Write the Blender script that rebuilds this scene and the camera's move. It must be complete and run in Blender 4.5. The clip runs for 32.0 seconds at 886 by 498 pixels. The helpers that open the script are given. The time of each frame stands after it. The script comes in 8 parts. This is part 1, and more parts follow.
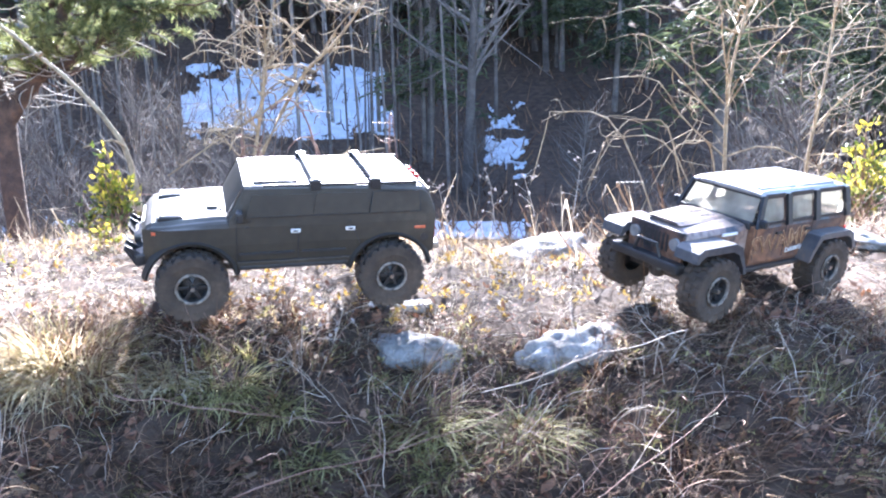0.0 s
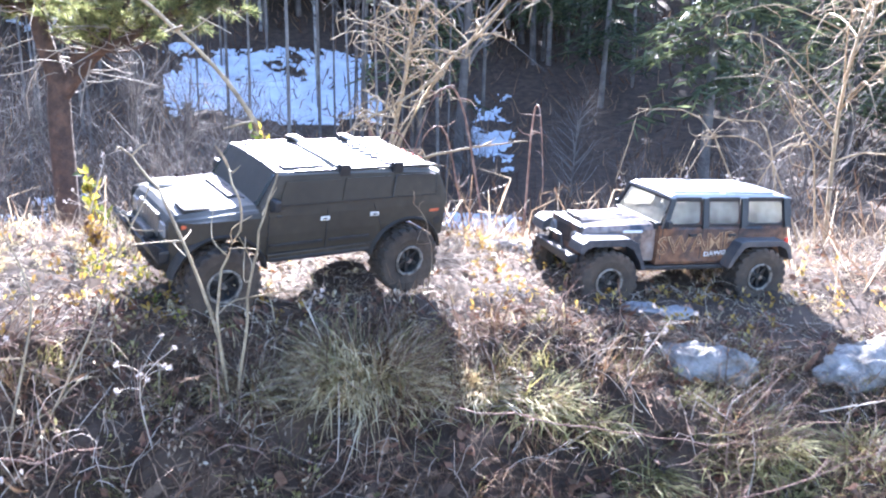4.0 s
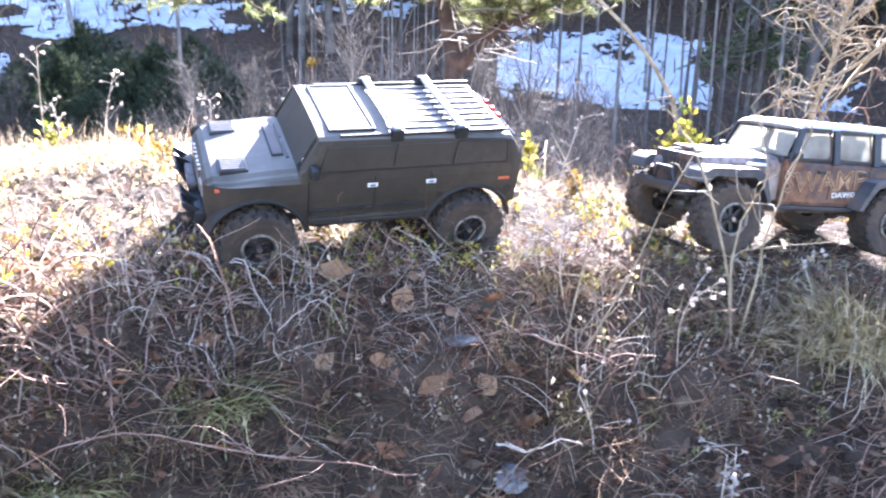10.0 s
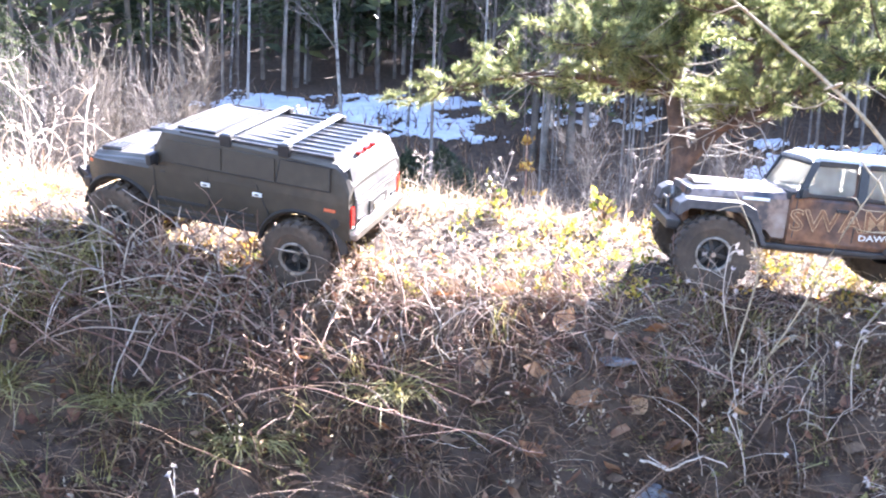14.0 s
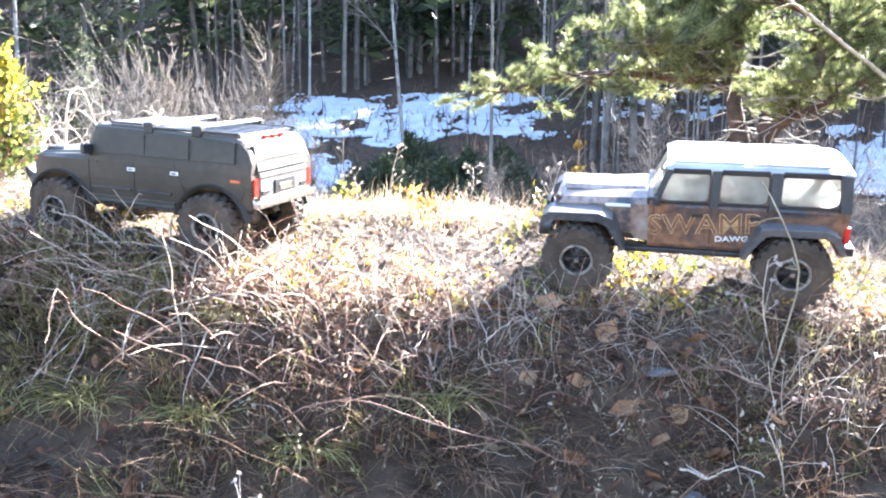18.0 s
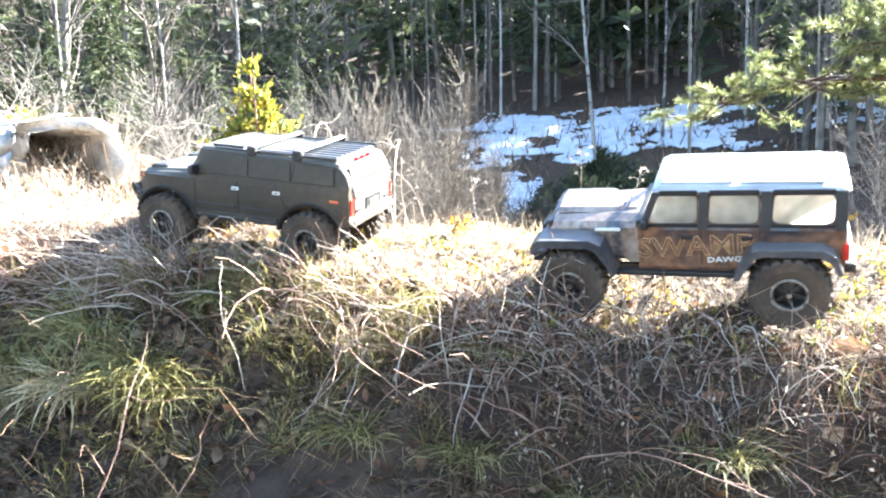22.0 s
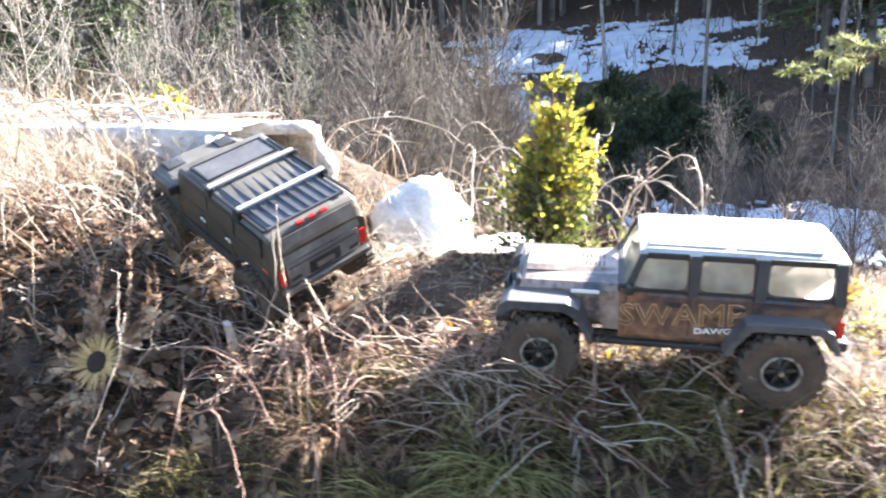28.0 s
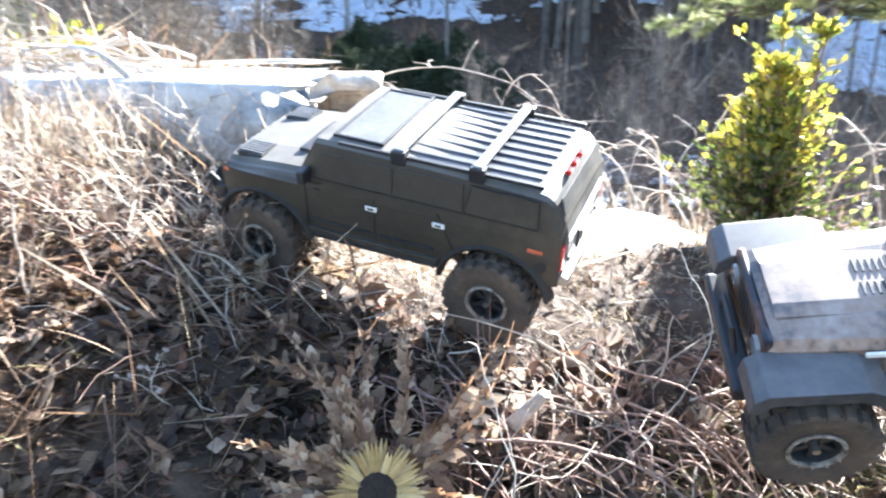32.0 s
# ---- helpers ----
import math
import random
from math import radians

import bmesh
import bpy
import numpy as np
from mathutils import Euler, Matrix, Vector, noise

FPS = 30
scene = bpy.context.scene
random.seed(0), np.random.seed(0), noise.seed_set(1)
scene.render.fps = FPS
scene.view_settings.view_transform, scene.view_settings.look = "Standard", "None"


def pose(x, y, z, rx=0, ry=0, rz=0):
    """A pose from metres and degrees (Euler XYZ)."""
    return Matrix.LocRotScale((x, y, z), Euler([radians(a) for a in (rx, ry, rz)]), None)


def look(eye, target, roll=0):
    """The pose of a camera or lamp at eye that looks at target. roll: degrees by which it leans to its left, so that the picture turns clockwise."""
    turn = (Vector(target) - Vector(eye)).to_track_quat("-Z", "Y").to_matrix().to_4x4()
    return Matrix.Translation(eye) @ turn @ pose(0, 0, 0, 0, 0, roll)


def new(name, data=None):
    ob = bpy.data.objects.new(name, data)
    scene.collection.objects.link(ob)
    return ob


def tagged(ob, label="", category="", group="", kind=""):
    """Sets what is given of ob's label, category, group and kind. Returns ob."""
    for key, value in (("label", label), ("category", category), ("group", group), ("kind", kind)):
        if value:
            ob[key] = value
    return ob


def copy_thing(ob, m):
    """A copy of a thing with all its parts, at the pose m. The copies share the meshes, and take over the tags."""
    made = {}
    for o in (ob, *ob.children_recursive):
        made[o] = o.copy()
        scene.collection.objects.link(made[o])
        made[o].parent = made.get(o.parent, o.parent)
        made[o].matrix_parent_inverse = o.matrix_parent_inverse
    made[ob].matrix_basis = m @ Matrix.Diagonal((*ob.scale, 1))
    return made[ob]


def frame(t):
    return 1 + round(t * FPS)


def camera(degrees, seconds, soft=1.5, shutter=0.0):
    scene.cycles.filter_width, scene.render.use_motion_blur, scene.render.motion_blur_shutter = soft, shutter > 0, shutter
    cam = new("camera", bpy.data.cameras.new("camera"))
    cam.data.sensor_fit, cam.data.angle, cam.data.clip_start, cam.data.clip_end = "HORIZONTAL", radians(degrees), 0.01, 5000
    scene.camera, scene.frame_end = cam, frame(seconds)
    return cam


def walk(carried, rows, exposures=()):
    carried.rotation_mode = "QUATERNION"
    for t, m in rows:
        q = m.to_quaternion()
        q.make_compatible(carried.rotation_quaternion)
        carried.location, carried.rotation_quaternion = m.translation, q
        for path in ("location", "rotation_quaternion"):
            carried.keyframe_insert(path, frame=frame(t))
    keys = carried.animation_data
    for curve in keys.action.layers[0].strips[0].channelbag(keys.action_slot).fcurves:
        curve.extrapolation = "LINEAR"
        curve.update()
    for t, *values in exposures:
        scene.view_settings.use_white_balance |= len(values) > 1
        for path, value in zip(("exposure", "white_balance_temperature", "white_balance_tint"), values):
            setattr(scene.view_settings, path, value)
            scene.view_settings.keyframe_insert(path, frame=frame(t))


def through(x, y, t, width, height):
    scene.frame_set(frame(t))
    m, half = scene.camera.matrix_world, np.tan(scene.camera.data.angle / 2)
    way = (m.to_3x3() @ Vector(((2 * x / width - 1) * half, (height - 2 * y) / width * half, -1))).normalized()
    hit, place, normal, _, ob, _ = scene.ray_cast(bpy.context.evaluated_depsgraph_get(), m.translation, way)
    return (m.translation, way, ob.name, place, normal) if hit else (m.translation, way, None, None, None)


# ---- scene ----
# ---- camera ----
cam = camera(59.5, 32.0, soft=2.1, shutter=0.4)
PATH = [
    (0, (-0.0, 0.0, 0.506), (0.0, 1.953, 0.075), -1.5),
    (0.5, (-0.070, 0.000, 0.470), (-0.045, 1.955, 0.056), -0.5),
    (1, (-0.181, -0.04, 0.463), (-0.058, 1.91, 0.035), -0.7),
    (1.5, (-0.263, -0.053, 0.471), (-0.122, 1.901, 0.069), -0.8),
    (2, (-0.356, -0.079, 0.489), (-0.253, 1.874, 0.069), -0.8),
    (2.5, (-0.423, -0.125, 0.505), (-0.469, 1.795, -0.056), 0.0),
    (4.5, (-0.57, 0.136, 0.51), (-0.468, 2.092, 0.105), 1.0),
    (5, (-0.668, 0.094, 0.517), (-0.586, 2.057, 0.141), 0.4),
    (5.5, (-0.714, 0.033, 0.52), (-0.866, 1.969, 0.041), -0.5),
    (6, (-0.731, 0.011, 0.547), (-1.113, 1.926, 0.114), -1.7),
    (6.5, (-0.732, -0.013, 0.54), (-1.108, 1.9, 0.093), -0.2),
    (7, (-0.777, -0.066, 0.539), (-0.979, 1.871, 0.082), 0.3),
    (7.5, (-0.828, -0.101, 0.549), (-0.939, 1.846, 0.106), 0.3),
    (8, (-0.845, -0.117, 0.56), (-1.005, 1.829, 0.123), -0.6),
    (8.5, (-0.827, -0.126, 0.544), (-1.207, 1.774, 0.049), -0.5),
    (9, (-0.762, -0.09, 0.531), (-1.33, 1.759, 0.022), -0.6),
    (9.5, (-0.747, -0.085, 0.517), (-1.352, 1.746, -0.014), 1.6),
    (10, (-0.761, -0.088, 0.485), (-1.434, 1.725, -0.024), 1.2),
    (10.5, (-0.729, -0.09, 0.418), (-1.573, 1.674, -0.0), -0.6),
    (11, (-0.694, -0.097, 0.357), (-1.714, 1.603, 0.094), -1.5),
    (11.5, (-0.666, -0.112, 0.35), (-1.833, 1.506, 0.21), -1.3),
    (12, (-0.65, -0.14, 0.349), (-1.882, 1.428, 0.193), -1.6),
    (12.5, (-0.628, -0.14, 0.373), (-1.92, 1.373, 0.168), 0.6),
    (13, (-0.633, -0.131, 0.378), (-1.822, 1.461, 0.149), 2.3),
    (13.5, (-0.627, -0.132, 0.381), (-1.808, 1.462, 0.128), 2.5),
    (14, (-0.633, -0.131, 0.382), (-1.852, 1.435, 0.133), 1.9),
    (14.5, (-0.636, -0.136, 0.385), (-1.891, 1.403, 0.146), 1.1),
    (15, (-0.634, -0.135, 0.387), (-1.898, 1.395, 0.136), 1.2),
    (15.5, (-0.629, -0.137, 0.39), (-1.926, 1.365, 0.142), 0.9),
    (17.5, (-0.597, -0.162, 0.41), (-1.953, 1.282, 0.133), -0.2),
    (18, (-0.584, -0.152, 0.417), (-1.925, 1.309, 0.157), 0.2),
    (18.5, (-0.595, -0.163, 0.417), (-1.953, 1.283, 0.166), 0.6),
    (19, (-0.6, -0.164, 0.415), (-1.985, 1.254, 0.146), 0.1),
    (19.5, (-0.604, -0.166, 0.418), (-2.014, 1.225, 0.139), 0.8),
    (20, (-0.613, -0.17, 0.426), (-2.105, 1.132, 0.147), 0.9),
    (20.5, (-0.629, -0.174, 0.429), (-2.19, 1.048, 0.162), 0.2),
    (21, (-0.662, -0.185, 0.433), (-2.313, 0.915, 0.181), -1.4),
    (21.5, (-0.679, -0.192, 0.435), (-2.363, 0.858, 0.189), -1.4),
    (22, (-0.702, -0.2, 0.439), (-2.361, 0.898, 0.227), -1.5),
    (22.5, (-0.713, -0.198, 0.437), (-2.347, 0.932, 0.211), -0.8),
    (23, (-0.736, -0.215, 0.444), (-2.403, 0.879, 0.296), -0.5),
    (23.5, (-0.77, -0.248, 0.456), (-2.47, 0.794, 0.307), -0.6),
    (24, (-0.835, -0.281, 0.461), (-2.579, 0.673, 0.249), -0.2),
    (24.5, (-0.889, -0.289, 0.499), (-2.624, 0.67, 0.232), 2.1),
    (26.5, (-1.055, -0.349, 0.649), (-2.785, 0.539, 0.185), 1.3),
    (27, (-1.116, -0.358, 0.676), (-2.884, 0.46, 0.223), 0.4),
    (27.5, (-1.214, -0.435, 0.678), (-2.915, 0.51, 0.216), 0.4),
    (28, (-1.362, -0.582, 0.693), (-2.979, 0.514, 0.264), -1.3),
    (28.5, (-1.511, -0.625, 0.683), (-3.149, 0.437, 0.244), -0.8),
    (29, (-1.649, -0.61, 0.667), (-3.242, 0.475, 0.136), -0.1),
    (29.5, (-1.731, -0.666, 0.68), (-3.409, 0.282, 0.147), -2.1),
    (30, (-1.813, -0.71, 0.68), (-3.46, 0.288, 0.144), -0.2),
    (30.5, (-1.91, -0.748, 0.683), (-3.453, 0.424, 0.184), 0.4),
    (31, (-1.995, -0.802, 0.68), (-3.445, 0.491, 0.203), 0.9),
    (31.5, (-2.094, -0.832, 0.675), (-3.474, 0.53, 0.182), -1.1),
    (32, (-2.206, -0.85, 0.679), (-3.332, 0.707, 0.126), 0.3),
]
EXPOSURES = [(0, 3.85, 5350, 17), (6, 4.0, 5430, 20), (11, 4.22, 5640, 21), (15, 4.22, 5720, 22), (18, 4.18, 5700, 13), (21, 3.92, 5920, 8), (23, 4.12, 5780, 5), (24.5, 3.85, 6080, 7), (28, 3.33, 5950, 12), (30, 3.15, 5800, 12), (32, 3.5, 5580, 8)]
walk(cam, [(t, look(eye, target, roll)) for t, eye, target, roll in PATH], EXPOSURES)

# ---- light: a low winter sun ahead of the camera, under a clear sky ----
SUN_AZ, SUN_EL = -3.0, 32.0       # degrees right of +y, and above the horizon
world = bpy.data.worlds.new("sky")
scene.world = world
world.use_nodes = True
wn, wl = world.node_tree.nodes, world.node_tree.links
sky = wn.new("ShaderNodeTexSky")
sky.sky_type, sky.sun_disc = "NISHITA", False
sky.sun_elevation, sky.sun_rotation = radians(SUN_EL), radians(SUN_AZ)
wl.new(sky.outputs[0], wn["Background"].inputs[0])
wn["Background"].inputs[1].default_value = 0.055
sun = new("sun", bpy.data.lights.new("sun", "SUN"))
sun.data.energy, sun.data.angle, sun.data.color = 5.0, radians(0.6), (1.0, 0.93, 0.83)
sun_from = Vector((math.sin(radians(SUN_AZ)) * math.cos(radians(SUN_EL)), math.cos(radians(SUN_AZ)) * math.cos(radians(SUN_EL)), math.sin(radians(SUN_EL))))
sun.matrix_world = look(sun_from * 30, (0, 0, 0))

# ---- materials ----
def material(name, rough=0.7, metal=0.0, spec=0.5):
    m = bpy.data.materials.new(name)
    m.use_nodes = True
    b = m.node_tree.nodes["Principled BSDF"]
    b.inputs["Roughness"].default_value, b.inputs["Metallic"].default_value = rough, metal
    b.inputs["Specular IOR Level"].default_value = spec
    return m, m.node_tree.nodes, m.node_tree.links, b


def ramp(n, stops):
    r = n.new("ShaderNodeValToRGB")
    while len(r.color_ramp.elements) < len(stops):
        r.color_ramp.elements.new(0.5)
    for e, (p, c) in zip(r.color_ramp.elements, stops):
        e.position, e.color = p, (*c, 1)
    return r


def noisy(name, stops, scale=20.0, detail=6.0, rough=0.8, metal=0.0, bump=0.0, bump_scale=None, island=0.0, objrand=0.0, spec=0.5, through=0.0):
    """A surface whose colour runs along stops by noise at two scales, shifted a little from piece to piece."""
    m, n, l, b = material(name, rough, metal, spec)
    tc = n.new("ShaderNodeTexCoord")
    big, fine = n.new("ShaderNodeTexNoise"), n.new("ShaderNodeTexNoise")
    big.inputs["Scale"].default_value, big.inputs["Detail"].default_value = scale, detail
    fine.inputs["Scale"].default_value, fine.inputs["Detail"].default_value = scale * 7, 3
    mix = n.new("ShaderNodeMath"); mix.operation = "MULTIPLY_ADD"
    mix.inputs[1].default_value = 0.35
    l.new(tc.outputs["Object"], big.inputs["Vector"]); l.new(tc.outputs["Object"], fine.inputs["Vector"])
    l.new(fine.outputs[0], mix.inputs[0])
    half = n.new("ShaderNodeMath"); half.operation = "MULTIPLY_ADD"
    half.inputs[1].default_value, half.inputs[2].default_value = 0.9, -0.125
    l.new(big.outputs[0], half.inputs[0]); l.new(half.outputs[0], mix.inputs[2])
    value = mix.outputs[0]
    for amount, node, out in ((island, "ShaderNodeNewGeometry", "Random Per Island"), (objrand, "ShaderNodeObjectInfo", "Random")):
        if amount:
            g, add = n.new(node), n.new("ShaderNodeMath")
            add.operation = "MULTIPLY_ADD"
            add.inputs[1].default_value = amount
            l.new(g.outputs[out], add.inputs[0])
            sub = n.new("ShaderNodeMath"); sub.operation = "SUBTRACT"
            sub.inputs[1].default_value = amount / 2
            l.new(value, sub.inputs[0]); l.new(sub.outputs[0], add.inputs[2])
            value = add.outputs[0]
    r = ramp(n, stops)
    l.new(value, r.inputs[0])
    l.new(r.outputs[0], b.inputs["Base Color"])
    if bump:
        bn, tex = n.new("ShaderNodeBump"), n.new("ShaderNodeTexNoise")
        tex.inputs["Scale"].default_value, tex.inputs["Detail"].default_value = bump_scale or scale * 3, 6
        bn.inputs["Strength"].default_value, bn.inputs["Distance"].default_value = bump, 0.01
        l.new(tc.outputs["Object"], tex.inputs["Vector"]); l.new(tex.outputs[0], bn.inputs["Height"])
        l.new(bn.outputs[0], b.inputs["Normal"])
    if through:
        # thin leaves and blades let some of the light through
        t, ms = n.new("ShaderNodeBsdfTranslucent"), n.new("ShaderNodeMixShader")
        ms.inputs[0].default_value = through
        l.new(r.outputs[0], t.inputs["Color"])
        l.new(b.outputs[0], ms.inputs[1]); l.new(t.outputs[0], ms.inputs[2])
        l.new(ms.outputs[0], n["Material Output"].inputs["Surface"])
    return m


SOIL = noisy("soil", [(0.25, (0.028, 0.017, 0.01032)), (0.5, (0.06, 0.037, 0.0215)), (0.75, (0.12, 0.078, 0.0473))], 4, rough=0.95, bump=0.8, bump_scale=60)
STRAW = noisy("straw", [(0.2, (0.13, 0.08, 0.04836)), (0.45, (0.31, 0.225, 0.1442)), (0.8, (0.62, 0.515, 0.3674))], 30, island=0.8, rough=0.6, through=0.5)
THATCH = noisy("thatch", [(0.2, (0.045, 0.022, 0.01204)), (0.5, (0.135, 0.070, 0.03698)), (0.8, (0.33, 0.21, 0.1161))], 25, island=0.8, rough=0.8, through=0.2)
TANBARK = noisy("tan_bark", [(0.25, (0.14, 0.10, 0.06)), (0.5, (0.30, 0.225, 0.13)), (0.8, (0.52, 0.42, 0.27))], 30, island=0.4, rough=0.8)
TWIG = noisy("twig_bark", [(0.2, (0.075, 0.036, 0.023)), (0.5, (0.20, 0.108, 0.072)), (0.8, (0.44, 0.30, 0.225))], 40, island=0.7, rough=0.75)
# darker copy of the twig tone, with the bank's shade put in
SHADEROOT = noisy("shaded_brown_root", [(0.2, (0.05, 0.026, 0.01462)), (0.5, (0.135, 0.075, 0.04128)), (0.8, (0.30, 0.19, 0.1118))], 40, island=0.8, rough=0.8)
PALE_STEM = noisy("pale_stem", [(0.25, (0.30, 0.215, 0.155)), (0.7, (0.62, 0.53, 0.42))], 40, island=0.4, rough=0.7)
GREEN = noisy("green_grass", [(0.2, (0.115, 0.096, 0.032)), (0.5, (0.265, 0.235, 0.078)), (0.8, (0.49, 0.43, 0.18))], 25, island=0.7, rough=0.6, through=0.45)
GOLD = noisy("golden_grass", [(0.2, (0.34, 0.24, 0.11)), (0.5, (0.62, 0.49, 0.25)), (0.8, (0.80, 0.70, 0.46))], 25, island=0.6, rough=0.6, through=0.45)
BRACT = noisy("golden_bract", [(0.2, (0.36, 0.22, 0.075)), (0.5, (0.58, 0.40, 0.15)), (0.8, (0.76, 0.58, 0.28))], 40, objrand=0.4, rough=0.5, through=0.35)
DEADLEAF = noisy("dead_leaf", [(0.2, (0.12, 0.05, 0.028)), (0.5, (0.30, 0.145, 0.075)), (0.8, (0.50, 0.31, 0.18))], 50, objrand=0.5, island=0.5, rough=0.65, through=0.3)
CHAR = noisy("dark_seed_disc", [(0.3, (0.012, 0.008, 0.005)), (0.8, (0.05, 0.03, 0.018))], 200, rough=0.9, bump=0.5)
# litter tone darkened to hold the low bank's shade
SHADELITTER = noisy("shaded_litter", [(0.2, (0.03, 0.018, 0.01032)), (0.5, (0.09, 0.052, 0.02924)), (0.8, (0.22, 0.14, 0.0774))], 40, island=0.7, rough=0.8, through=0.15)
THISTLELEAF = noisy("thistle_leaf", [(0.2, (0.12, 0.062, 0.032)), (0.5, (0.30, 0.18, 0.10)), (0.8, (0.54, 0.40, 0.26))], 40, island=0.5, rough=0.75, through=0.25)
YLEAF = noisy("yellow_green_leaf", [(0.2, (0.075, 0.11, 0.02)), (0.5, (0.29, 0.27, 0.035)), (0.8, (0.64, 0.50, 0.07))], 12, island=0.7, rough=0.38, through=0.5)
# greener leaf tone, also darkened for the shade low in a shrub
SHADEDGREENLEAF = noisy("shaded_green_leaf", [(0.2, (0.035, 0.055, 0.014)), (0.5, (0.10, 0.125, 0.03)), (0.8, (0.26, 0.27, 0.08))], 12, island=0.7, rough=0.32, through=0.4)
BLEAF = noisy("bronze_leaf", [(0.2, (0.16, 0.09, 0.02)), (0.5, (0.42, 0.26, 0.05)), (0.8, (0.62, 0.45, 0.12))], 12, island=0.7, rough=0.45, through=0.5)
SEED = noisy("seed_fluff", [(0.3, (0.32, 0.26, 0.22)), (0.7, (0.62, 0.55, 0.49))], 60, island=0.3, rough=0.9, through=0.3)
STONE = noisy("grey_stone", [(0.25, (0.10, 0.095, 0.09)), (0.5, (0.22, 0.21, 0.20)), (0.8, (0.40, 0.38, 0.36))], 14, objrand=0.3, rough=0.85, bump=0.7, bump_scale=60)
PALESTONE = noisy("pale_stone", [(0.32, (0.085, 0.076, 0.064)), (0.47, (0.20, 0.183, 0.16)), (0.78, (0.43, 0.405, 0.365))], 26, rough=0.9, bump=0.9, bump_scale=50)
# near-white tone that has the sun's glare put into it
WHITESTONE = noisy("glare_white_stone", [(0.25, (0.46, 0.45, 0.43)), (0.5, (0.66, 0.65, 0.62)), (0.8, (0.80, 0.79, 0.76))], 14, rough=0.9, bump=0.9, bump_scale=40)
DEADWOOD = noisy("weathered_wood", [(0.2, (0.22, 0.19, 0.16)), (0.5, (0.48, 0.44, 0.39)), (0.8, (0.70, 0.66, 0.60))], 16, rough=0.85, bump=0.8, bump_scale=45)
DARKWOOD = noisy("dark_wood", [(0.25, (0.06, 0.05, 0.045)), (0.75, (0.17, 0.14, 0.12))], 30, rough=0.95, bump=0.8)
PINEBARK = noisy("pine_bark", [(0.2, (0.03, 0.021, 0.017)), (0.5, (0.08, 0.052, 0.038)), (0.8, (0.17, 0.10, 0.062))], 18, rough=0.9, bump=1.0, bump_scale=50)
NEEDLE = noisy("pine_needle", [(0.2, (0.055, 0.074, 0.03)), (0.5, (0.175, 0.205, 0.075)), (0.8, (0.36, 0.355, 0.155))], 3, island=0.7, rough=0.45, through=0.5)
FARBARK = noisy("grey_bark", [(0.25, (0.06, 0.05, 0.043)), (0.5, (0.14, 0.118, 0.10)), (0.8, (0.28, 0.245, 0.21))], 2, objrand=0.3, island=0.4, rough=0.9)
BIRCHBARK = noisy("birch_bark", [(0.34, (0.07, 0.06, 0.052)), (0.46, (0.30, 0.275, 0.245)), (0.8, (0.50, 0.475, 0.43))], 3.5, objrand=0.25, rough=0.75)
CONIFER = noisy("conifer_needle", [(0.2, (0.026, 0.036, 0.018)), (0.5, (0.07, 0.09, 0.042)), (0.8, (0.15, 0.17, 0.078))], 1.2, objrand=0.3, island=0.6, rough=0.6, through=0.4)
JUNIPER = noisy("juniper_needle", [(0.2, (0.025, 0.036, 0.018)), (0.6, (0.06, 0.075, 0.035)), (0.9, (0.13, 0.15, 0.07))], 2, island=0.6, rough=0.7, through=0.25)
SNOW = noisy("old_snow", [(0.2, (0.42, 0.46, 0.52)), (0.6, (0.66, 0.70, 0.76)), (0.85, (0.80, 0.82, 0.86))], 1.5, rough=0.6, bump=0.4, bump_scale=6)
RUBBER = noisy("dusty_rubber", [(0.25, (0.032, 0.025, 0.019)), (0.6, (0.078, 0.056, 0.038)), (0.85, (0.15, 0.106, 0.07))], 25, rough=0.9, bump=0.3)
OLIVE = noisy("dusty_dark_olive_paint", [(0.2, (0.026, 0.021, 0.0145)), (0.55, (0.050, 0.040, 0.027)), (0.9, (0.11, 0.086, 0.058))], 9, rough=0.62, bump=0.05, spec=0.35)
for paint in (OLIVE,):
    coat = paint.node_tree.nodes["Principled BSDF"]
    coat.inputs["Coat Weight"].default_value, coat.inputs["Coat Roughness"].default_value = 0.10, 0.35


def dust_and_glare(m, colour, amount):
    """Dry dust, and the glare of sunlit tops put into colour, on upward faces."""
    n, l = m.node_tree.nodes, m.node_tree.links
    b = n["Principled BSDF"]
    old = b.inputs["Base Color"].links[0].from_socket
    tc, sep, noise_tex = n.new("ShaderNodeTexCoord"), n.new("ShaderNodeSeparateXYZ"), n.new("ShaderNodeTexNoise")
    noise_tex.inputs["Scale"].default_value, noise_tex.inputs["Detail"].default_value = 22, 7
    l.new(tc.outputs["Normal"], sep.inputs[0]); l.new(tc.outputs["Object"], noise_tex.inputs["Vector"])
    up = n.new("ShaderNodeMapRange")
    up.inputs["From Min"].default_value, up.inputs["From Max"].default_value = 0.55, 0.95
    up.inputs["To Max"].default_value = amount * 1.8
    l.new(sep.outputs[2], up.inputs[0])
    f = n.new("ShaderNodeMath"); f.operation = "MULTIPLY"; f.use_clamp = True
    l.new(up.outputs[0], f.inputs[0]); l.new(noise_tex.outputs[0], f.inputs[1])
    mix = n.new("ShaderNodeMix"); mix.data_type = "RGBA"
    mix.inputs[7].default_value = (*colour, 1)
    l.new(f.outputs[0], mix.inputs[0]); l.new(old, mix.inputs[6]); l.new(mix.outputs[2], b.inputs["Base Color"])


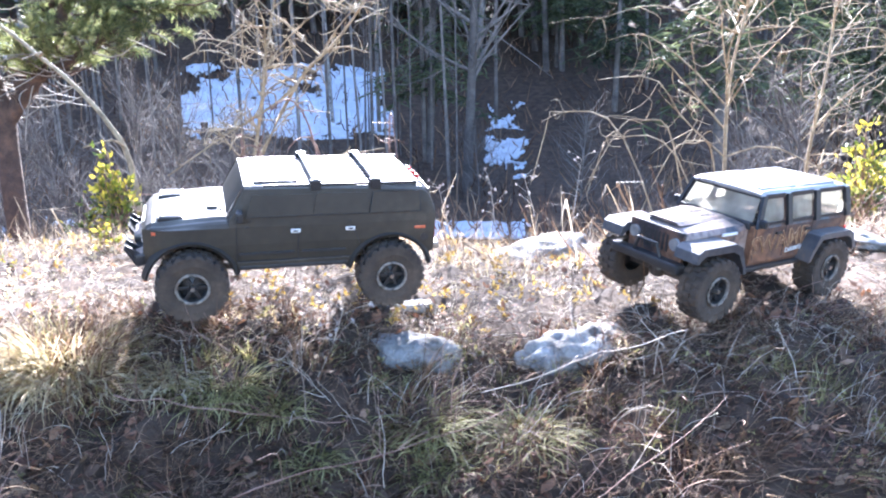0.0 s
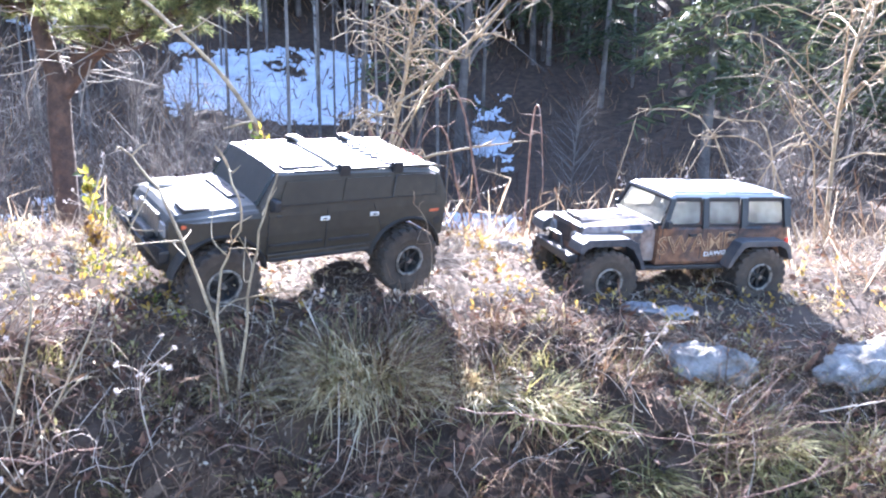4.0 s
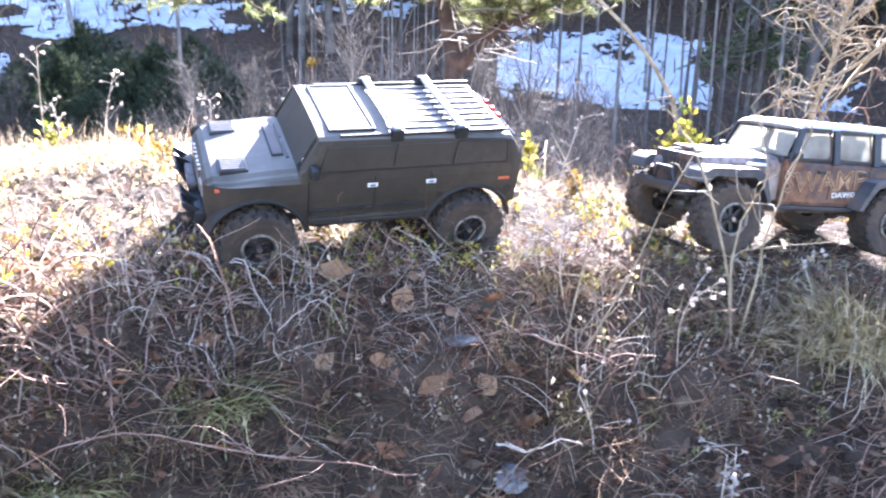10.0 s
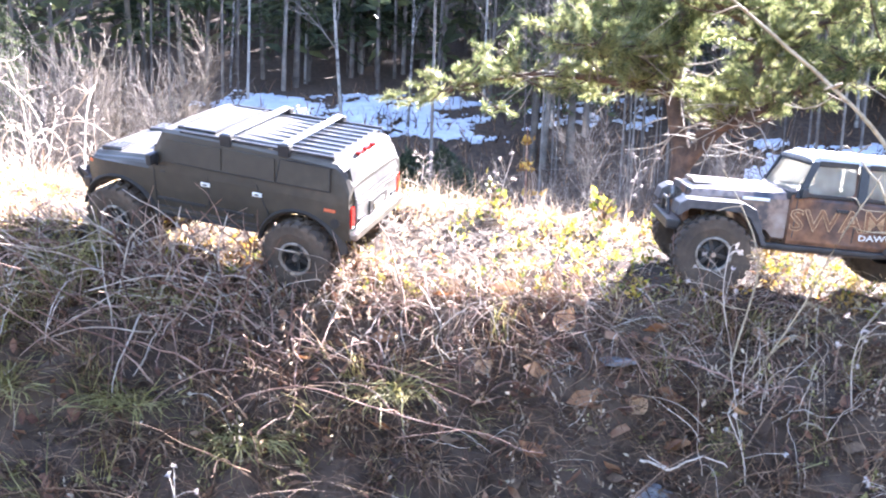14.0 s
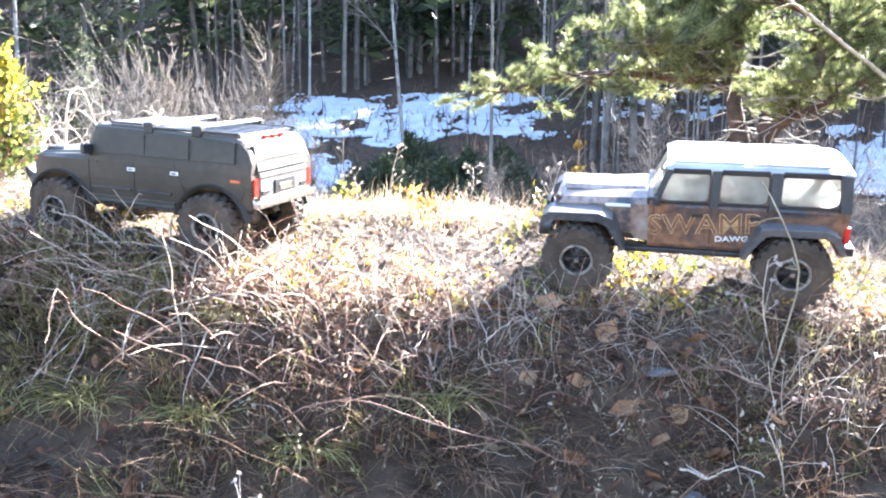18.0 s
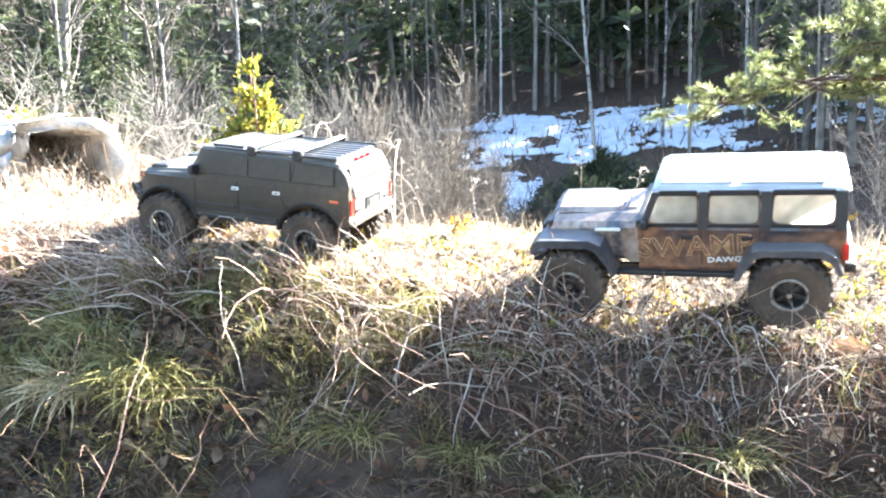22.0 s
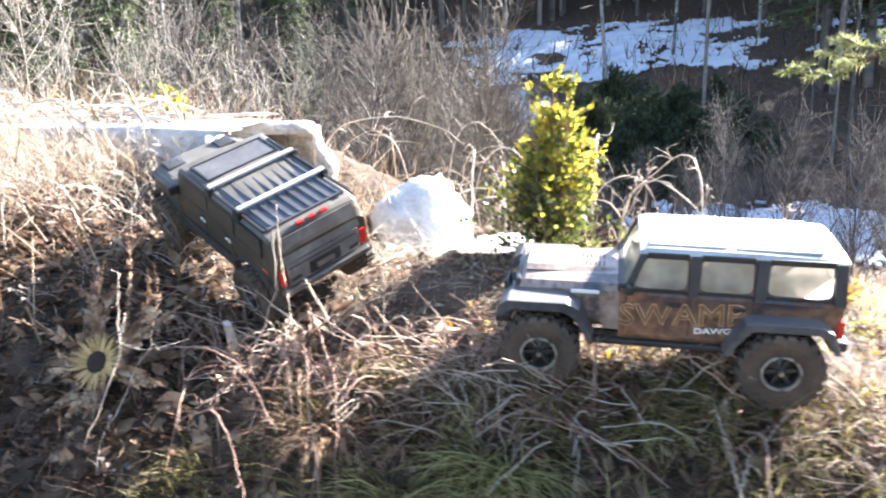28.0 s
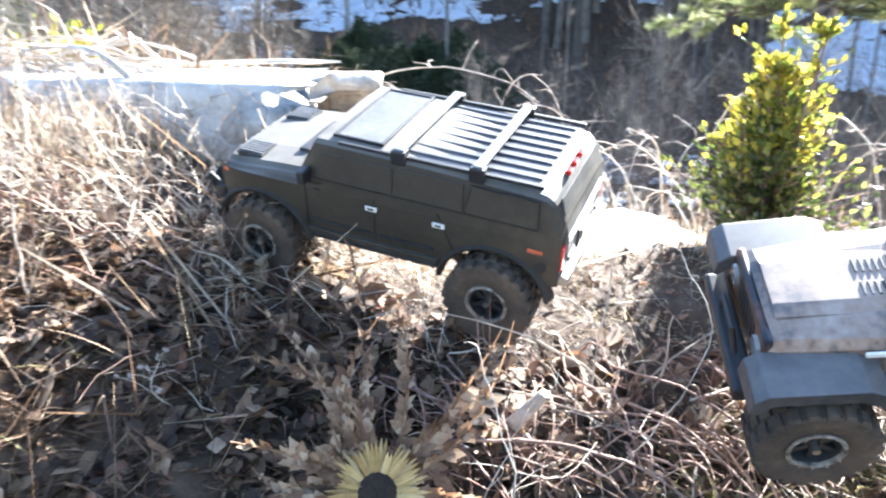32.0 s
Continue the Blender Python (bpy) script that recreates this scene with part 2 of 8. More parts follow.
# roof and bonnet tops paled for dust and painted glare
dust_and_glare(OLIVE, (0.25, 0.23, 0.20), 0.48)
ORANGELEAF = noisy("orange_dead_leaf", [(0.2, (0.26, 0.11, 0.045)), (0.5, (0.48, 0.25, 0.115)), (0.8, (0.66, 0.42, 0.23))], 60, objrand=0.6, rough=0.6, through=0.3)
ARCH = noisy("dark_olive_arch_lip", [(0.2, (0.012, 0.010, 0.008)), (0.55, (0.028, 0.023, 0.017)), (0.9, (0.07, 0.056, 0.04))], 12, rough=0.75)
TRIM = noisy("black_plastic", [(0.3, (0.012, 0.012, 0.013)), (0.8, (0.04, 0.038, 0.036))], 30, rough=0.45)
ROOFBLACK = noisy("black_gloss_roof", [(0.3, (0.03, 0.032, 0.04)), (0.8, (0.12, 0.115, 0.11))], 16, rough=0.36, spec=0.8)
# dark dusty panel, paled to put the sun's glare into its colour
DUSTGLARE = noisy("dusty_glare_panel", [(0.25, (0.055, 0.052, 0.05)), (0.55, (0.13, 0.122, 0.112)), (0.85, (0.27, 0.25, 0.225))], 18, rough=0.36, spec=0.8)
DUSTYTOP = noisy("dust_greyed_hard_top", [(0.25, (0.28, 0.275, 0.27)), (0.5, (0.42, 0.415, 0.40)), (0.8, (0.56, 0.545, 0.52))], 12, rough=0.42, spec=0.7)
DUSTYBONNET = noisy("mud_dusted_bonnet", [(0.30, (0.02, 0.022, 0.03)), (0.42, (0.07, 0.06, 0.06)), (0.52, (0.25, 0.17, 0.125)), (0.8, (0.47, 0.40, 0.34))], 16, rough=0.34, spec=0.7)
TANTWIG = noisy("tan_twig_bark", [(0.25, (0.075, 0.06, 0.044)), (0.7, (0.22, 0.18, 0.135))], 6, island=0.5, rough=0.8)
# grey bark brightened so that its colour holds the sunlight
SUNLITGREYTWIG = noisy("sunlit_thicket_bark", [(0.25, (0.14, 0.122, 0.10)), (0.7, (0.36, 0.32, 0.265))], 6, island=0.5, rough=0.8)
BEAD = noisy("dusty_bead_ring", [(0.35, (0.07, 0.055, 0.04)), (0.5, (0.20, 0.17, 0.135)), (0.75, (0.40, 0.36, 0.30))], 120, rough=0.6, metal=0.2)
SILVER = noisy("dull_silver", [(0.3, (0.30, 0.28, 0.25)), (0.8, (0.52, 0.50, 0.47))], 40, rough=0.35, metal=0.9)
RIMDARK = noisy("dark_rim", [(0.3, (0.02, 0.02, 0.02)), (0.8, (0.07, 0.065, 0.06))], 40, rough=0.4, metal=0.3)
STEEL = noisy("dirty_steel", [(0.3, (0.06, 0.055, 0.05)), (0.8, (0.20, 0.18, 0.16))], 60, rough=0.5, metal=0.7)
LABEL = noisy("white_sticker", [(0.3, (0.70, 0.68, 0.62)), (0.8, (0.82, 0.80, 0.74))], 60, rough=0.4)
INK = noisy("black_ink", [(0.3, (0.03, 0.03, 0.03)), (0.8, (0.06, 0.06, 0.06))], 60, rough=0.5)
REDLENS = noisy("red_lens", [(0.3, (0.45, 0.02, 0.015)), (0.8, (0.70, 0.05, 0.03))], 60, rough=0.15)
AMBER = noisy("amber_lens", [(0.3, (0.50, 0.10, 0.04)), (0.8, (0.65, 0.20, 0.10))], 60, rough=0.2)
CLEARLENS = noisy("clear_lens", [(0.3, (0.16, 0.15, 0.14)), (0.8, (0.34, 0.32, 0.29))], 60, rough=0.12)
FLARE = noisy("black_fender_plastic", [(0.3, (0.03, 0.032, 0.038)), (0.52, (0.085, 0.08, 0.078)), (0.80, (0.19, 0.115, 0.068))], 14, rough=0.45)
# fender and bonnet tops carry the same painted glare with their dust
dust_and_glare(FLARE, (0.34, 0.31, 0.28), 0.25)
dust_and_glare(DUSTYBONNET, (0.50, 0.41, 0.33), 0.15)
ORANGE = noisy("orange_decal", [(0.32, (0.10, 0.055, 0.03)), (0.44, (0.46, 0.275, 0.135)), (0.76, (0.74, 0.55, 0.33))], 30, rough=0.5)
RUSTINK = noisy("rust_decal", [(0.25, (0.06, 0.03, 0.017)), (0.55, (0.19, 0.088, 0.04)), (0.8, (0.34, 0.165, 0.07))], 40, rough=0.5)
DARKGLASS, _n, _l, _b = material("tinted_glass", 0.08)
_b.inputs["Base Color"].default_value = (0.012, 0.013, 0.014, 1)


def muddy():
    """Black lacquer under splashes of dried orange-brown mud."""
    m, n, l, b = material("mud_splashed_black_paint", 0.35)
    tc = n.new("ShaderNodeTexCoord")
    big, fine = n.new("ShaderNodeTexNoise"), n.new("ShaderNodeTexNoise")
    big.inputs["Scale"].default_value, big.inputs["Detail"].default_value, big.inputs["Distortion"].default_value = 11, 8, 0.6
    fine.inputs["Scale"].default_value, fine.inputs["Detail"].default_value = 90, 4
    sep = n.new("ShaderNodeSeparateXYZ")
    l.new(tc.outputs["Object"], big.inputs["Vector"]); l.new(tc.outputs["Object"], fine.inputs["Vector"]); l.new(tc.outputs["Object"], sep.inputs[0])
    low = n.new("ShaderNodeMapRange")
    low.inputs["From Min"].default_value, low.inputs["From Max"].default_value = 0.06, 0.16
    low.inputs["To Min"].default_value, low.inputs["To Max"].default_value = 0.16, 0.0
    l.new(sep.outputs[2], low.inputs[0])
    add = n.new("ShaderNodeMath"); l.new(big.outputs[0], add.inputs[0]); l.new(low.outputs[0], add.inputs[1])
    mask = ramp(n, [(0.45, (0, 0, 0)), (0.67, (1, 1, 1))]); l.new(add.outputs[0], mask.inputs[0])
    mud = ramp(n, [(0.3, (0.085, 0.04, 0.022)), (0.7, (0.26, 0.125, 0.06))]); l.new(fine.outputs[0], mud.inputs[0])
    paint = ramp(n, [(0.3, (0.012, 0.014, 0.020)), (0.75, (0.045, 0.042, 0.045))]); l.new(fine.outputs[0], paint.inputs[0])
    mix = n.new("ShaderNodeMix"); mix.data_type = "RGBA"
    l.new(mask.outputs[0], mix.inputs[0]); l.new(paint.outputs[0], mix.inputs[6]); l.new(mud.outputs[0], mix.inputs[7])
    l.new(mix.outputs[2], b.inputs["Base Color"])
    rr = n.new("ShaderNodeMapRange"); rr.inputs["To Min"].default_value, rr.inputs["To Max"].default_value = 0.28, 0.85
    l.new(mask.outputs[0], rr.inputs[0]); l.new(rr.outputs[0], b.inputs["Roughness"])
    return m


MUDDY = muddy()


def glass():
    m, n, l, b = material("dusty_clear_window", 0.1)
    tr, gl, mx, tl, film = n.new("ShaderNodeBsdfTransparent"), n.new("ShaderNodeBsdfPrincipled"), n.new("ShaderNodeMixShader"), n.new("ShaderNodeBsdfTranslucent"), n.new("ShaderNodeMixShader")
    tl.inputs[0].default_value = (0.80, 0.76, 0.66, 1)
    film.inputs[0].default_value = 0.6
    tr.inputs[0].default_value = (0.86, 0.87, 0.84, 1)
    gl.inputs["Base Color"].default_value, gl.inputs["Roughness"].default_value = (0.55, 0.52, 0.44, 1), 0.25
    dust = n.new("ShaderNodeTexNoise"); dust.inputs["Scale"].default_value = 25
    r = ramp(n, [(0.35, (0.35, 0.35, 0.35)), (0.75, (0.70, 0.70, 0.70))])
    tc = n.new("ShaderNodeTexCoord")
    l.new(tc.outputs["Object"], dust.inputs["Vector"]); l.new(dust.outputs[0], r.inputs[0]); l.new(r.outputs[0], mx.inputs[0])
    l.new(gl.outputs[0], film.inputs[1]); l.new(tl.outputs[0], film.inputs[2])
    l.new(tr.outputs[0], mx.inputs[1]); l.new(film.outputs[0], mx.inputs[2]); l.new(mx.outputs[0], n["Material Output"].inputs["Surface"])
    return m


GLASS = glass()

# ---- mesh helpers ----
rng = np.random.default_rng(7)


def thing(name, label, category, group="", kind="", at=None):
    ob = tagged(new(name), label, category, group, kind)
    ob.empty_display_size = 0.05
    if at is not None:
        ob.matrix_basis = at
    return ob


def part(name, shape, mat, parent=None, label="", smooth=False):
    """Links a bmesh or a mesh as one object under a thing or a part."""
    if isinstance(shape, bmesh.types.BMesh):
        me = bpy.data.meshes.new(name)
        bmesh.ops.recalc_face_normals(shape, faces=shape.faces)
        shape.to_mesh(me)
        shape.free()
    else:
        me = shape
    if mat and not me.materials:
        me.materials.append(mat)
    if smooth:
        me.polygons.foreach_set("use_smooth", [True] * len(me.polygons))
    ob = new(name, me)
    if parent:
        ob.parent = parent
    return tagged(ob, label) if label else ob


def mesh_np(name, verts, faces):
    """A mesh from arrays; faces is (n, k) of vertex numbers."""
    verts, faces = np.asarray(verts, np.float32), np.asarray(faces, np.int32)
    me = bpy.data.meshes.new(name)
    n, k = faces.shape
    me.vertices.add(len(verts)); me.loops.add(n * k); me.polygons.add(n)
    me.vertices.foreach_set("co", verts.ravel())
    me.loops.foreach_set("vertex_index", faces.ravel())
    me.polygons.foreach_set("loop_start", np.arange(0, n * k, k, dtype=np.int32))
    me.update(calc_edges=True)
    return me


def tubes(name, pts, rad, sides=4):
    """Tapered round stems: pts (n, m, 3), rad (n, m)."""
    pts, rad = np.asarray(pts, float), np.asarray(rad, float)
    n, m, _ = pts.shape
    tan = np.gradient(pts, axis=1)
    tan /= np.linalg.norm(tan, axis=2, keepdims=True) + 1e-9
    ref = np.where(np.abs(tan[..., 2:3]) > 0.9, [[[1.0, 0, 0]]], [[[0, 0, 1.0]]])
    u = np.cross(tan, ref); u /= np.linalg.norm(u, axis=2, keepdims=True) + 1e-9
    w = np.cross(tan, u)
    a = np.arange(sides) * 2 * np.pi / sides
    ring = pts[:, :, None] + rad[:, :, None, None] * (np.cos(a)[:, None] * u[:, :, None] + np.sin(a)[:, None] * w[:, :, None])
    base = (np.arange(n)[:, None, None] * m + np.arange(m - 1)[None, :, None]) * sides
    k = np.arange(sides); k2 = (k + 1) % sides
    f = np.stack([base + k, base + k2, base + sides + k2, base + sides + k], -1).reshape(-1, 4)
    return mesh_np(name, ring.reshape(-1, 3), f)


def blades(name, pts, half, side):
    """Flat tapered blades: pts (n, m, 3), half widths (n, m), side (n, 3) the way of the width."""
    n, m, _ = pts.shape
    off = half[:, :, None] * side[:, None]
    v = np.stack([pts - off, pts + off], 2)
    b = (np.arange(n)[:, None] * m + np.arange(m - 1)[None]) * 2
    f = np.stack([b, b + 1, b + 3, b + 2], -1).reshape(-1, 4)
    return mesh_np(name, v.reshape(-1, 3), f)


def box(bm, x0, x1, y0, y1, z0, z1, bevel=0.0, m=None):
    made = bmesh.ops.create_cube(bm, size=1, matrix=Matrix.LocRotScale(((x0 + x1) / 2, (y0 + y1) / 2, (z0 + z1) / 2), None, (x1 - x0, y1 - y0, z1 - z0)))
    if bevel:
        es = list({e for v in made["verts"] for e in v.link_edges})
        made2 = bmesh.ops.bevel(bm, geom=es, offset=bevel, segments=2, affect="EDGES", profile=0.6)
        vs = list({v for f in made2["faces"] for v in f.verts} | {v for v in made["verts"] if v.is_valid})
    else:
        vs = made["verts"]
    if m is not None:
        bmesh.ops.transform(bm, matrix=m, verts=vs)
    return vs


def boxed(*args, **kw):
    bm = bmesh.new()
    box(bm, *args, **kw)
    return bm


def prism(points, axis, a, b, bevel=0.0):
    """A bar with the outline points (two coordinates) from a to b along axis 'x' or 'y'."""
    bm = bmesh.new()
    place = (lambda p, c: (c, p[0], p[1])) if axis == "x" else (lambda p, c: (p[0], c, p[1]))
    lo = [bm.verts.new(place(p, a)) for p in points]
    hi = [bm.verts.new(place(p, b)) for p in points]
    bm.faces.new(lo); bm.faces.new(hi[::-1])
    for i in range(len(points)):
        j = (i + 1) % len(points)
        bm.faces.new((lo[i], lo[j], hi[j], hi[i]))
    if bevel:
        bmesh.ops.bevel(bm, geom=bm.edges[:], offset=bevel, segments=2, affect="EDGES", profile=0.6)
    return bm


def revolve(profile, n, closed=True):
    """A body of revolution about the y axis: profile of (radius, y)."""
    bm = bmesh.new()
    rings = []
    for i in range(n):
        a = 2 * math.pi * i / n
        rings.append([bm.verts.new((r * math.cos(a), y, r * math.sin(a))) for r, y in profile])
    for i in range(n):
        p, q = rings[i], rings[(i + 1) % n]
        for k in range(len(profile) - (0 if closed else 1)):
            j = (k + 1) % len(profile)
            bm.faces.new((p[k], p[j], q[j], q[k]))
    return bm

# ---- the lie of the land ----
# Along the crest: x, y, height, fall across it towards the path, steepness of the bank.
CREST = [
    (4.0, 2.6, 0.02, 0.05, 0.35), (1.6, 1.75, 0.07, 0.06, 0.35), (0.5, 1.42, 0.10, 0.10, 0.36), (0.18, 1.38, 0.085, 0.10, 0.38),
    (-0.27, 1.42, 0.12, 0.08, 0.42), (-0.6, 1.36, 0.15, 0.06, 0.48), (-0.9, 1.23, 0.175, 0.09, 0.62), (-1.2, 1.05, 0.205, 0.22, 0.75),
    (-1.4, 0.90, 0.206, 0.33, 0.80), (-1.6, 0.745, 0.220, 0.34, 0.80), (-1.8, 0.63, 0.240, 0.20, 0.85), (-2.03, 0.48, 0.272, 0.10, 0.90),
    (-2.2, 0.30, 0.290, 0.16, 0.90), (-2.4, 0.16, 0.298, 0.34, 0.85), (-2.65, 0.03, 0.312, 0.34, 0.92), (-2.9, -0.07, 0.372, 0.28, 0.95),
    (-3.3, -0.25, 0.475, 0.2, 0.95), (-4.2, -0.6, 0.54, 0.15, 0.95), (-7.0, -1.8, 0.5, 0.1, 0.6)]
CR = np.array(CREST)


def crest_frame(x, y):
    """For places: distance from the crest line (towards the path positive), and the crest's numbers there."""
    x, y = np.asarray(x, float), np.asarray(y, float)
    best, d, row = np.full(x.shape, 1e9), np.zeros(x.shape), np.zeros(x.shape + (3,))
    for a, b in zip(CR[:-1], CR[1:]):
        ux, uy = b[0] - a[0], b[1] - a[1]
        ln = math.hypot(ux, uy)
        f = np.clip(((x - a[0]) * ux + (y - a[1]) * uy) / ln**2, 0, 1)
        dx, dy = x - a[0] - f * ux, y - a[1] - f * uy
        r = np.hypot(dx, dy)
        side = (dx * -uy + dy * ux) / ln
        m = r < best
        best[m], d[m] = r[m], (np.sign(side) * r)[m]
        row[m] = (a[2:] + f[..., None] * (b[2:] - a[2:]))[m]
    return d, row[..., 0], row[..., 1], row[..., 2]


BACK_D = [0, 0.2, 0.5, 1.0, 2.0, 3.5, 6, 10, 16, 22, 27, 34, 44, 60, 100, 250, 2000]
BACK_Z = [0, -0.01, -0.10, -0.34, -0.85, -1.4, -2.1, -2.7, -3.0, -2.6, -1.5, 0.9, 4.0, 10, 26, 62, 75]


def wave(x, y, s):
    return np.sin(x * s + 1.3 * np.sin(y * s * 0.7 + 0.5)) * np.cos(y * s * 0.9 + 1.7 * np.sin(x * s * 0.6))


def land(x, y):
    d, z, cross, bank = crest_frame(x, y)
    near = np.clip(d, -0.2, 0.15)
    h = z - cross * near
    ledge = 0.24 * np.clip((-x - 2.25) / 0.3, 0, 1)     # a shoulder below the far end of the track
    h = h - 0.30 * np.clip(d - 0.15, 0, ledge)
    over = np.clip(d - 0.15 - ledge, 0, None)
    fall = np.minimum(over, 0.38) * bank + np.clip(over - 0.38, 0, 1.2) * bank * 0.62
    h = h - fall + 0.045 * np.clip((-x - 1.2) / 0.3, 0, 1) * bank * (1 - np.exp(-over / 0.11))     # a rounded shoulder
    h = np.where(d > 0, np.maximum(h, -0.75 + 0.02 * np.clip(d, 0, 1)), h)
    foot = np.clip((d - 0.75) / 0.7, 0, 1)     # the path below the bank
    h = h * (1 - foot) - 0.62 * foot
    back = np.clip(-d - 0.2, 0, None)
    hold = np.clip((-x - 2.9) / 0.5, 0, 1) * np.clip((back - 0.1) / 0.3, 0, 1) * np.clip(1.6 - back, 0, 1) * 0.12
    fade = np.clip(1 - back / 12, 0, 1)
    h = np.where(d < 0, h * fade + np.interp(back, BACK_D, BACK_Z) + hold, h)
    h = h - 0.115 * np.exp(-((x + 2.98) ** 2 + (y - 0.15) ** 2) / 0.19**2)     # a hollow before the log's mouth
    h = h - 0.16 * np.exp(-((x + 2.88) ** 2 + (y - 0.43) ** 2) / 0.24**2)     # and one in which the boulder lies
    rough = np.clip((np.abs(d) - 0.05) / 0.25, 0.25, 1)
    tuss = np.clip((d - 0.16) / 0.15, 0, 1)
    h = h + 0.012 * rough * wave(x, y, 9) + (0.006 + 0.008 * tuss) * rough * wave(x + 3, y, 23) + 0.007 * tuss * wave(x, y + 1, 47) + 0.013 * tuss * wave(x + 1, y + 2, 14)
    big = np.clip((np.abs(d) - 3) / 10, 0, 1)
    return h + big * (0.18 * wave(x, y, 0.33) + 0.5 * np.clip((-d - 25) / 20, 0, 1) * wave(x, y, 0.11))


def axis_lines(lo, hi, fine, far):
    mid = list(np.arange(lo, hi + 1e-6, fine))
    out, step, a = [], fine, hi
    while a < far:
        step *= 1.16
        a += step
        out.append(a)
    out2, step, a = [], fine, lo
    while a > -far:
        step *= 1.16
        a -= step
        out2.append(a)
    return np.array(out2[::-1] + mid + out)


def build_ground():
    xs, ys = axis_lines(-4.0, 1.6, 0.03, 1500), axis_lines(-1.2, 2.2, 0.03, 1500)
    gx, gy = np.meshgrid(xs, ys)
    gz = land(gx, gy)
    # clods and litter
    d = crest_frame(gx, gy)[0]
    amp = np.clip(1.5 - np.abs(d) * 0.4, 0, 1) * 0.008
    gz += amp * rng.normal(size=gz.shape)
    v = np.stack([gx, gy, gz], -1).reshape(-1, 3)
    w, hgt = len(xs), len(ys)
    i = (np.arange(hgt - 1)[:, None] * w + np.arange(w - 1)[None]).reshape(-1)
    me = mesh_np("ground", v, np.stack([i, i + 1, i + w + 1, i + w], -1))
    tagged(part("ground", me, SOIL, smooth=True), "brown earth bank with leaf litter falling into a wooded valley", "ground", kind="structure")


build_ground()


def place(x, y, dz=0.0):
    return float(land(np.array([x]), np.array([y]))[0]) + dz


def polar(az, dist):
    """A far place: degrees left of +y and metres from the middle of the path."""
    return -0.9 - dist * math.sin(radians(az)), -0.1 + dist * math.cos(radians(az))


# ---- litter and grass: nobody could count these ----
def scatter(n, x0, x1, dlo, dhi, seed, bare=0.75):
    """Places along the crest between x0 and x1, from dlo to dhi across it."""
    r = np.random.default_rng(seed)
    x = r.uniform(x0, x1, n * 3)
    y = np.interp(-x, -CR[:, 0], CR[:, 1]) + r.uniform(-dhi * 1.2, -dlo * 1.2, n * 3)
    d = crest_frame(x, y)[0]
    m = (d > dlo) & (d < dhi) & (np.hypot(x + 2.60, y + 0.42) > 0.025)
    poor = ((x < -1.80) & (d > 0.20)) | ((x < -1.60) & (d > 0.34)) | ((x < -2.35) & (x > -3.15) & (d > 0.05))     # barer earth low on the far bank
    m &= ~(poor & (r.uniform(size=n * 3) < bare))
    m &= ~((x < -2.95) & (d > -0.25) & (r.uniform(size=n * 3) < 0.6 * bare))
    return x[m][:n], y[m][:n], d[m][:n], r


def grass(name, label, n, x0, x1, dlo, dhi, length, width, lean, mat, seed, patch=0.0, flat=0.0, m=4, clump=0, bare=0.75):
    x, y, d, r = scatter(n // max(clump, 1), x0, x1, dlo, dhi, seed, bare)
    if clump:
        x, y, d = (np.repeat(v, clump) for v in (x, y, d))
        x, y = x + r.normal(0, 0.010, len(x)), y + r.normal(0, 0.010, len(x))
    if patch:
        keep = (wave(x + seed, y, 5.5) + 0.6 * wave(x, y + seed, 13)) > r.uniform(-1, 1, len(x)) + patch
        x, y, d = x[keep], y[keep], d[keep]
    k = len(x)
    z = land(x, y)
    ln = r.uniform(length[0], length[1], k) * np.where(np.abs(d) < 0.14, 0.48, 1.0)
    az = r.uniform(0, 2 * np.pi, k)
    if clump:
        same = np.arange(k) // clump
        az = az[same] + r.normal(0, 0.45, k)
        ln *= r.uniform(0.5, 1.3, k)[same]
    out = np.stack([np.cos(az), np.sin(az), 0 * az], -1)
    # dry stems hang down the bank
    out[:, 0] += np.where(d > 0.12, 0.4, 0); out[:, 1] += np.where(d > 0.12, -0.7, 0)
    out /= np.linalg.norm(out, axis=1, keepdims=True)
    t = np.linspace(0, 1, m)
    tilt = np.clip(r.normal(lean, 0.3, k), 0.05, 1.45)
    bend = r.uniform(0.1, 0.9, k)
    ang = tilt[:, None] + bend[:, None] * t[None]
    step = ln[:, None] / (m - 1)
    hor, ver = np.cumsum(np.sin(ang) * step, 1) - np.sin(ang[:, :1]) * step, np.cumsum(np.cos(ang) * step, 1) - np.cos(ang[:, :1]) * step
    p = np.stack([x, y, z - 0.004], -1)[:, None] + out[:, None] * hor[..., None]
    p[..., 2] += ver
    wig = r.normal(0, 1, (k, m, 2)) * (ln * 0.05)[:, None, None]
    p[..., :2] += np.cumsum(wig, 1) * t[None, :, None]
    if flat:
        p[..., 2] = np.maximum(p[..., 2], land(p[..., 0], p[..., 1]) + 0.003)
    side = np.stack([-out[:, 1], out[:, 0], r.normal(0, 0.5, k)], -1)
    side /= np.linalg.norm(side, axis=1, keepdims=True)
    half = (r.uniform(width[0], width[1], k)[:, None] / 2) * np.interp(t, [0, 0.33, 0.67, 1], [1, 0.9, 0.65, 0.15])[None]
    tagged(part(name, blades(name, p, half, side), mat), label, "grass", kind="stuff")


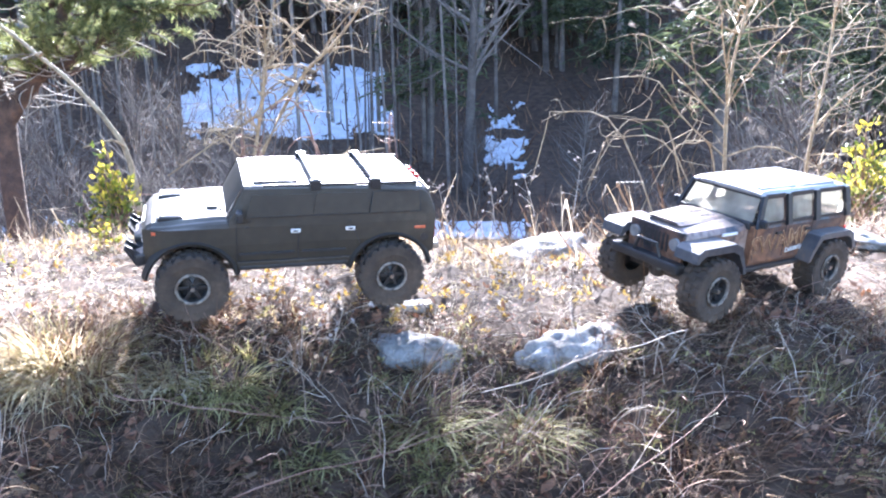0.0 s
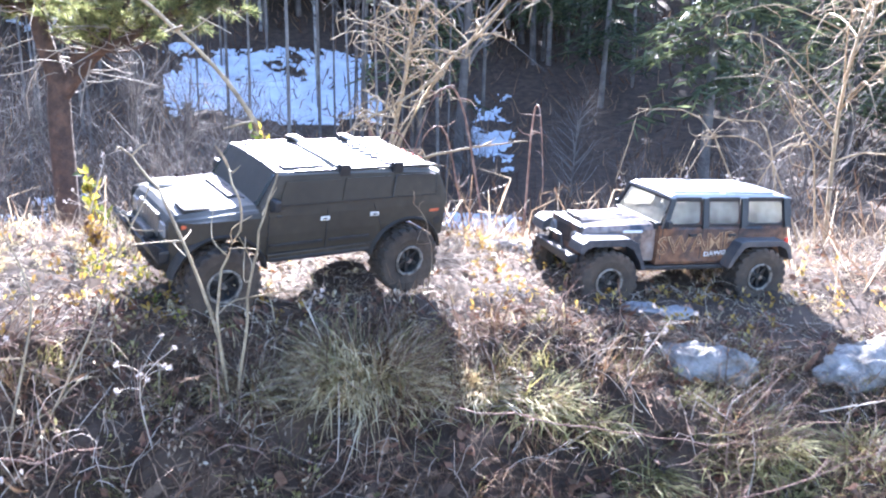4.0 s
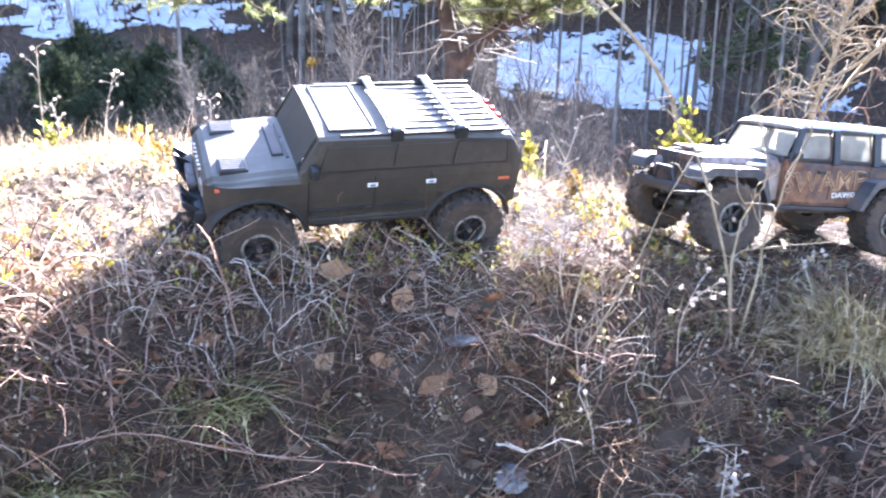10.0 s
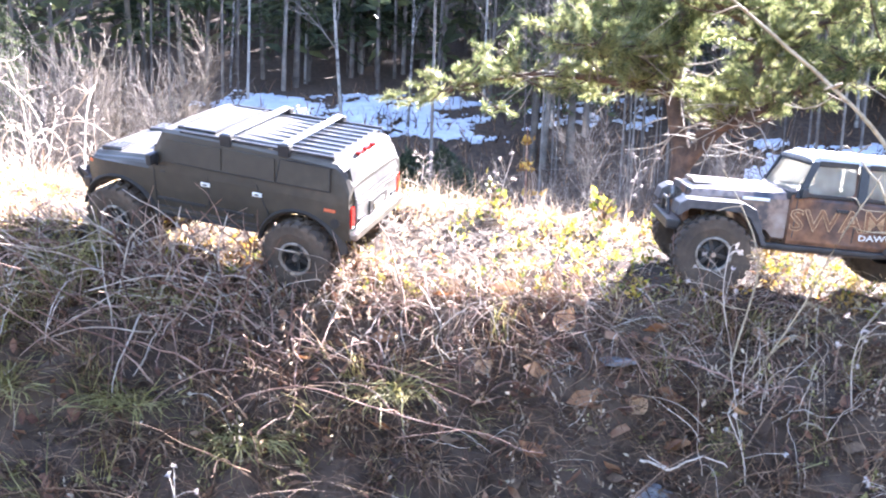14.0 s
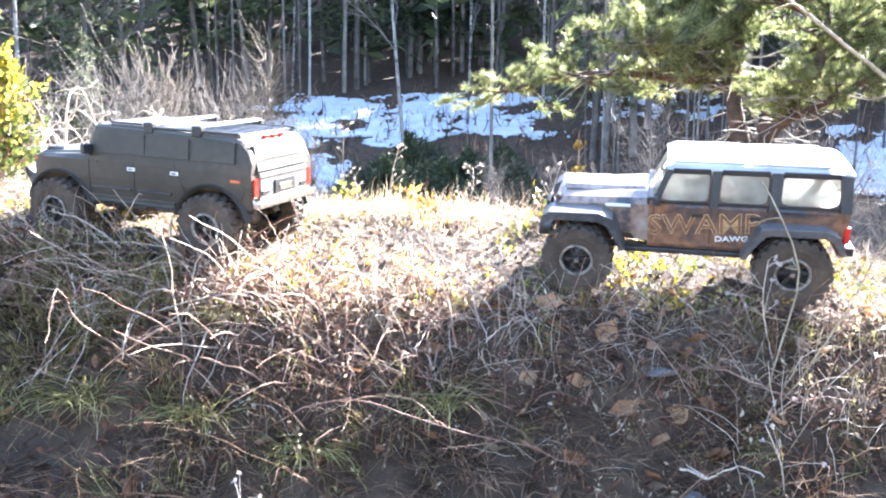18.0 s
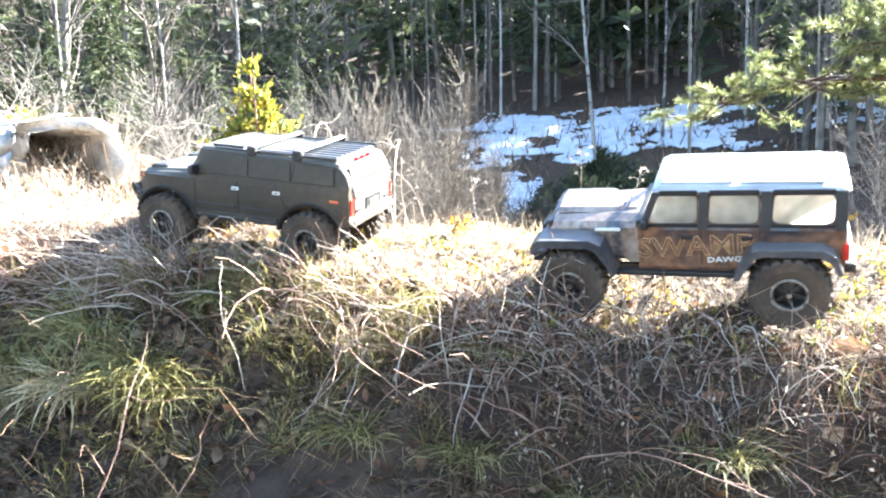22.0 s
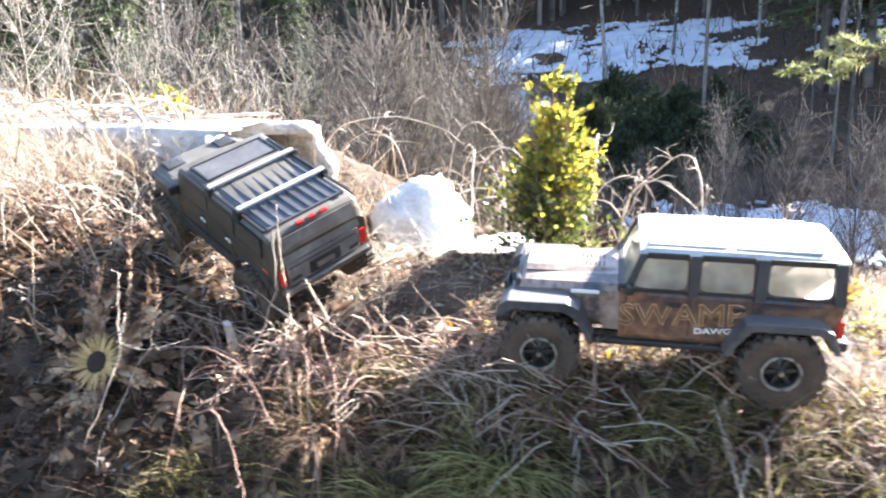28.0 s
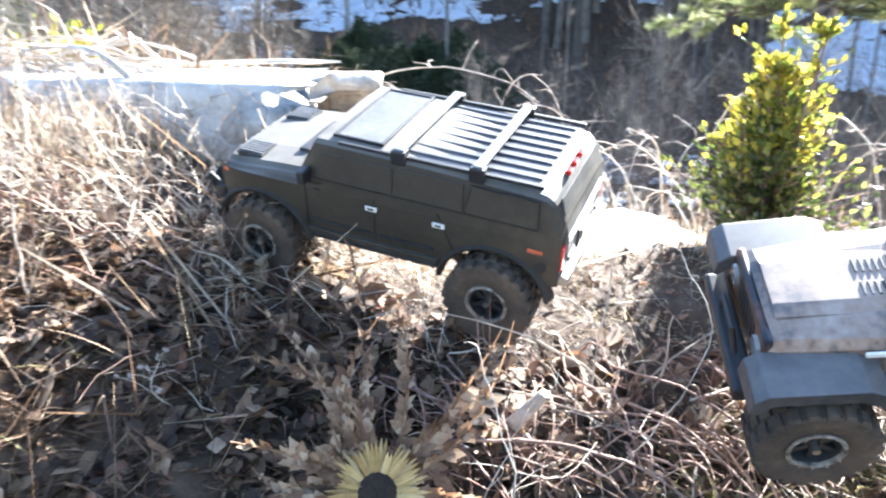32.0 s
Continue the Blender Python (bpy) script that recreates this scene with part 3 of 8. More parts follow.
def twigs(name, label, n, x0, x1, dlo, dhi, length, radius, mat, seed, lift=0.02, rise=0.25, m=6):
    x, y, d, r = scatter(n, x0, x1, dlo, dhi, seed)
    k = len(x)
    az = r.uniform(0, 2 * np.pi, k)
    ln = r.uniform(length[0], length[1], k)
    t = np.linspace(0, 1, m)
    curl = np.cumsum(r.normal(0, 0.35, (k, m)), 1)
    a = az[:, None] + curl
    step = ln[:, None] / (m - 1)
    px, py = x[:, None] + np.cumsum(np.cos(a) * step, 1), y[:, None] + np.cumsum(np.sin(a) * step, 1)
    arch = r.uniform(0, rise, k)[:, None] * ln[:, None] * np.sin(np.pi * np.clip(t * r.uniform(0.5, 1.1, k)[:, None], 0, 1))
    pz = land(px, py) + r.uniform(0.002, lift, k)[:, None] + arch
    p = np.stack([px, py, pz], -1)
    rad = r.uniform(radius[0], radius[1], k)[:, None] * np.linspace(1, 0.35, m)[None]
    tagged(part(name, tubes(name, p, rad, 3), mat, smooth=True), label, "twigs", kind="stuff")


def litter(name, label, n, x0, x1, dlo, dhi, size, mat, seed, bare=0.3):
    """Small curled dead leaves lying about."""
    x, y, d, r = scatter(n, x0, x1, dlo, dhi, seed, bare)
    k = len(x)
    z = land(x, y) + r.uniform(0.002, 0.012, k)
    a = r.uniform(0, 2 * np.pi, k)
    s = r.uniform(size[0], size[1], k)
    f = np.stack([np.cos(a), np.sin(a), r.normal(0, 0.5, k)], -1)
    g = np.stack([-np.sin(a), np.cos(a), r.normal(0, 0.5, k)], -1)
    up = np.array([0, 0, 1.0])
    c = np.stack([x, y, z], -1)
    sh = [(-1, 0, 0.1), (-0.3, -0.55, 0.25), (0.4, -0.45, 0.2), (1, 0, 0.35), (0.35, 0.5, 0.15), (-0.35, 0.5, 0.3)]
    v = np.stack([c + (u * f + w * g) * s[:, None] + up * (h * s)[:, None] for u, w, h in sh], 1)
    b = np.arange(k)[:, None] * 6
    q = np.concatenate([b + [0, 1, 2, 3], b + [0, 3, 4, 5]])
    tagged(part(name, mesh_np(name, v.reshape(-1, 3), q), mat), label, "leaf litter", kind="stuff")


def brush(name, label, clumps, per, x0, x1, dlo, dhi, length, radius, mat, seed, lean=0.7, spread=0.02, m=7, category="dead stems"):
    """Clumps of round dead stems that rise from the bank, arch over and fall downhill."""
    x, y, d, r = scatter(clumps, x0, x1, dlo, dhi, seed)
    k = len(x) * per
    fan = np.repeat(r.normal(-1.25, 0.8, len(x)), per) + r.normal(0, 0.75, k)
    size = np.repeat(r.uniform(0.55, 1.25, len(x)), per)
    x, y = np.repeat(x, per) + r.normal(0, spread, k), np.repeat(y, per) + r.normal(0, spread, k)
    ln = r.uniform(length[0], length[1], k) * size
    ang = np.clip(r.normal(lean, 0.35, k), 0.05, 1.5)[:, None] + r.uniform(0.1, 1.1, k)[:, None] * np.linspace(0, 1, m)[None] + np.cumsum(r.normal(0, 0.16, (k, m)), 1)
    az = fan[:, None] + np.cumsum(r.normal(0, 0.13, (k, m)), 1)
    st = ln[:, None] / (m - 1)
    px, py = x[:, None] + np.cumsum(np.cos(az) * np.sin(ang) * st, 1), y[:, None] + np.cumsum(np.sin(az) * np.sin(ang) * st, 1)
    pz = land(x, y)[:, None] - 0.006 + np.cumsum(np.cos(ang) * st, 1)
    pz = np.maximum(pz, land(px, py) + 0.002)
    rad = r.uniform(radius[0], radius[1], k)[:, None] * np.linspace(1, 0.4, m)[None]
    tagged(part(name, tubes(name, np.stack([px, py, pz], -1), rad, 3), mat, smooth=True), label, category, kind="stuff")


def sprigs(name, label, n, x0, x1, dlo, dhi, size, mat, seed, rise=0.03, per=11):
    """Low leafy sprigs: a few pointed leaves up a short shoot."""
    x, y, d, r = scatter(n, x0, x1, dlo, dhi, seed)
    keep = (wave(x + seed, y, 6) + 0.5 * wave(x, y, 15)) > r.uniform(-0.9, 0.9, len(x))
    x, y = x[keep], y[keep]
    k = len(x)
    tip = np.stack([r.normal(0, 0.012, k), r.normal(0, 0.012, k), r.uniform(0.4, 1.0, k) * rise], -1)
    f = r.uniform(0, 1, (k, per, 1))
    pl = (np.stack([x, y, land(x, y)], -1)[:, None] + tip[:, None] * f + r.normal(0, 0.003, (k, per, 3))).reshape(-1, 3)
    wy = (r.normal(0, 0.8, (k, per, 3)) + [0, 0, 0.7]).reshape(-1, 3)
    wy /= np.linalg.norm(wy, axis=1, keepdims=True)
    side = np.cross(wy, r.normal(0, 1, wy.shape)); side /= np.linalg.norm(side, axis=1, keepdims=True)
    s = r.uniform(size[0], size[1], len(pl))[:, None]
    v = np.stack([pl, pl + s * (0.5 * wy + 0.22 * side), pl + s * wy, pl + s * (0.5 * wy - 0.22 * side)], 1)
    tagged(part(name, mesh_np(name, v.reshape(-1, 3), np.arange(len(pl) * 4).reshape(-1, 4)), mat), label, "low growth", kind="stuff")


grass("dry_grass", "short straw-coloured dry grass matted on the crest", 74000, -4.2, 1.7, -0.60, 0.26, (0.014, 0.05), (0.0006, 0.0016), 0.95, STRAW, 11, m=3)
grass("dry_grass", "brown withered grass matted on the crest", 24000, -2.9, 1.7, -0.60, 0.26, (0.012, 0.04), (0.0007, 0.0018), 1.0, THATCH, 35, m=3, patch=0.1)
grass("dry_grass", "trodden straw lying along the crest", 26000, -4.0, 1.7, -0.30, 0.20, (0.03, 0.08), (0.0006, 0.0016), 1.35, STRAW, 29, flat=1, m=3)
grass("dry_grass", "thin dry grass standing in the sun along the crest", 15000, -4.2, 1.7, -0.55, 0.16, (0.025, 0.065), (0.0006, 0.0014), 0.4, STRAW, 36, patch=0.15, clump=8)
grass("dry_grass", "brown withered grass hanging down the bank", 56000, -4.4, 1.7, 0.08, 1.25, (0.012, 0.055), (0.0008, 0.0022), 1.0, THATCH, 12, flat=1, m=3, patch=-0.3)
grass("dry_grass", "pale tall dry stalks along the far edge", 4600, -4.2, 1.7, -0.6, -0.20, (0.04, 0.10), (0.0008, 0.0018), 0.35, STRAW, 13)
grass("dry_grass", "bleached straw scattered down the bank", 5500, -4.2, 1.7, 0.10, 0.5, (0.02, 0.07), (0.0008, 0.0018), 0.9, STRAW, 17, patch=0.3)
grass("green_grass", "yellow-green winter grass in patches on the bank", 9000, -3.4, 1.6, 0.12, 0.8, (0.02, 0.06), (0.001, 0.0024), 0.7, GREEN, 14, patch=0.6)
grass("golden_grass", "sunlit golden low growth along the crest", 12000, -4.0, 0.3, -0.55, 0.20, (0.015, 0.05), (0.0016, 0.0038), 0.6, GOLD, 15, patch=0.35)
grass("golden_grass", "golden grass standing thick on the sunlit crest", 5200, -2.2, -1.55, -0.35, 0.12, (0.022, 0.055), (0.0008, 0.0018), 0.5, GOLD, 37, patch=0.0, clump=14)
grass("hanging_grass", "tussocks of long withered grass hanging over the bank", 20000, -3.6, 1.6, 0.10, 0.8, (0.05, 0.12), (0.0007, 0.0017), 0.7, THATCH, 19, flat=1, m=5, clump=24)
grass("hanging_grass", "pinkish-brown brittle stems massed on the bank", 6000, -3.4, 1.6, 0.10, 0.75, (0.04, 0.12), (0.0008, 0.0016), 0.8, SHADEROOT, 20, flat=1, m=5, clump=12)
grass("green_grass", "mossy green grass hanging down the bank", 9000, -2.45, -1.7, 0.16, 0.6, (0.03, 0.09), (0.0008, 0.0018), 0.7, GREEN, 27, flat=1, m=5, clump=30)
grass("green_grass", "silvery green grass in clumps on the bank", 3600, -1.7, 0.6, 0.16, 0.6, (0.02, 0.07), (0.0008, 0.0018), 0.6, GREEN, 28, m=5, clump=36)
twigs("fallen_twigs", "thin reddish-brown dead stems tangled on the bank", 3600, -3.6, 1.6, 0.08, 1.0, (0.02, 0.10), (0.0004, 0.0010), SHADEROOT, 21, 0.02, 0.35)
twigs("fallen_twigs", "pale dry stems lying over the crest", 2400, -4.0, 1.6, -0.5, 0.35, (0.02, 0.09), (0.0004, 0.0008), PALE_STEM, 22, 0.02, 0.3)
brush("dead_brush", "reddish dead stems arching over the edge of the bank", 130, 8, -3.4, -0.9, 0.09, 0.28, (0.04, 0.12), (0.0005, 0.0012), TWIG, 71)
brush("dead_brush", "bleached dead stems arching over the edge of the bank", 76, 7, -3.4, -0.9, 0.08, 0.24, (0.04, 0.12), (0.0005, 0.0010), PALE_STEM, 72)
brush("woody_brush", "thick bleached woody stems jutting from the edge of the bank", 44, 4, -2.6, -1.45, 0.11, 0.24, (0.08, 0.19), (0.0010, 0.0020), PALE_STEM, 77, lean=0.9, spread=0.03)
brush("woody_brush", "thick reddish woody stems jutting from the edge of the bank", 70, 5, -3.3, -1.3, 0.12, 0.30, (0.08, 0.19), (0.0010, 0.0020), TWIG, 78, lean=0.9, spread=0.03)
brush("dead_brush", "wiry pinkish dead stems standing on the gentle bank", 150, 6, -0.95, 1.5, 0.10, 0.62, (0.04, 0.11), (0.0005, 0.0011), TWIG, 73, lean=0.5)
brush("dead_brush", "pale wiry dead stems standing on the gentle bank", 110, 5, -0.95, 1.5, 0.08, 0.60, (0.04, 0.11), (0.0005, 0.0010), PALE_STEM, 74, lean=0.5)
brush("hanging_roots", "long brown roots and stems hanging down the shaded bank", 90, 5, -2.6, -0.8, 0.24, 0.70, (0.06, 0.18), (0.0006, 0.0012), SHADEROOT, 76, lean=1.0)
brush("hanging_roots", "dark brown roots and stems matted on the shaded bank", 170, 6, -2.4, 1.3, 0.26, 0.75, (0.04, 0.12), (0.0004, 0.0010), SHADEROOT, 88, lean=1.1)
brush("woody_brush", "heap of bleached stems and stalks below the log", 230, 8, -4.3, -2.95, -0.30, 0.14, (0.04, 0.13), (0.0008, 0.0018), PALE_STEM, 84, lean=0.8, spread=0.03)
brush("woody_brush", "bleached woody stems heaped on the edge of the bank", 40, 6, -2.72, -2.15, 0.04, 0.26, (0.05, 0.13), (0.0008, 0.0016), PALE_STEM, 85, lean=1.25, spread=0.03)
# dark tangle added to cover sunlit ground where the truck's shade belongs
brush("dead_brush", "dark brown stems tangled under the edge of the track", 46, 8, -3.05, -2.66, 0.05, 0.16, (0.03, 0.07), (0.0005, 0.0011), SHADEROOT, 89, lean=0.9)
brush("dead_brush", "bleached stems standing on the sunlit crest", 110, 5, -2.9, 1.3, -0.45, -0.12, (0.025, 0.07), (0.0004, 0.0008), PALE_STEM, 86, lean=0.5)
litter("leaf_litter", "few brown dead leaves on the crest", 2600, -4.2, 1.7, -0.4, 0.08, (0.003, 0.009), DEADLEAF, 33)
litter("leaf_litter", "small brown dead leaves on the ground", 20000, -4.2, 1.7, 0.06, 1.1, (0.002, 0.008), DEADLEAF, 31)
litter("leaf_litter", "curled brown dead leaves strewn down the bank", 1500, -3.6, 1.6, 0.10, 0.9, (0.007, 0.015), DEADLEAF, 38)
# dark litter stands in for the shade lower down the bank
litter("leaf_litter", "leaves strewn down the bank, darkened for its shade", 2600, -2.2, 1.6, 0.16, 1.0, (0.006, 0.015), SHADELITTER, 39)
grass("dark_litter", "dark brown stems and leaves for shade low on the bank", 16000, -1.9, 1.5, 0.32, 1.0, (0.015, 0.05), (0.001, 0.0035), 1.1, SHADELITTER, 40, flat=1, m=3)
grass("dark_litter", "dark brown stems and leaves for shade on the far bank", 28000, -3.7, -1.72, 0.12, 1.0, (0.015, 0.06), (0.001, 0.004), 1.1, SHADELITTER, 24, flat=1, m=3, bare=0.0)
litter("leaf_litter", "leaves on the far bank, darkened for its shade", 13000, -3.7, -1.75, 0.12, 1.0, (0.005, 0.016), SHADELITTER, 34, bare=0.0)
litter("leaf_litter", "large curled brown leaves heaped under the far truck", 420, -3.15, -2.3, 0.04, 0.5, (0.010, 0.024), THISTLELEAF, 41, bare=0.0)
litter("leaf_litter", "tiny bleached leaf scraps on the ground", 5000, -4.0, 1.6, -0.5, 0.34, (0.002, 0.005), STRAW, 32)
sprigs("low_sprigs", "yellowing leafy sprigs low on the crest", 620, -2.3, -0.6, -0.45, 0.14, (0.006, 0.012), GOLD, 81)
sprigs("low_sprigs", "yellow-green leafy growth in the sun along the crest", 900, -2.2, -0.8, -0.20, 0.16, (0.006, 0.012), YLEAF, 90, 0.028)
sprigs("low_sprigs", "bronze leafy sprigs low on the crest", 560, -2.4, 0.4, -0.45, 0.14, (0.007, 0.014), BLEAF, 82)
sprigs("low_sprigs", "bleached leafy weeds on the bank", 330, -1.5, -0.5, 0.10, 0.50, (0.005, 0.010), STRAW, 87, 0.07)
sprigs("low_sprigs", "grey-green leafy sprigs on the bank", 420, -2.5, 0.8, 0.10, 0.55, (0.006, 0.012), GREEN, 83)

# ---- the two model trucks; x ahead, y to their left, z up from the ground ----
def tyre_mesh(r, half):
    """One moulded tyre: sidewalls, and three rows of staggered tread lugs raised from the same skin."""
    lug, low = 1.005, 0.945
    prof = [(0.44, -0.80, ""), (0.70, -1.0, ""), (0.83, -1.0, ""), (0.93, -1.04, "a"), (1, -0.95, "a"), (1, -0.38, "a"), (low, -0.36, ""), (low, -0.30, ""), (1, -0.28, "b"), (1, 0.28, "b"), (low, 0.30, ""), (low, 0.36, ""),
            (1, 0.38, "a"), (1, 0.95, "a"), (0.93, 1.04, "a"), (0.83, 1.0, ""), (0.70, 1.0, ""), (0.44, 0.80, ""), (0.47, 0.0, "")]
    bm = bmesh.new()
    rings = []
    for k in range(22):
        for f in (-0.02, 0.02, 0.10, 0.14, 0.48, 0.52, 0.60, 0.64):
            high = {"a": 0 < f < 0.62, "b": f > 0.5 or f < 0.12}
            th = 2 * math.pi * (k + f) / 22
            ring = []
            for q, y, row in prof:
                if row and not high[row]:
                    q, y = (low, y) if q == 1 else (0.91, y * 0.945)
                elif row and q == 1:
                    q = lug
                ring.append(bm.verts.new((q * r * math.cos(th), y * half, q * r * math.sin(th))))
            rings.append(ring)
    for p, q in zip(rings, rings[1:] + rings[:1]):
        for i in range(len(prof)):
            j = (i + 1) % len(prof)
            bm.faces.new((p[i], p[j], q[j], q[i]))
    me = bpy.data.meshes.new("tyre")
    bmesh.ops.recalc_face_normals(bm, faces=bm.faces)
    bm.to_mesh(me); bm.free()
    me.materials.append(RUBBER)
    return me


TYRE_R, TYRE_W = 0.055, 0.0215
TYRE = tyre_mesh(TYRE_R, TYRE_W)


def rim_meshes():
    ring = revolve([(0.0275, 0.0165), (0.0305, 0.0185), (0.0310, 0.0205), (0.0285, 0.0215), (0.0262, 0.0205), (0.0258, 0.0175)], 36)
    dish = revolve([(0.0285, -0.017), (0.0285, 0.0172), (0.0262, 0.0172), (0.024, 0.004), (0.008, 0.010), (0.0005, 0.010), (0.0005, -0.017)], 30, closed=False)
    spokes = boxed(0.006, 0.026, 0.006, 0.0125, -0.0035, 0.0035, bevel=0.0006)
    nut = bmesh.new()
    bmesh.ops.create_cone(nut, cap_ends=True, segments=6, radius1=0.0052, radius2=0.0045, depth=0.012, matrix=Matrix.Translation((0, 0.015, 0)) @ Matrix.Rotation(-math.pi / 2, 4, "X"))
    for i in range(12):
        a = 2 * math.pi * i / 12
        bmesh.ops.create_cone(ring, cap_ends=True, segments=6, radius1=0.0012, radius2=0.0012, depth=0.002, matrix=Matrix.Translation((0.0292 * math.cos(a), 0.0218, 0.0292 * math.sin(a))) @ Matrix.Rotation(-math.pi / 2, 4, "X"))
    out = []
    for bm, nm, mt in ((ring, "bead_ring", BEAD), (dish, "rim", RIMDARK), (spokes, "spoke", RIMDARK), (nut, "wheel_nut", SILVER)):
        me = bpy.data.meshes.new(nm)
        bmesh.ops.transform(bm, matrix=Matrix.Diagonal((0.84, 1, 0.84, 1)), verts=bm.verts)
        bmesh.ops.recalc_face_normals(bm, faces=bm.faces)
        bm.to_mesh(me); bm.free()
        me.materials.append(mt)
        out.append((nm, me))
    return out


RIM = rim_meshes()


def add_wheels(truck, track):
    wheels = []
    for x in (0.1565, -0.1565):
        for s in (1, -1):
            w = part("wheel", RIM[1][1], None, truck, "dark rim with a silver ring")
            w.location = (x, s * track, TYRE_R)
            for nm, me in [("tyre", TYRE)] + [RIM[0]] + RIM[2:]:
                c = part(nm, me, None, w)
                for i in range(1, 6 if nm == "spoke" else 1):
                    part(nm, me, None, w).rotation_euler = (0, math.pi * i / 3, 0)

            if s < 0:
                w.rotation_euler = (0, 0, math.pi)
            wheels.append((w, x, s * track, s))
    return wheels


def undercarriage(truck):
    for x in (0.1565, -0.1565):
        bm = bmesh.new()
        bmesh.ops.create_cone(bm, cap_ends=True, segments=12, radius1=0.0075, radius2=0.0075, depth=0.16, matrix=Matrix.Translation((x, 0, TYRE_R)) @ Matrix.Rotation(math.pi / 2, 4, "X"))
        bmesh.ops.create_uvsphere(bm, u_segments=12, v_segments=8, radius=0.017, matrix=Matrix.Translation((x, -0.018, TYRE_R)))
        part("axle", bm, STEEL, truck)
        for s in (1, -1):
            sp = bmesh.new()
            bmesh.ops.create_cone(sp, cap_ends=True, segments=10, radius1=0.008, radius2=0.008, depth=0.06, matrix=Matrix.Translation((x - 0.02, s * 0.055, 0.088)) @ Matrix.Rotation(0.25, 4, "Y"))
            part("shock", sp, STEEL, truck)
    for s in (1, -1):
        part("chassis_rail", boxed(-0.2, 0.19, s * 0.035 - 0.005, s * 0.035 + 0.005, 0.070, 0.086, 0.001), STEEL, truck)
        lk = bmesh.new()
        box(lk, -0.145, -0.01, -0.004, 0.004, -0.004, 0.004, m=Matrix.Translation((0, s * 0.05, 0.062)) @ Matrix.Rotation(0.03, 4, "Y"))
        part("link_arm", lk, STEEL, truck)
        lk = bmesh.new()
        box(lk, 0.01, 0.145, -0.004, 0.004, -0.004, 0.004, m=Matrix.Translation((0, s * 0.05, 0.062)) @ Matrix.Rotation(-0.03, 4, "Y"))
        part("link_arm", lk, STEEL, truck)
    part("gearbox", boxed(-0.03, 0.04, -0.03, 0.03, 0.055, 0.09, 0.003), STEEL, truck)


def arch_z(x, low, r, centres=(0.1565, -0.1565)):
    z = low
    for c in centres:
        if abs(x - c) < r:
            z = max(z, TYRE_R + math.sqrt(r * r - (x - c) ** 2) * 0.96)
    return z


def loft(sections):
    """A closed skin through rings of equal length."""
    bm = bmesh.new()
    rings = [[bm.verts.new(p) for p in ring] for ring in sections]
    n = len(rings[0])
    for a, b in zip(rings[:-1], rings[1:]):
        for i in range(n):
            j = (i + 1) % n
            bm.faces.new((a[i], a[j], b[j], b[i]))
    bm.faces.new(rings[0][::-1]); bm.faces.new(rings[-1])
    return bm


def arch_band(cx, cz, r0, r1, y0, y1, a0, a1, n=34, thick_end=None):
    """A curved fender lip round a wheel."""
    bm = bmesh.new()
    rows = []
    for i in range(n + 1):
        a = radians(a0 + (a1 - a0) * i / n)
        c, s = math.cos(a), math.sin(a)
        rows.append([bm.verts.new((cx + r * c, y, cz + r * s)) for r, y in ((r0, y0), (r0, y1), ((r0 + r1) / 2, y1 + (0.003 if y1 > 0 else -0.003)), (r1, y1 - (0.004 if y1 > 0 else -0.004)), (r1 + 0.002, y0))])
    for a, b in zip(rows[:-1], rows[1:]):
        for i in range(5):
            j = (i + 1) % 5
            bm.faces.new((a[i], a[j], b[j], b[i]))
    bm.faces.new(rows[0][::-1]); bm.faces.new(rows[-1])
    return bm


def quad_plate(corners, thick):
    """A thin plate on four corners given round its outside, set back by thick."""
    bm = bmesh.new()
    c = [Vector(p) for p in corners]
    nrm = (c[1] - c[0]).cross(c[2] - c[0]).normalized()
    f = [bm.verts.new(p) for p in c]
    b = [bm.verts.new(p - nrm * thick) for p in c]
    bm.faces.new(f); bm.faces.new(b[::-1])
    for i in range(4):
        j = (i + 1) % 4
        bm.faces.new((f[i], b[i], b[j], f[j]))
    bmesh.ops.bevel(bm, geom=[e for e in bm.edges], offset=thick * 0.35, segments=1, affect="EDGES")
    return bm


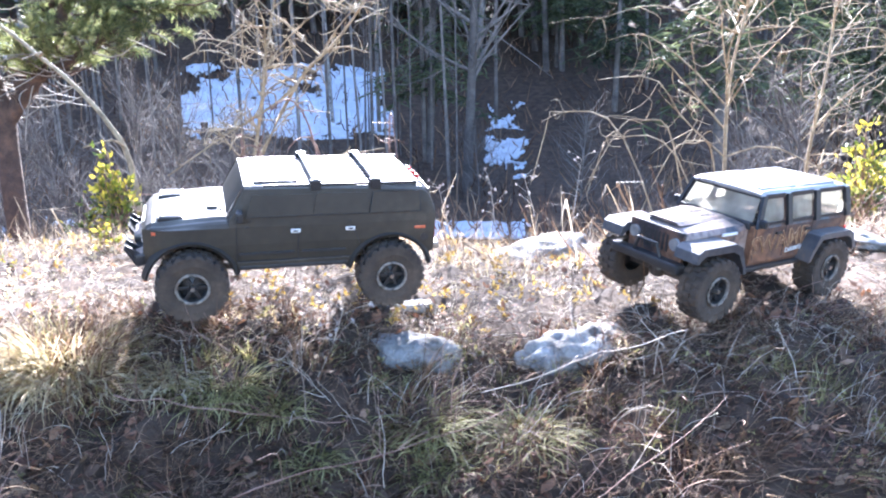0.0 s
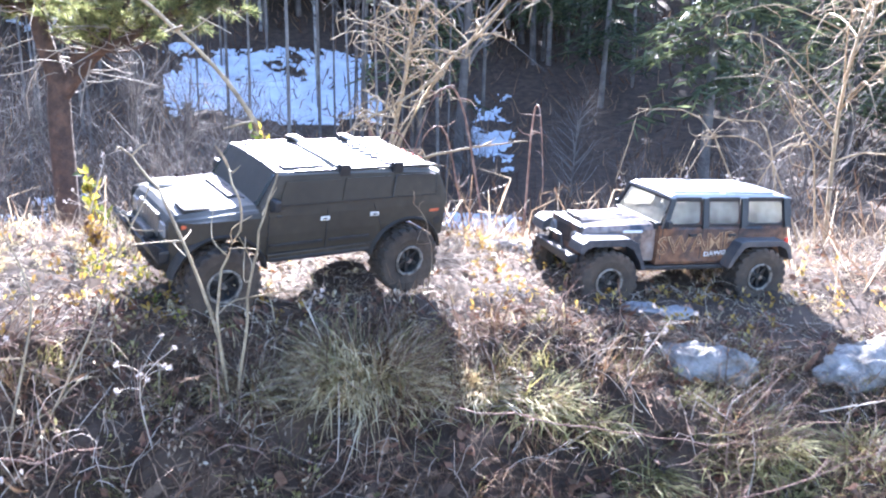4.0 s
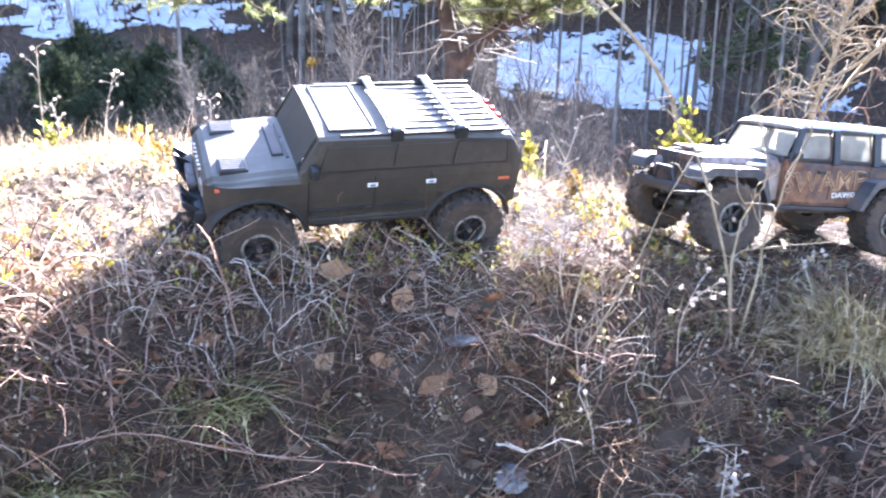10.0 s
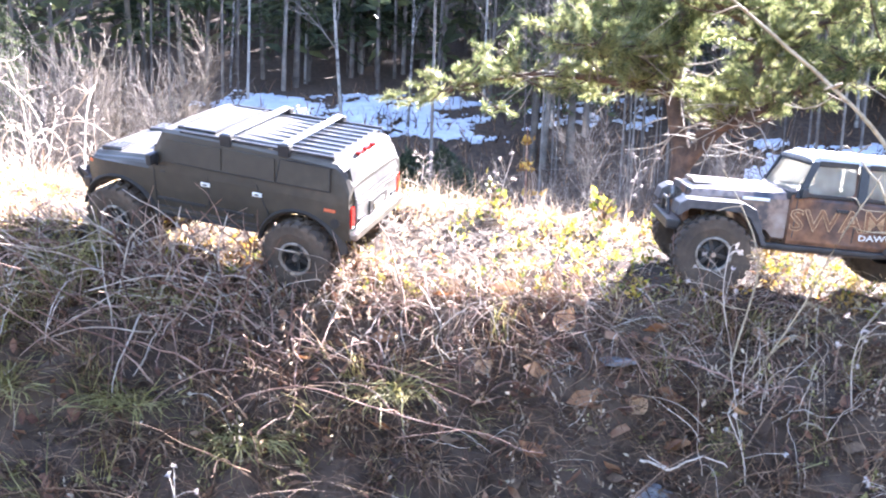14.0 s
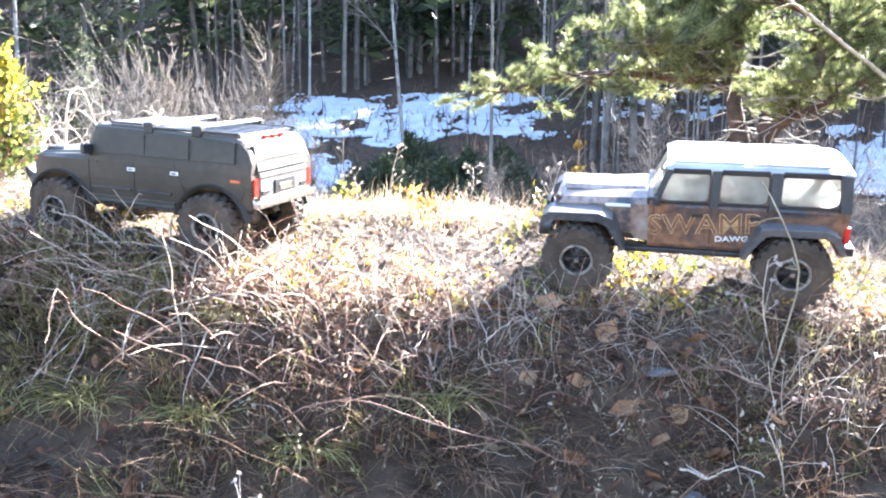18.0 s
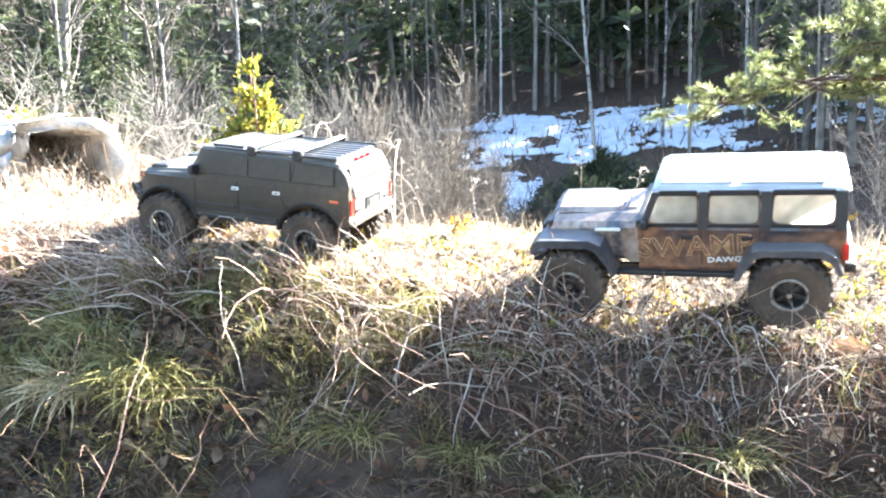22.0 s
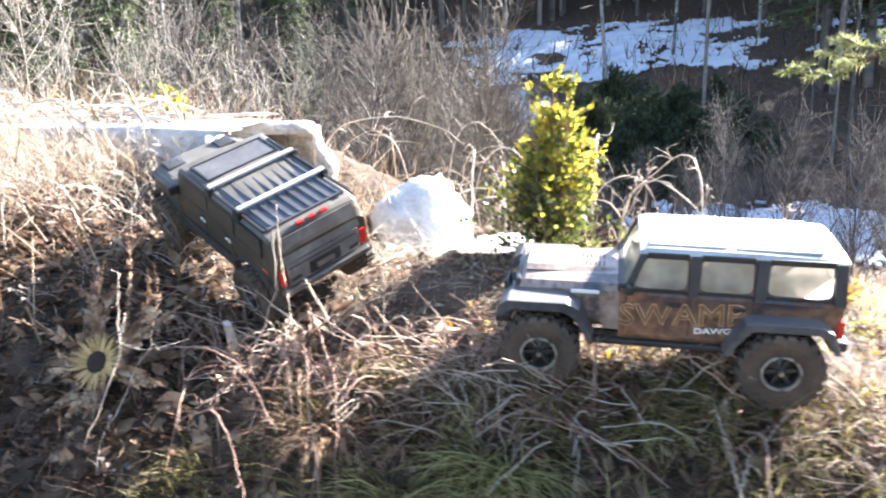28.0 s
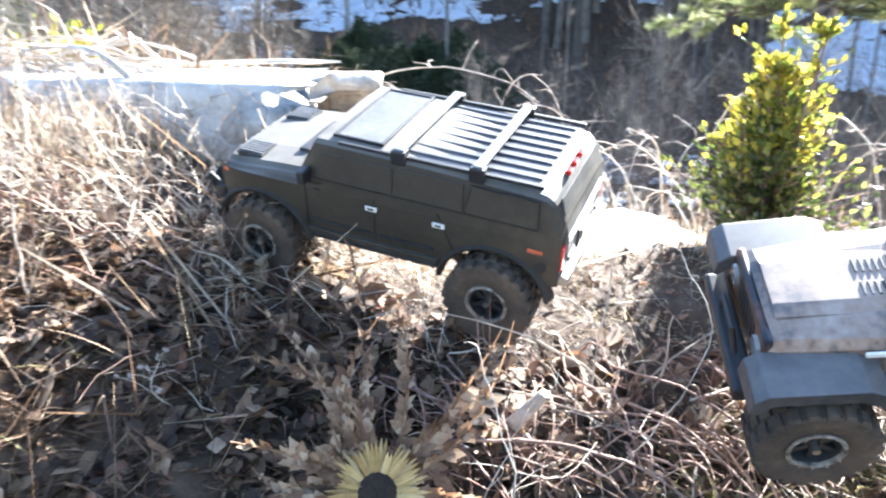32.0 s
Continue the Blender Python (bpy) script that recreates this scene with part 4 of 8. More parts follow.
def big_truck():
    """The wide dark estate-bodied truck with a roof rack."""
    t = thing("model_truck", "dusty dark olive model off-road truck with a roof rack", "model truck")
    xs = sorted(set([round(v, 4) for v in np.arange(-0.232, 0.2241, 0.0075)] + [0.224, -0.232, 0.101, 0.074, -0.212]))
    secs = []
    for x in xs:
        lim = 1.0 if x < 0.18 else 1.0 - 0.16 * ((x - 0.18) / 0.044) ** 2
        if x < -0.215:
            lim *= 1 - 0.05 * ((-0.215 - x) / 0.017)
        w = 0.0985 * lim
        zb = arch_z(x, 0.079 if -0.1 < x < 0.1 else 0.088, 0.066)
        if x >= 0.101:       # bonnet
            zt = 0.158 - 0.010 * ((x - 0.101) / 0.123) ** 1.5
            if x > 0.214:
                zt -= (x - 0.214) * 1.1
            wt, wm, zm = 0.085 * lim, 0.094 * lim, zt - 0.006
        elif x >= 0.074:     # windscreen
            f = (0.101 - x) / 0.027
            zt = 0.158 + f * 0.048
            wt, wm, zm = 0.091 - 0.001 * f, 0.0970, 0.152 + f * 0.004
        else:
            zt = 0.206 - 0.010 * ((0.074 - x) / 0.30) ** 2
            if x < -0.206:
                zt -= (-0.206 - x) ** 2 * 45
            wt, wm, zm = 0.0900 * lim, 0.0975 * lim, 0.156
        zm = max(zm, zb + 0.004)
        side = [(w * 0.965, zb), (w, max(0.118, zb + 0.001)), (w, max(0.146, zb + 0.002)), (wm, zm), ((wm + wt) / 2 + 0.001, (zm + zt) / 2), (wt, zt - 0.002), (wt - 0.006, zt + 0.002), (wt * 0.45, zt + 0.0045)]
        ring = [(x, y, z) for y, z in side] + [(x, -y, z) for y, z in side[::-1]]
        secs.append(ring)
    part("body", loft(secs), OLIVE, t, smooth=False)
    undercarriage(t)
    wheels = add_wheels(t, 0.0945)
    for s in (1, -1):
        # side glass, of the same dusty dark tone, and the seams of the doors
        for x0, x1 in ((0.058, -0.030), (-0.040, -0.118), (-0.130, -0.205)):
            lean = 0.006 if x0 > 0.05 else 0.0
            pts = [(x0 + lean + 0.010, s * 0.0977, 0.162), (x1, s * 0.0977, 0.162), (x1 + 0.002, s * 0.0929, 0.195), (x0 + 0.004, s * 0.0929, 0.196)]
            part("side_window", quad_plate(pts if s > 0 else pts[::-1], -0.0012), OLIVE, t, "dusty dark window panel")
            rim = bmesh.new()
            sides = list(zip(pts, pts[1:] + pts[:1]))
            for (ax, ay, az), (bx, by, bz) in (sides if x0 < -0.1 else sides[:1]):
                a, b = Vector((ax, ay + s * 0.0012, az)), Vector((bx, by + s * 0.0012, bz))
                m = Matrix.Translation((a + b) / 2) @ (b - a).to_track_quat("X", "Z").to_matrix().to_4x4()
                box(rim, -(b - a).length / 2, (b - a).length / 2, -0.0006, 0.0006, -0.0008, 0.0008, m=m)
            part("window_seal", rim, TRIM, t)
        for x0, x1 in ((0.085, 0.000), (-0.012, -0.082)):
            part("door_moulding", boxed(x1, x0, s * 0.0985 - 0.001, s * 0.0985 + 0.0022, 0.100, 0.1045, 0.0008), TRIM, t, "black moulding along the door")
        seam = bmesh.new()
        for x in (0.088, -0.006):
            box(seam, x - 0.0007, x + 0.0007, s * 0.0987 - 0.0006, s * 0.0987 + 0.0006, 0.090, 0.150)
        box(seam, -0.0007, 0.0007, s * 0.0987 - 0.0006, s * 0.0987 + 0.0006, -0.034, 0.034, m=Matrix.Translation((-0.101, 0, 0.122)) @ Matrix.Rotation(0.42, 4, "Y"))
        box(seam, -0.090, 0.088, s * 0.0987 - 0.0006, s * 0.0987 + 0.0006, 0.0893, 0.0907)
        box(seam, 0.064, 0.090, s * 0.0982 - 0.0006, s * 0.0982 + 0.0006, 0.1535, 0.1547)
        part("door_seam", seam, TRIM, t)
        for x in (-0.002, -0.089):
            h = part("door_handle", boxed(x - 0.0075, x + 0.0075, s * 0.0988 - 0.001, s * 0.0988 + 0.0016, 0.1345, 0.1405, 0.0006), LABEL, t, "white handle sticker with a dark mark")
            part("handle_mark", boxed(x - 0.004, x + 0.004, s * 0.1003, s * 0.1003 + s * 0.0006, 0.1363, 0.1387), INK, h)
        cap = bmesh.new()
        bmesh.ops.create_cone(cap, cap_ends=True, segments=18, radius1=0.0072, radius2=0.0066, depth=0.003, matrix=Matrix.Translation((-0.213, s * 0.0975, 0.116)) @ Matrix.Rotation(math.pi / 2, 4, "X"))
        part("filler_cap", cap, TRIM, t, "round dark filler cap")
        part("mirror_slot", boxed(0.068, 0.076, s * 0.0987 - 0.0008, s * 0.0987 + 0.0010, 0.1445, 0.1475, 0.0004), TRIM, t)
        part("rocker_panel", prism([(s * 0.090, 0.074), (s * 0.0985, 0.078), (s * 0.0995, 0.0885), (s * 0.094, 0.0905)], "x", -0.088, 0.088, 0.001), OLIVE, t)
        for k in range(2):
            part("bumper_plate", prism([(0.222, 0.088), (0.234, 0.088), (0.252, 0.116), (0.248, 0.119), (0.226, 0.104)], "y", s * (0.052 + 0.026 * k) - 0.0016, s * (0.052 + 0.026 * k) + 0.0016, 0.0006), TRIM, t, "black upturned bumper plate")
        part("bumper_skid", prism([(0.230, 0.086), (0.250, 0.116), (0.252, 0.114), (0.235, 0.084)], "y", min(s * 0.020, s * 0.082), max(s * 0.020, s * 0.082), 0.0005), TRIM, t)
        part("side_step", boxed(-0.085, 0.085, s * 0.094 - 0.006, s * 0.094 + 0.006, 0.076, 0.083, 0.002), TRIM, t)
        for cx in (0.1565, -0.1565):
            part("wheel_arch", arch_band(cx, TYRE_R, 0.0655, 0.0735, s * 0.088, s * 0.0995, 12, 168), ARCH, t)
        part("tail_light", boxed(-0.2345, -0.229, s * 0.083 - 0.006, s * 0.083 + 0.006, 0.108, 0.139, 0.0015), REDLENS, t, "red tail light")
        part("side_marker", boxed(-0.214, -0.196, s * 0.0980 - 0.001, s * 0.0980 + 0.0016, 0.132, 0.1365, 0.0006), AMBER, t, "small red side marker")
        part("side_marker", boxed(0.196, 0.211, s * 0.0915 - 0.001, s * 0.0915 + 0.002, 0.138, 0.143, 0.0006), AMBER, t, "amber front marker")
        part("headlight", boxed(0.219, 0.2265, s * 0.058 - 0.012, s * 0.058 + 0.012, 0.118, 0.138, 0.003), CLEARLENS, t, "round clear headlight")
        part("mirror", boxed(0.078, 0.088, s * 0.106 - 0.010, s * 0.106 + 0.010, 0.158, 0.175, 0.003), TRIM, t)
        part("mirror_stalk", boxed(0.080, 0.086, s * 0.096 - 0.006, s * 0.096 + 0.006, 0.154, 0.159, 0.001), TRIM, t)
        # rack rail
        rail = bmesh.new()
        box(rail, -0.205, 0.045, s * 0.084 - 0.0028, s * 0.084 + 0.0028, 0.2055, 0.2095, 0.001)
        part("roof_rail", rail, TRIM, t)
        for x in (-0.035, -0.130):
            ft = boxed(x - 0.009, x + 0.009, s * 0.0865 - 0.006, s * 0.0865 + 0.006, 0.199, 0.2165, 0.002)
            part("rack_foot", ft, TRIM, t)
    for x in (-0.035, -0.130):
        part("rack_crossbar", boxed(x - 0.0055, x + 0.0055, -0.088, 0.088, 0.2135, 0.2185, 0.0018), DUSTYTOP, t, "pale dusty crossbar")
    for i in range(8):
        y = -0.0665 + 0.019 * i
        part("roof_rib", boxed(-0.198, -0.022, y - 0.0026, y + 0.0026, 0.205 - 0.001, 0.2108 - 0.002, 0.001), ROOFBLACK, t, "black ribbed roof panel")
    part("roof_panel", boxed(-0.202, -0.018, -0.077, 0.077, 0.200, 0.2068, 0.001), ROOFBLACK, t, "glossy black roof panel")
    hatch = bmesh.new()
    for a in ((-0.008, 0.058, -0.074, -0.070), (-0.008, 0.058, 0.070, 0.074), (-0.008, -0.004, -0.070, 0.070), (0.054, 0.058, -0.070, 0.070)):
        box(hatch, *a, 0.205, 0.2122, 0.0008)
    part("sunroof_frame", hatch, TRIM, t)
    part("sunroof", boxed(-0.004, 0.054, -0.070, 0.070, 0.203, 0.2108, 0.0015), DUSTGLARE, t, "glossy sunroof")
    ws = [(0.1010, 0.087, 0.1605), (0.0762, 0.085, 0.2045), (0.0762, -0.085, 0.2045), (0.1010, -0.087, 0.1605)]
    part("windscreen", quad_plate(ws[::-1], -0.0016), DARKGLASS, t, "dark glossy windscreen")
    rw = [(-0.2335, 0.078, 0.150), (-0.2335, -0.078, 0.150), (-0.222, -0.074, 0.193), (-0.222, 0.074, 0.193)]
    # rear window and tailgate take the glare-paled tone
    part("rear_window", quad_plate(rw, -0.0022), DUSTGLARE, t, "dusty rear window paled for sun glare")
    part("tailgate", boxed(-0.2355, -0.230, -0.074, 0.074, 0.104, 0.147, 0.002), DUSTGLARE, t, "dusty tailgate paled for sun glare")
    part("plate_panel", boxed(-0.2375, -0.234, -0.032, 0.032, 0.108, 0.132, 0.0012), TRIM, t)
    for y in (-0.060, 0.060):
        part("tailgate_hinge", boxed(-0.2375, -0.2345, y - 0.010, y + 0.010, 0.112, 0.118, 0.001), TRIM, t)
    part("tailgate_seam", boxed(-0.2362, -0.2350, -0.072, 0.072, 0.1375, 0.1395, 0.0003), TRIM, t)
    part("plate_bar", boxed(-0.2385, -0.2372, -0.018, 0.018, 0.113, 0.124, 0.0004), SILVER, t)
    for y in (-0.024, 0, 0.024):
        part("roof_lamp", boxed(-0.219, -0.212, y - 0.006, y + 0.006, 0.198, 0.203, 0.001), REDLENS, t, "small red roof lamp")
    part("rear_bumper", boxed(-0.243, -0.230, -0.090, 0.090, 0.090, 0.102, 0.003), SILVER, t, "grey rear bumper")
    part("front_bumper", boxed(0.222, 0.238, -0.085, 0.085, 0.086, 0.106, 0.004), TRIM, t)
    part("winch", boxed(0.226, 0.240, -0.030, 0.030, 0.104, 0.118, 0.004), STEEL, t)
    for i in range(7):
        y = -0.036 + 0.012 * i
        part("grille_bar", boxed(0.2205, 0.2262, y - 0.0035, y + 0.0035, 0.110, 0.144, 0.001), SILVER, t, "grille bar")
    for s in (1, -1):
        part("vent_frame", boxed(0.164, 0.202, s * 0.056 - 0.019, s * 0.056 + 0.019, 0.146, 0.1592, 0.0015), TRIM, t, "black louvred bonnet vent")
        for i in range(6):
            y = s * 0.056 - 0.0135 + 0.0054 * i
            part("louvre", boxed(0.167, 0.199, y - 0.0016, y + 0.0016, 0.150, 0.1607, 0.0006), DUSTGLARE, t)
        part("wiper", boxed(0.106, 0.110, s * 0.03 - 0.022, s * 0.03 + 0.022, 0.1605, 0.1635), TRIM, t)
    part("bonnet_scoop", boxed(0.112, 0.128, -0.045, 0.045, 0.157, 0.165, 0.002), TRIM, t)
    return t, wheels


def lettering(text, size, mat, m, parent, label, name, depth=0.0005, spread=0.0):
    cu = bpy.data.curves.new(name, "FONT")
    cu.body, cu.size, cu.extrude, cu.align_x, cu.resolution_u = text, size, depth, "LEFT", 2
    cu.offset = spread
    tmp = bpy.data.objects.new("tmp", cu)
    me = bpy.data.meshes.new_from_object(tmp)
    bpy.data.objects.remove(tmp)
    me.materials.clear()
    ob = part(name, me, mat, parent, label)
    ob.matrix_basis = m
    return ob


FRONT_FENDER = [(0.060, 0.108), (0.056, 0.124), (0.045, 0.1315), (-0.034, 0.1325), (-0.052, 0.124), (-0.066, 0.088), (-0.072, 0.074), (-0.064, 0.074), (-0.059, 0.088), (-0.045, 0.113), (-0.030, 0.1205), (0.040, 0.1205), (0.050, 0.113), (0.054, 0.106)]
REAR_FENDER = [(0.074, 0.074), (0.066, 0.094), (0.050, 0.121), (0.040, 0.1245), (-0.040, 0.1245), (-0.056, 0.116), (-0.067, 0.088), (-0.060, 0.086), (-0.050, 0.108), (-0.037, 0.1150), (0.036, 0.1150), (0.044, 0.112), (0.058, 0.091), (0.066, 0.074)]


def fender(cx, outline, y0, y1):
    return prism([(cx + a, b) for a, b in outline], "y", min(y0, y1), max(y0, y1), 0.0014)


def rounded_frame(pts, out):
    """A window frame: the outline of four corners with a round-cornered opening, a little proud."""
    a, b, c, d = (Vector(p) for p in pts)
    bm = bmesh.new()
    n = 40

    def spot(u, v, y):
        p = (a * (1 - u) + b * u) * (1 - v) + (d * (1 - u) + c * u) * v
        return bm.verts.new((p.x, p.y + y, p.z))
    rings = []
    for y in (0.0, out):
        inner, outer = [], []
        for k in range(n):
            th = 2 * math.pi * k / n
            cx, sx = math.cos(th), math.sin(th)
            q = 1 / max(abs(cx), abs(sx))
            e = (abs(cx) ** 7 + abs(sx) ** 7) ** (-1 / 7)
            outer.append(spot(0.5 + 0.5 * cx * q, 0.5 + 0.5 * sx * q, y))
            inner.append(spot(0.5 + 0.472 * cx * e, 0.5 + 0.445 * sx * e, y))
        rings.append((outer, inner))
    (o0, i0), (o1, i1) = rings
    for k in range(n):
        j = (k + 1) % n
        bm.faces.new((o1[k], o1[j], i1[j], i1[k]))
        bm.faces.new((o0[k], i0[k], i0[j], o0[j]))
        bm.faces.new((i0[k], i1[k], i1[j], i0[j]))
        bm.faces.new((o0[k], o0[j], o1[j], o1[k]))
    return bm


def jeep():
    """The narrower four-door truck with open windows, a hard top and wide fenders."""
    t = thing("model_truck", "black mud-splashed four-door model truck with orange lettering on doors", "model truck")
    undercarriage(t)
    wheels = add_wheels(t, 0.0935)
    # tub
    xs = [round(v, 4) for v in np.arange(-0.226, 0.0521, 0.0075)] + [0.052]
    secs = []
    for x in xs:
        zb = arch_z(x, 0.076, 0.066)
        zt = 0.1475
        zb = min(zb, 0.128)
        w = 0.0855 if x > -0.218 else 0.083
        side = [(w * 0.97, zb), (w, zb + 0.006), (w, zt - 0.006), (w - 0.003, zt)]
        secs.append([(x, y, z) for y, z in side] + [(x, -y, z) for y, z in side[::-1]])
    part("tub", loft(secs), MUDDY, t)
    # nose: bonnet narrowing to the grille
    secs = []
    for x in np.linspace(0.050, 0.192, 16):
        f = (x - 0.05) / 0.142
        w = 0.074 - 0.012 * f
        zt = 0.151 - 0.006 * f - (0.004 * max(0, (f - 0.93) / 0.07))
        zb = arch_z(x, 0.088, 0.067) if x > 0.075 else 0.078
        zb = min(zb, 0.118)
        side = [(w * 0.9, zb), (w, zb + 0.004), (w, zt - 0.012), (w - 0.006, zt - 0.003), (w * 0.6, zt + 0.001)]
        secs.append([(x, y, z) for y, z in side] + [(x, -y, z) for y, z in side[::-1]])
    part("bonnet", loft(secs), DUSTYBONNET, t, "black bonnet with dried mud")
    part("bonnet_bulge", prism([(-0.038, 0.1490), (-0.026, 0.1538), (0.026, 0.1538), (0.038, 0.1490)], "x", 0.058, 0.184, 0.0012), DUSTYBONNET, t)
    for i in range(6):
        for s in (1, -1):
            part("bonnet_slot", boxed(0.074 + 0.006 * i, 0.0765 + 0.006 * i, s * 0.014 - 0.008, s * 0.014 + 0.008, 0.1525, 0.1546, 0.0004), TRIM, t)
    part("cowl", boxed(0.034, 0.056, -0.078, 0.078, 0.140, 0.153, 0.003), TRIM, t)
    part("grille", boxed(0.188, 0.197, -0.060, 0.060, 0.088, 0.144, 0.004), MUDDY, t)
    for i in range(7):
        y = -0.027 + 0.009 * i
        part("grille_slot", boxed(0.1962, 0.1978, y - 0.0025, y + 0.0025, 0.104, 0.134, 0.0005), TRIM, t)
    for s in (1, -1):
        bm = bmesh.new()
        bmesh.ops.create_cone(bm, cap_ends=True, segments=18, radius1=0.0115, radius2=0.0105, depth=0.006, matrix=Matrix.Translation((0.198, s * 0.045, 0.121)) @ Matrix.Rotation(math.pi / 2, 4, "Y"))
        part("headlight", bm, CLEARLENS, t, "round clear headlight")
        # fenders
        part("front_fender", fender(0.1565, FRONT_FENDER, s * 0.060, s * 0.109), FLARE, t, "wide black front fender")
        part("rear_fender", fender(-0.1565, REAR_FENDER, s * 0.080, s * 0.113), FLARE, t, "wide black rear fender")
        part("side_step", boxed(-0.088, 0.088, s * 0.085 - 0.006, s * 0.085 + 0.007, 0.068, 0.076, 0.002), TRIM, t)
        part("bonnet_vent", boxed(0.080, 0.118, s * 0.0735 - 0.0015, s * 0.0735 + 0.0015, 0.134, 0.1385, 0.0005), LABEL, t, "pale strip on the bonnet side")
        # windows: pillars with panes between them
        def side_y(z):
            return s * (0.0855 - (z - 0.1475) * 0.26)
        zb, zt = 0.1475, 0.196
        for x0b, x1b, x0t, x1t in ((0.050, 0.040, 0.030, 0.020), (-0.034, -0.046, -0.036, -0.048), (-0.116, -0.130, -0.118, -0.132), (-0.212, -0.226, -0.209, -0.224)):
            pts = [(x0b, side_y(zb), zb - 0.004), (x1b, side_y(zb), zb - 0.004), (x1t, side_y(zt), zt), (x0t, side_y(zt), zt)]
            part("pillar", quad_plate(pts if s > 0 else pts[::-1], -0.006), TRIM, t)
        for x0, x1, x0t in ((0.040, -0.034, 0.021), (-0.046, -0.116, -0.048), (-0.130, -0.212, -0.132)):
            pts = [(x0, side_y(0.149) - s * 0.002, 0.149), (x1, side_y(0.149) - s * 0.002, 0.149), (x1, side_y(zt) - s * 0.002, zt), (x0t, side_y(zt) - s * 0.002, zt)]
            g = part("side_window", quad_plate(pts if s > 0 else pts[::-1], -0.0008), GLASS, t, "clear dusty window pane")
            g.visible_shadow = False
            part("window_frame", rounded_frame(pts, s * 0.0024), MUDDY, t, "dark frame with rounded corners")
            part("door_rail", boxed(x1 + 0.001, x0 - 0.001, s * 0.084 - 0.002, s * 0.084 + 0.002, 0.1465, 0.1515, 0.0008), TRIM, t)
            part("roof_side", boxed(x1 + 0.001, x0t - 0.001, s * 0.0735 - 0.003, s * 0.0735 + 0.003, 0.191, 0.199, 0.001), TRIM, t)
        part("door_handle", boxed(-0.026, -0.010, s * 0.0862 - 0.001, s * 0.0862 + 0.003, 0.128, 0.133, 0.001), TRIM, t)
        part("door_handle", boxed(-0.108, -0.092, s * 0.0862 - 0.001, s * 0.0862 + 0.003, 0.128, 0.133, 0.001), TRIM, t)
        seam = bmesh.new()
        for x in (0.045, -0.038, -0.116):
            box(seam, x - 0.0007, x + 0.0007, s * 0.0857 - 0.0005, s * 0.0857 + 0.0005, 0.086, 0.146)
        part("door_seam", seam, TRIM, t)
        part("tail_light", boxed(-0.230, -0.222, s * 0.078 - 0.006, s * 0.078 + 0.008, 0.098, 0.122, 0.0015), REDLENS, t, "red tail light")
        part("mirror", boxed(0.036, 0.045, s * 0.093 - 0.008, s * 0.093 + 0.008, 0.146, 0.160, 0.003), TRIM, t)
        # lettering on the doors
        flip = 0 if s < 0 else math.pi
        for text, size, mat, x, z, lab in (("SWAMP", 0.055, ORANGE, 0.052, 0.097, "orange SWAMP lettering"), ("DAWG", 0.0150, LABEL, -0.046, 0.0905, "white DAWG lettering")):
            xx = x if s > 0 else x - (0.170 if text == "SWAMP" else 0.047)
            m = Matrix.Translation((xx, s * 0.0862, z)) @ Matrix.Rotation(flip, 4, "Z") @ Matrix.Rotation(math.pi / 2, 4, "X") @ Matrix.Rotation(radians(3.5), 4, "Z") @ Matrix.Diagonal((0.85 if text == "SWAMP" else 1.0, 0.80, 1, 1))
            word = lettering(text, size, mat, m, t, lab, "lettering", spread=0.0009 if mat is ORANGE else 0.0002)
            if mat is ORANGE:
                lettering(text, size, RUSTINK, Matrix.Translation((0, s * 0.0004, 0)) @ m, t, "rust-brown letter filling", "lettering", spread=-0.0002)
    # interior, hard top, screens
    part("interior", boxed(-0.215, 0.035, -0.074, 0.074, 0.118, 0.146, 0.003), TRIM, t)
    for x in (-0.02, -0.10):
        for y in (0.035, -0.035):
            bm = bmesh.new()
            box(bm, x - 0.022, x + 0.018, y - 0.020, y + 0.020, 0.144, 0.154, 0.003)
            box(bm, x - 0.028, x - 0.018, y - 0.019, y + 0.019, 0.150, 0.183, 0.003)
            part("seat", bm, TRIM, t)
    secs = []
    for x in np.linspace(-0.229, 0.030, 24):
        f = min((0.030 - x) / 0.012, (x + 0.229) / 0.012, 1.0)
        z1 = 0.1995 + 0.0055 * math.sqrt(max(f, 0.02)) - 0.004 * ((0.03 - x) / 0.259) ** 2
        w = 0.0745
        side = [(w, 0.1945), (w + 0.0005, 0.1975), (w - 0.005, z1 - 0.001), (w * 0.5, z1 + 0.0015)]
        secs.append([(x, y, z) for y, z in side] + [(x, -y, z) for y, z in side[::-1]])
    part("hard_top", loft(secs), DUSTYTOP, t, "ribbed dusty grey hard top")
    for i in range(9):
        y = -0.056 + 0.014 * i
        part("roof_rib", boxed(-0.198, -0.092, y - 0.0058, y + 0.0058, 0.2025, 0.2060, 0.001), DUSTYTOP, t)
        part("roof_rib", boxed(-0.080, 0.018, y - 0.0058, y + 0.0058, 0.2035, 0.2070, 0.001), DUSTYTOP, t)
    ws = [(0.048, 0.076, 0.152), (0.026, 0.069, 0.196), (0.026, -0.069, 0.196), (0.048, -0.076, 0.152)]
    g = part("windscreen", quad_plate(ws[::-1], -0.0008), GLASS, t, "clear dusty windscreen")
    g.visible_shadow = False
    part("screen_frame", boxed(0.018, 0.030, -0.072, 0.072, 0.191, 0.199, 0.001), TRIM, t)
    rw = [(-0.2265, 0.066, 0.152), (-0.2265, -0.066, 0.152), (-0.2235, -0.062, 0.192), (-0.2235, 0.062, 0.192)]
    g = part("rear_window", quad_plate(rw, -0.0008), GLASS, t)
    g.visible_shadow = False
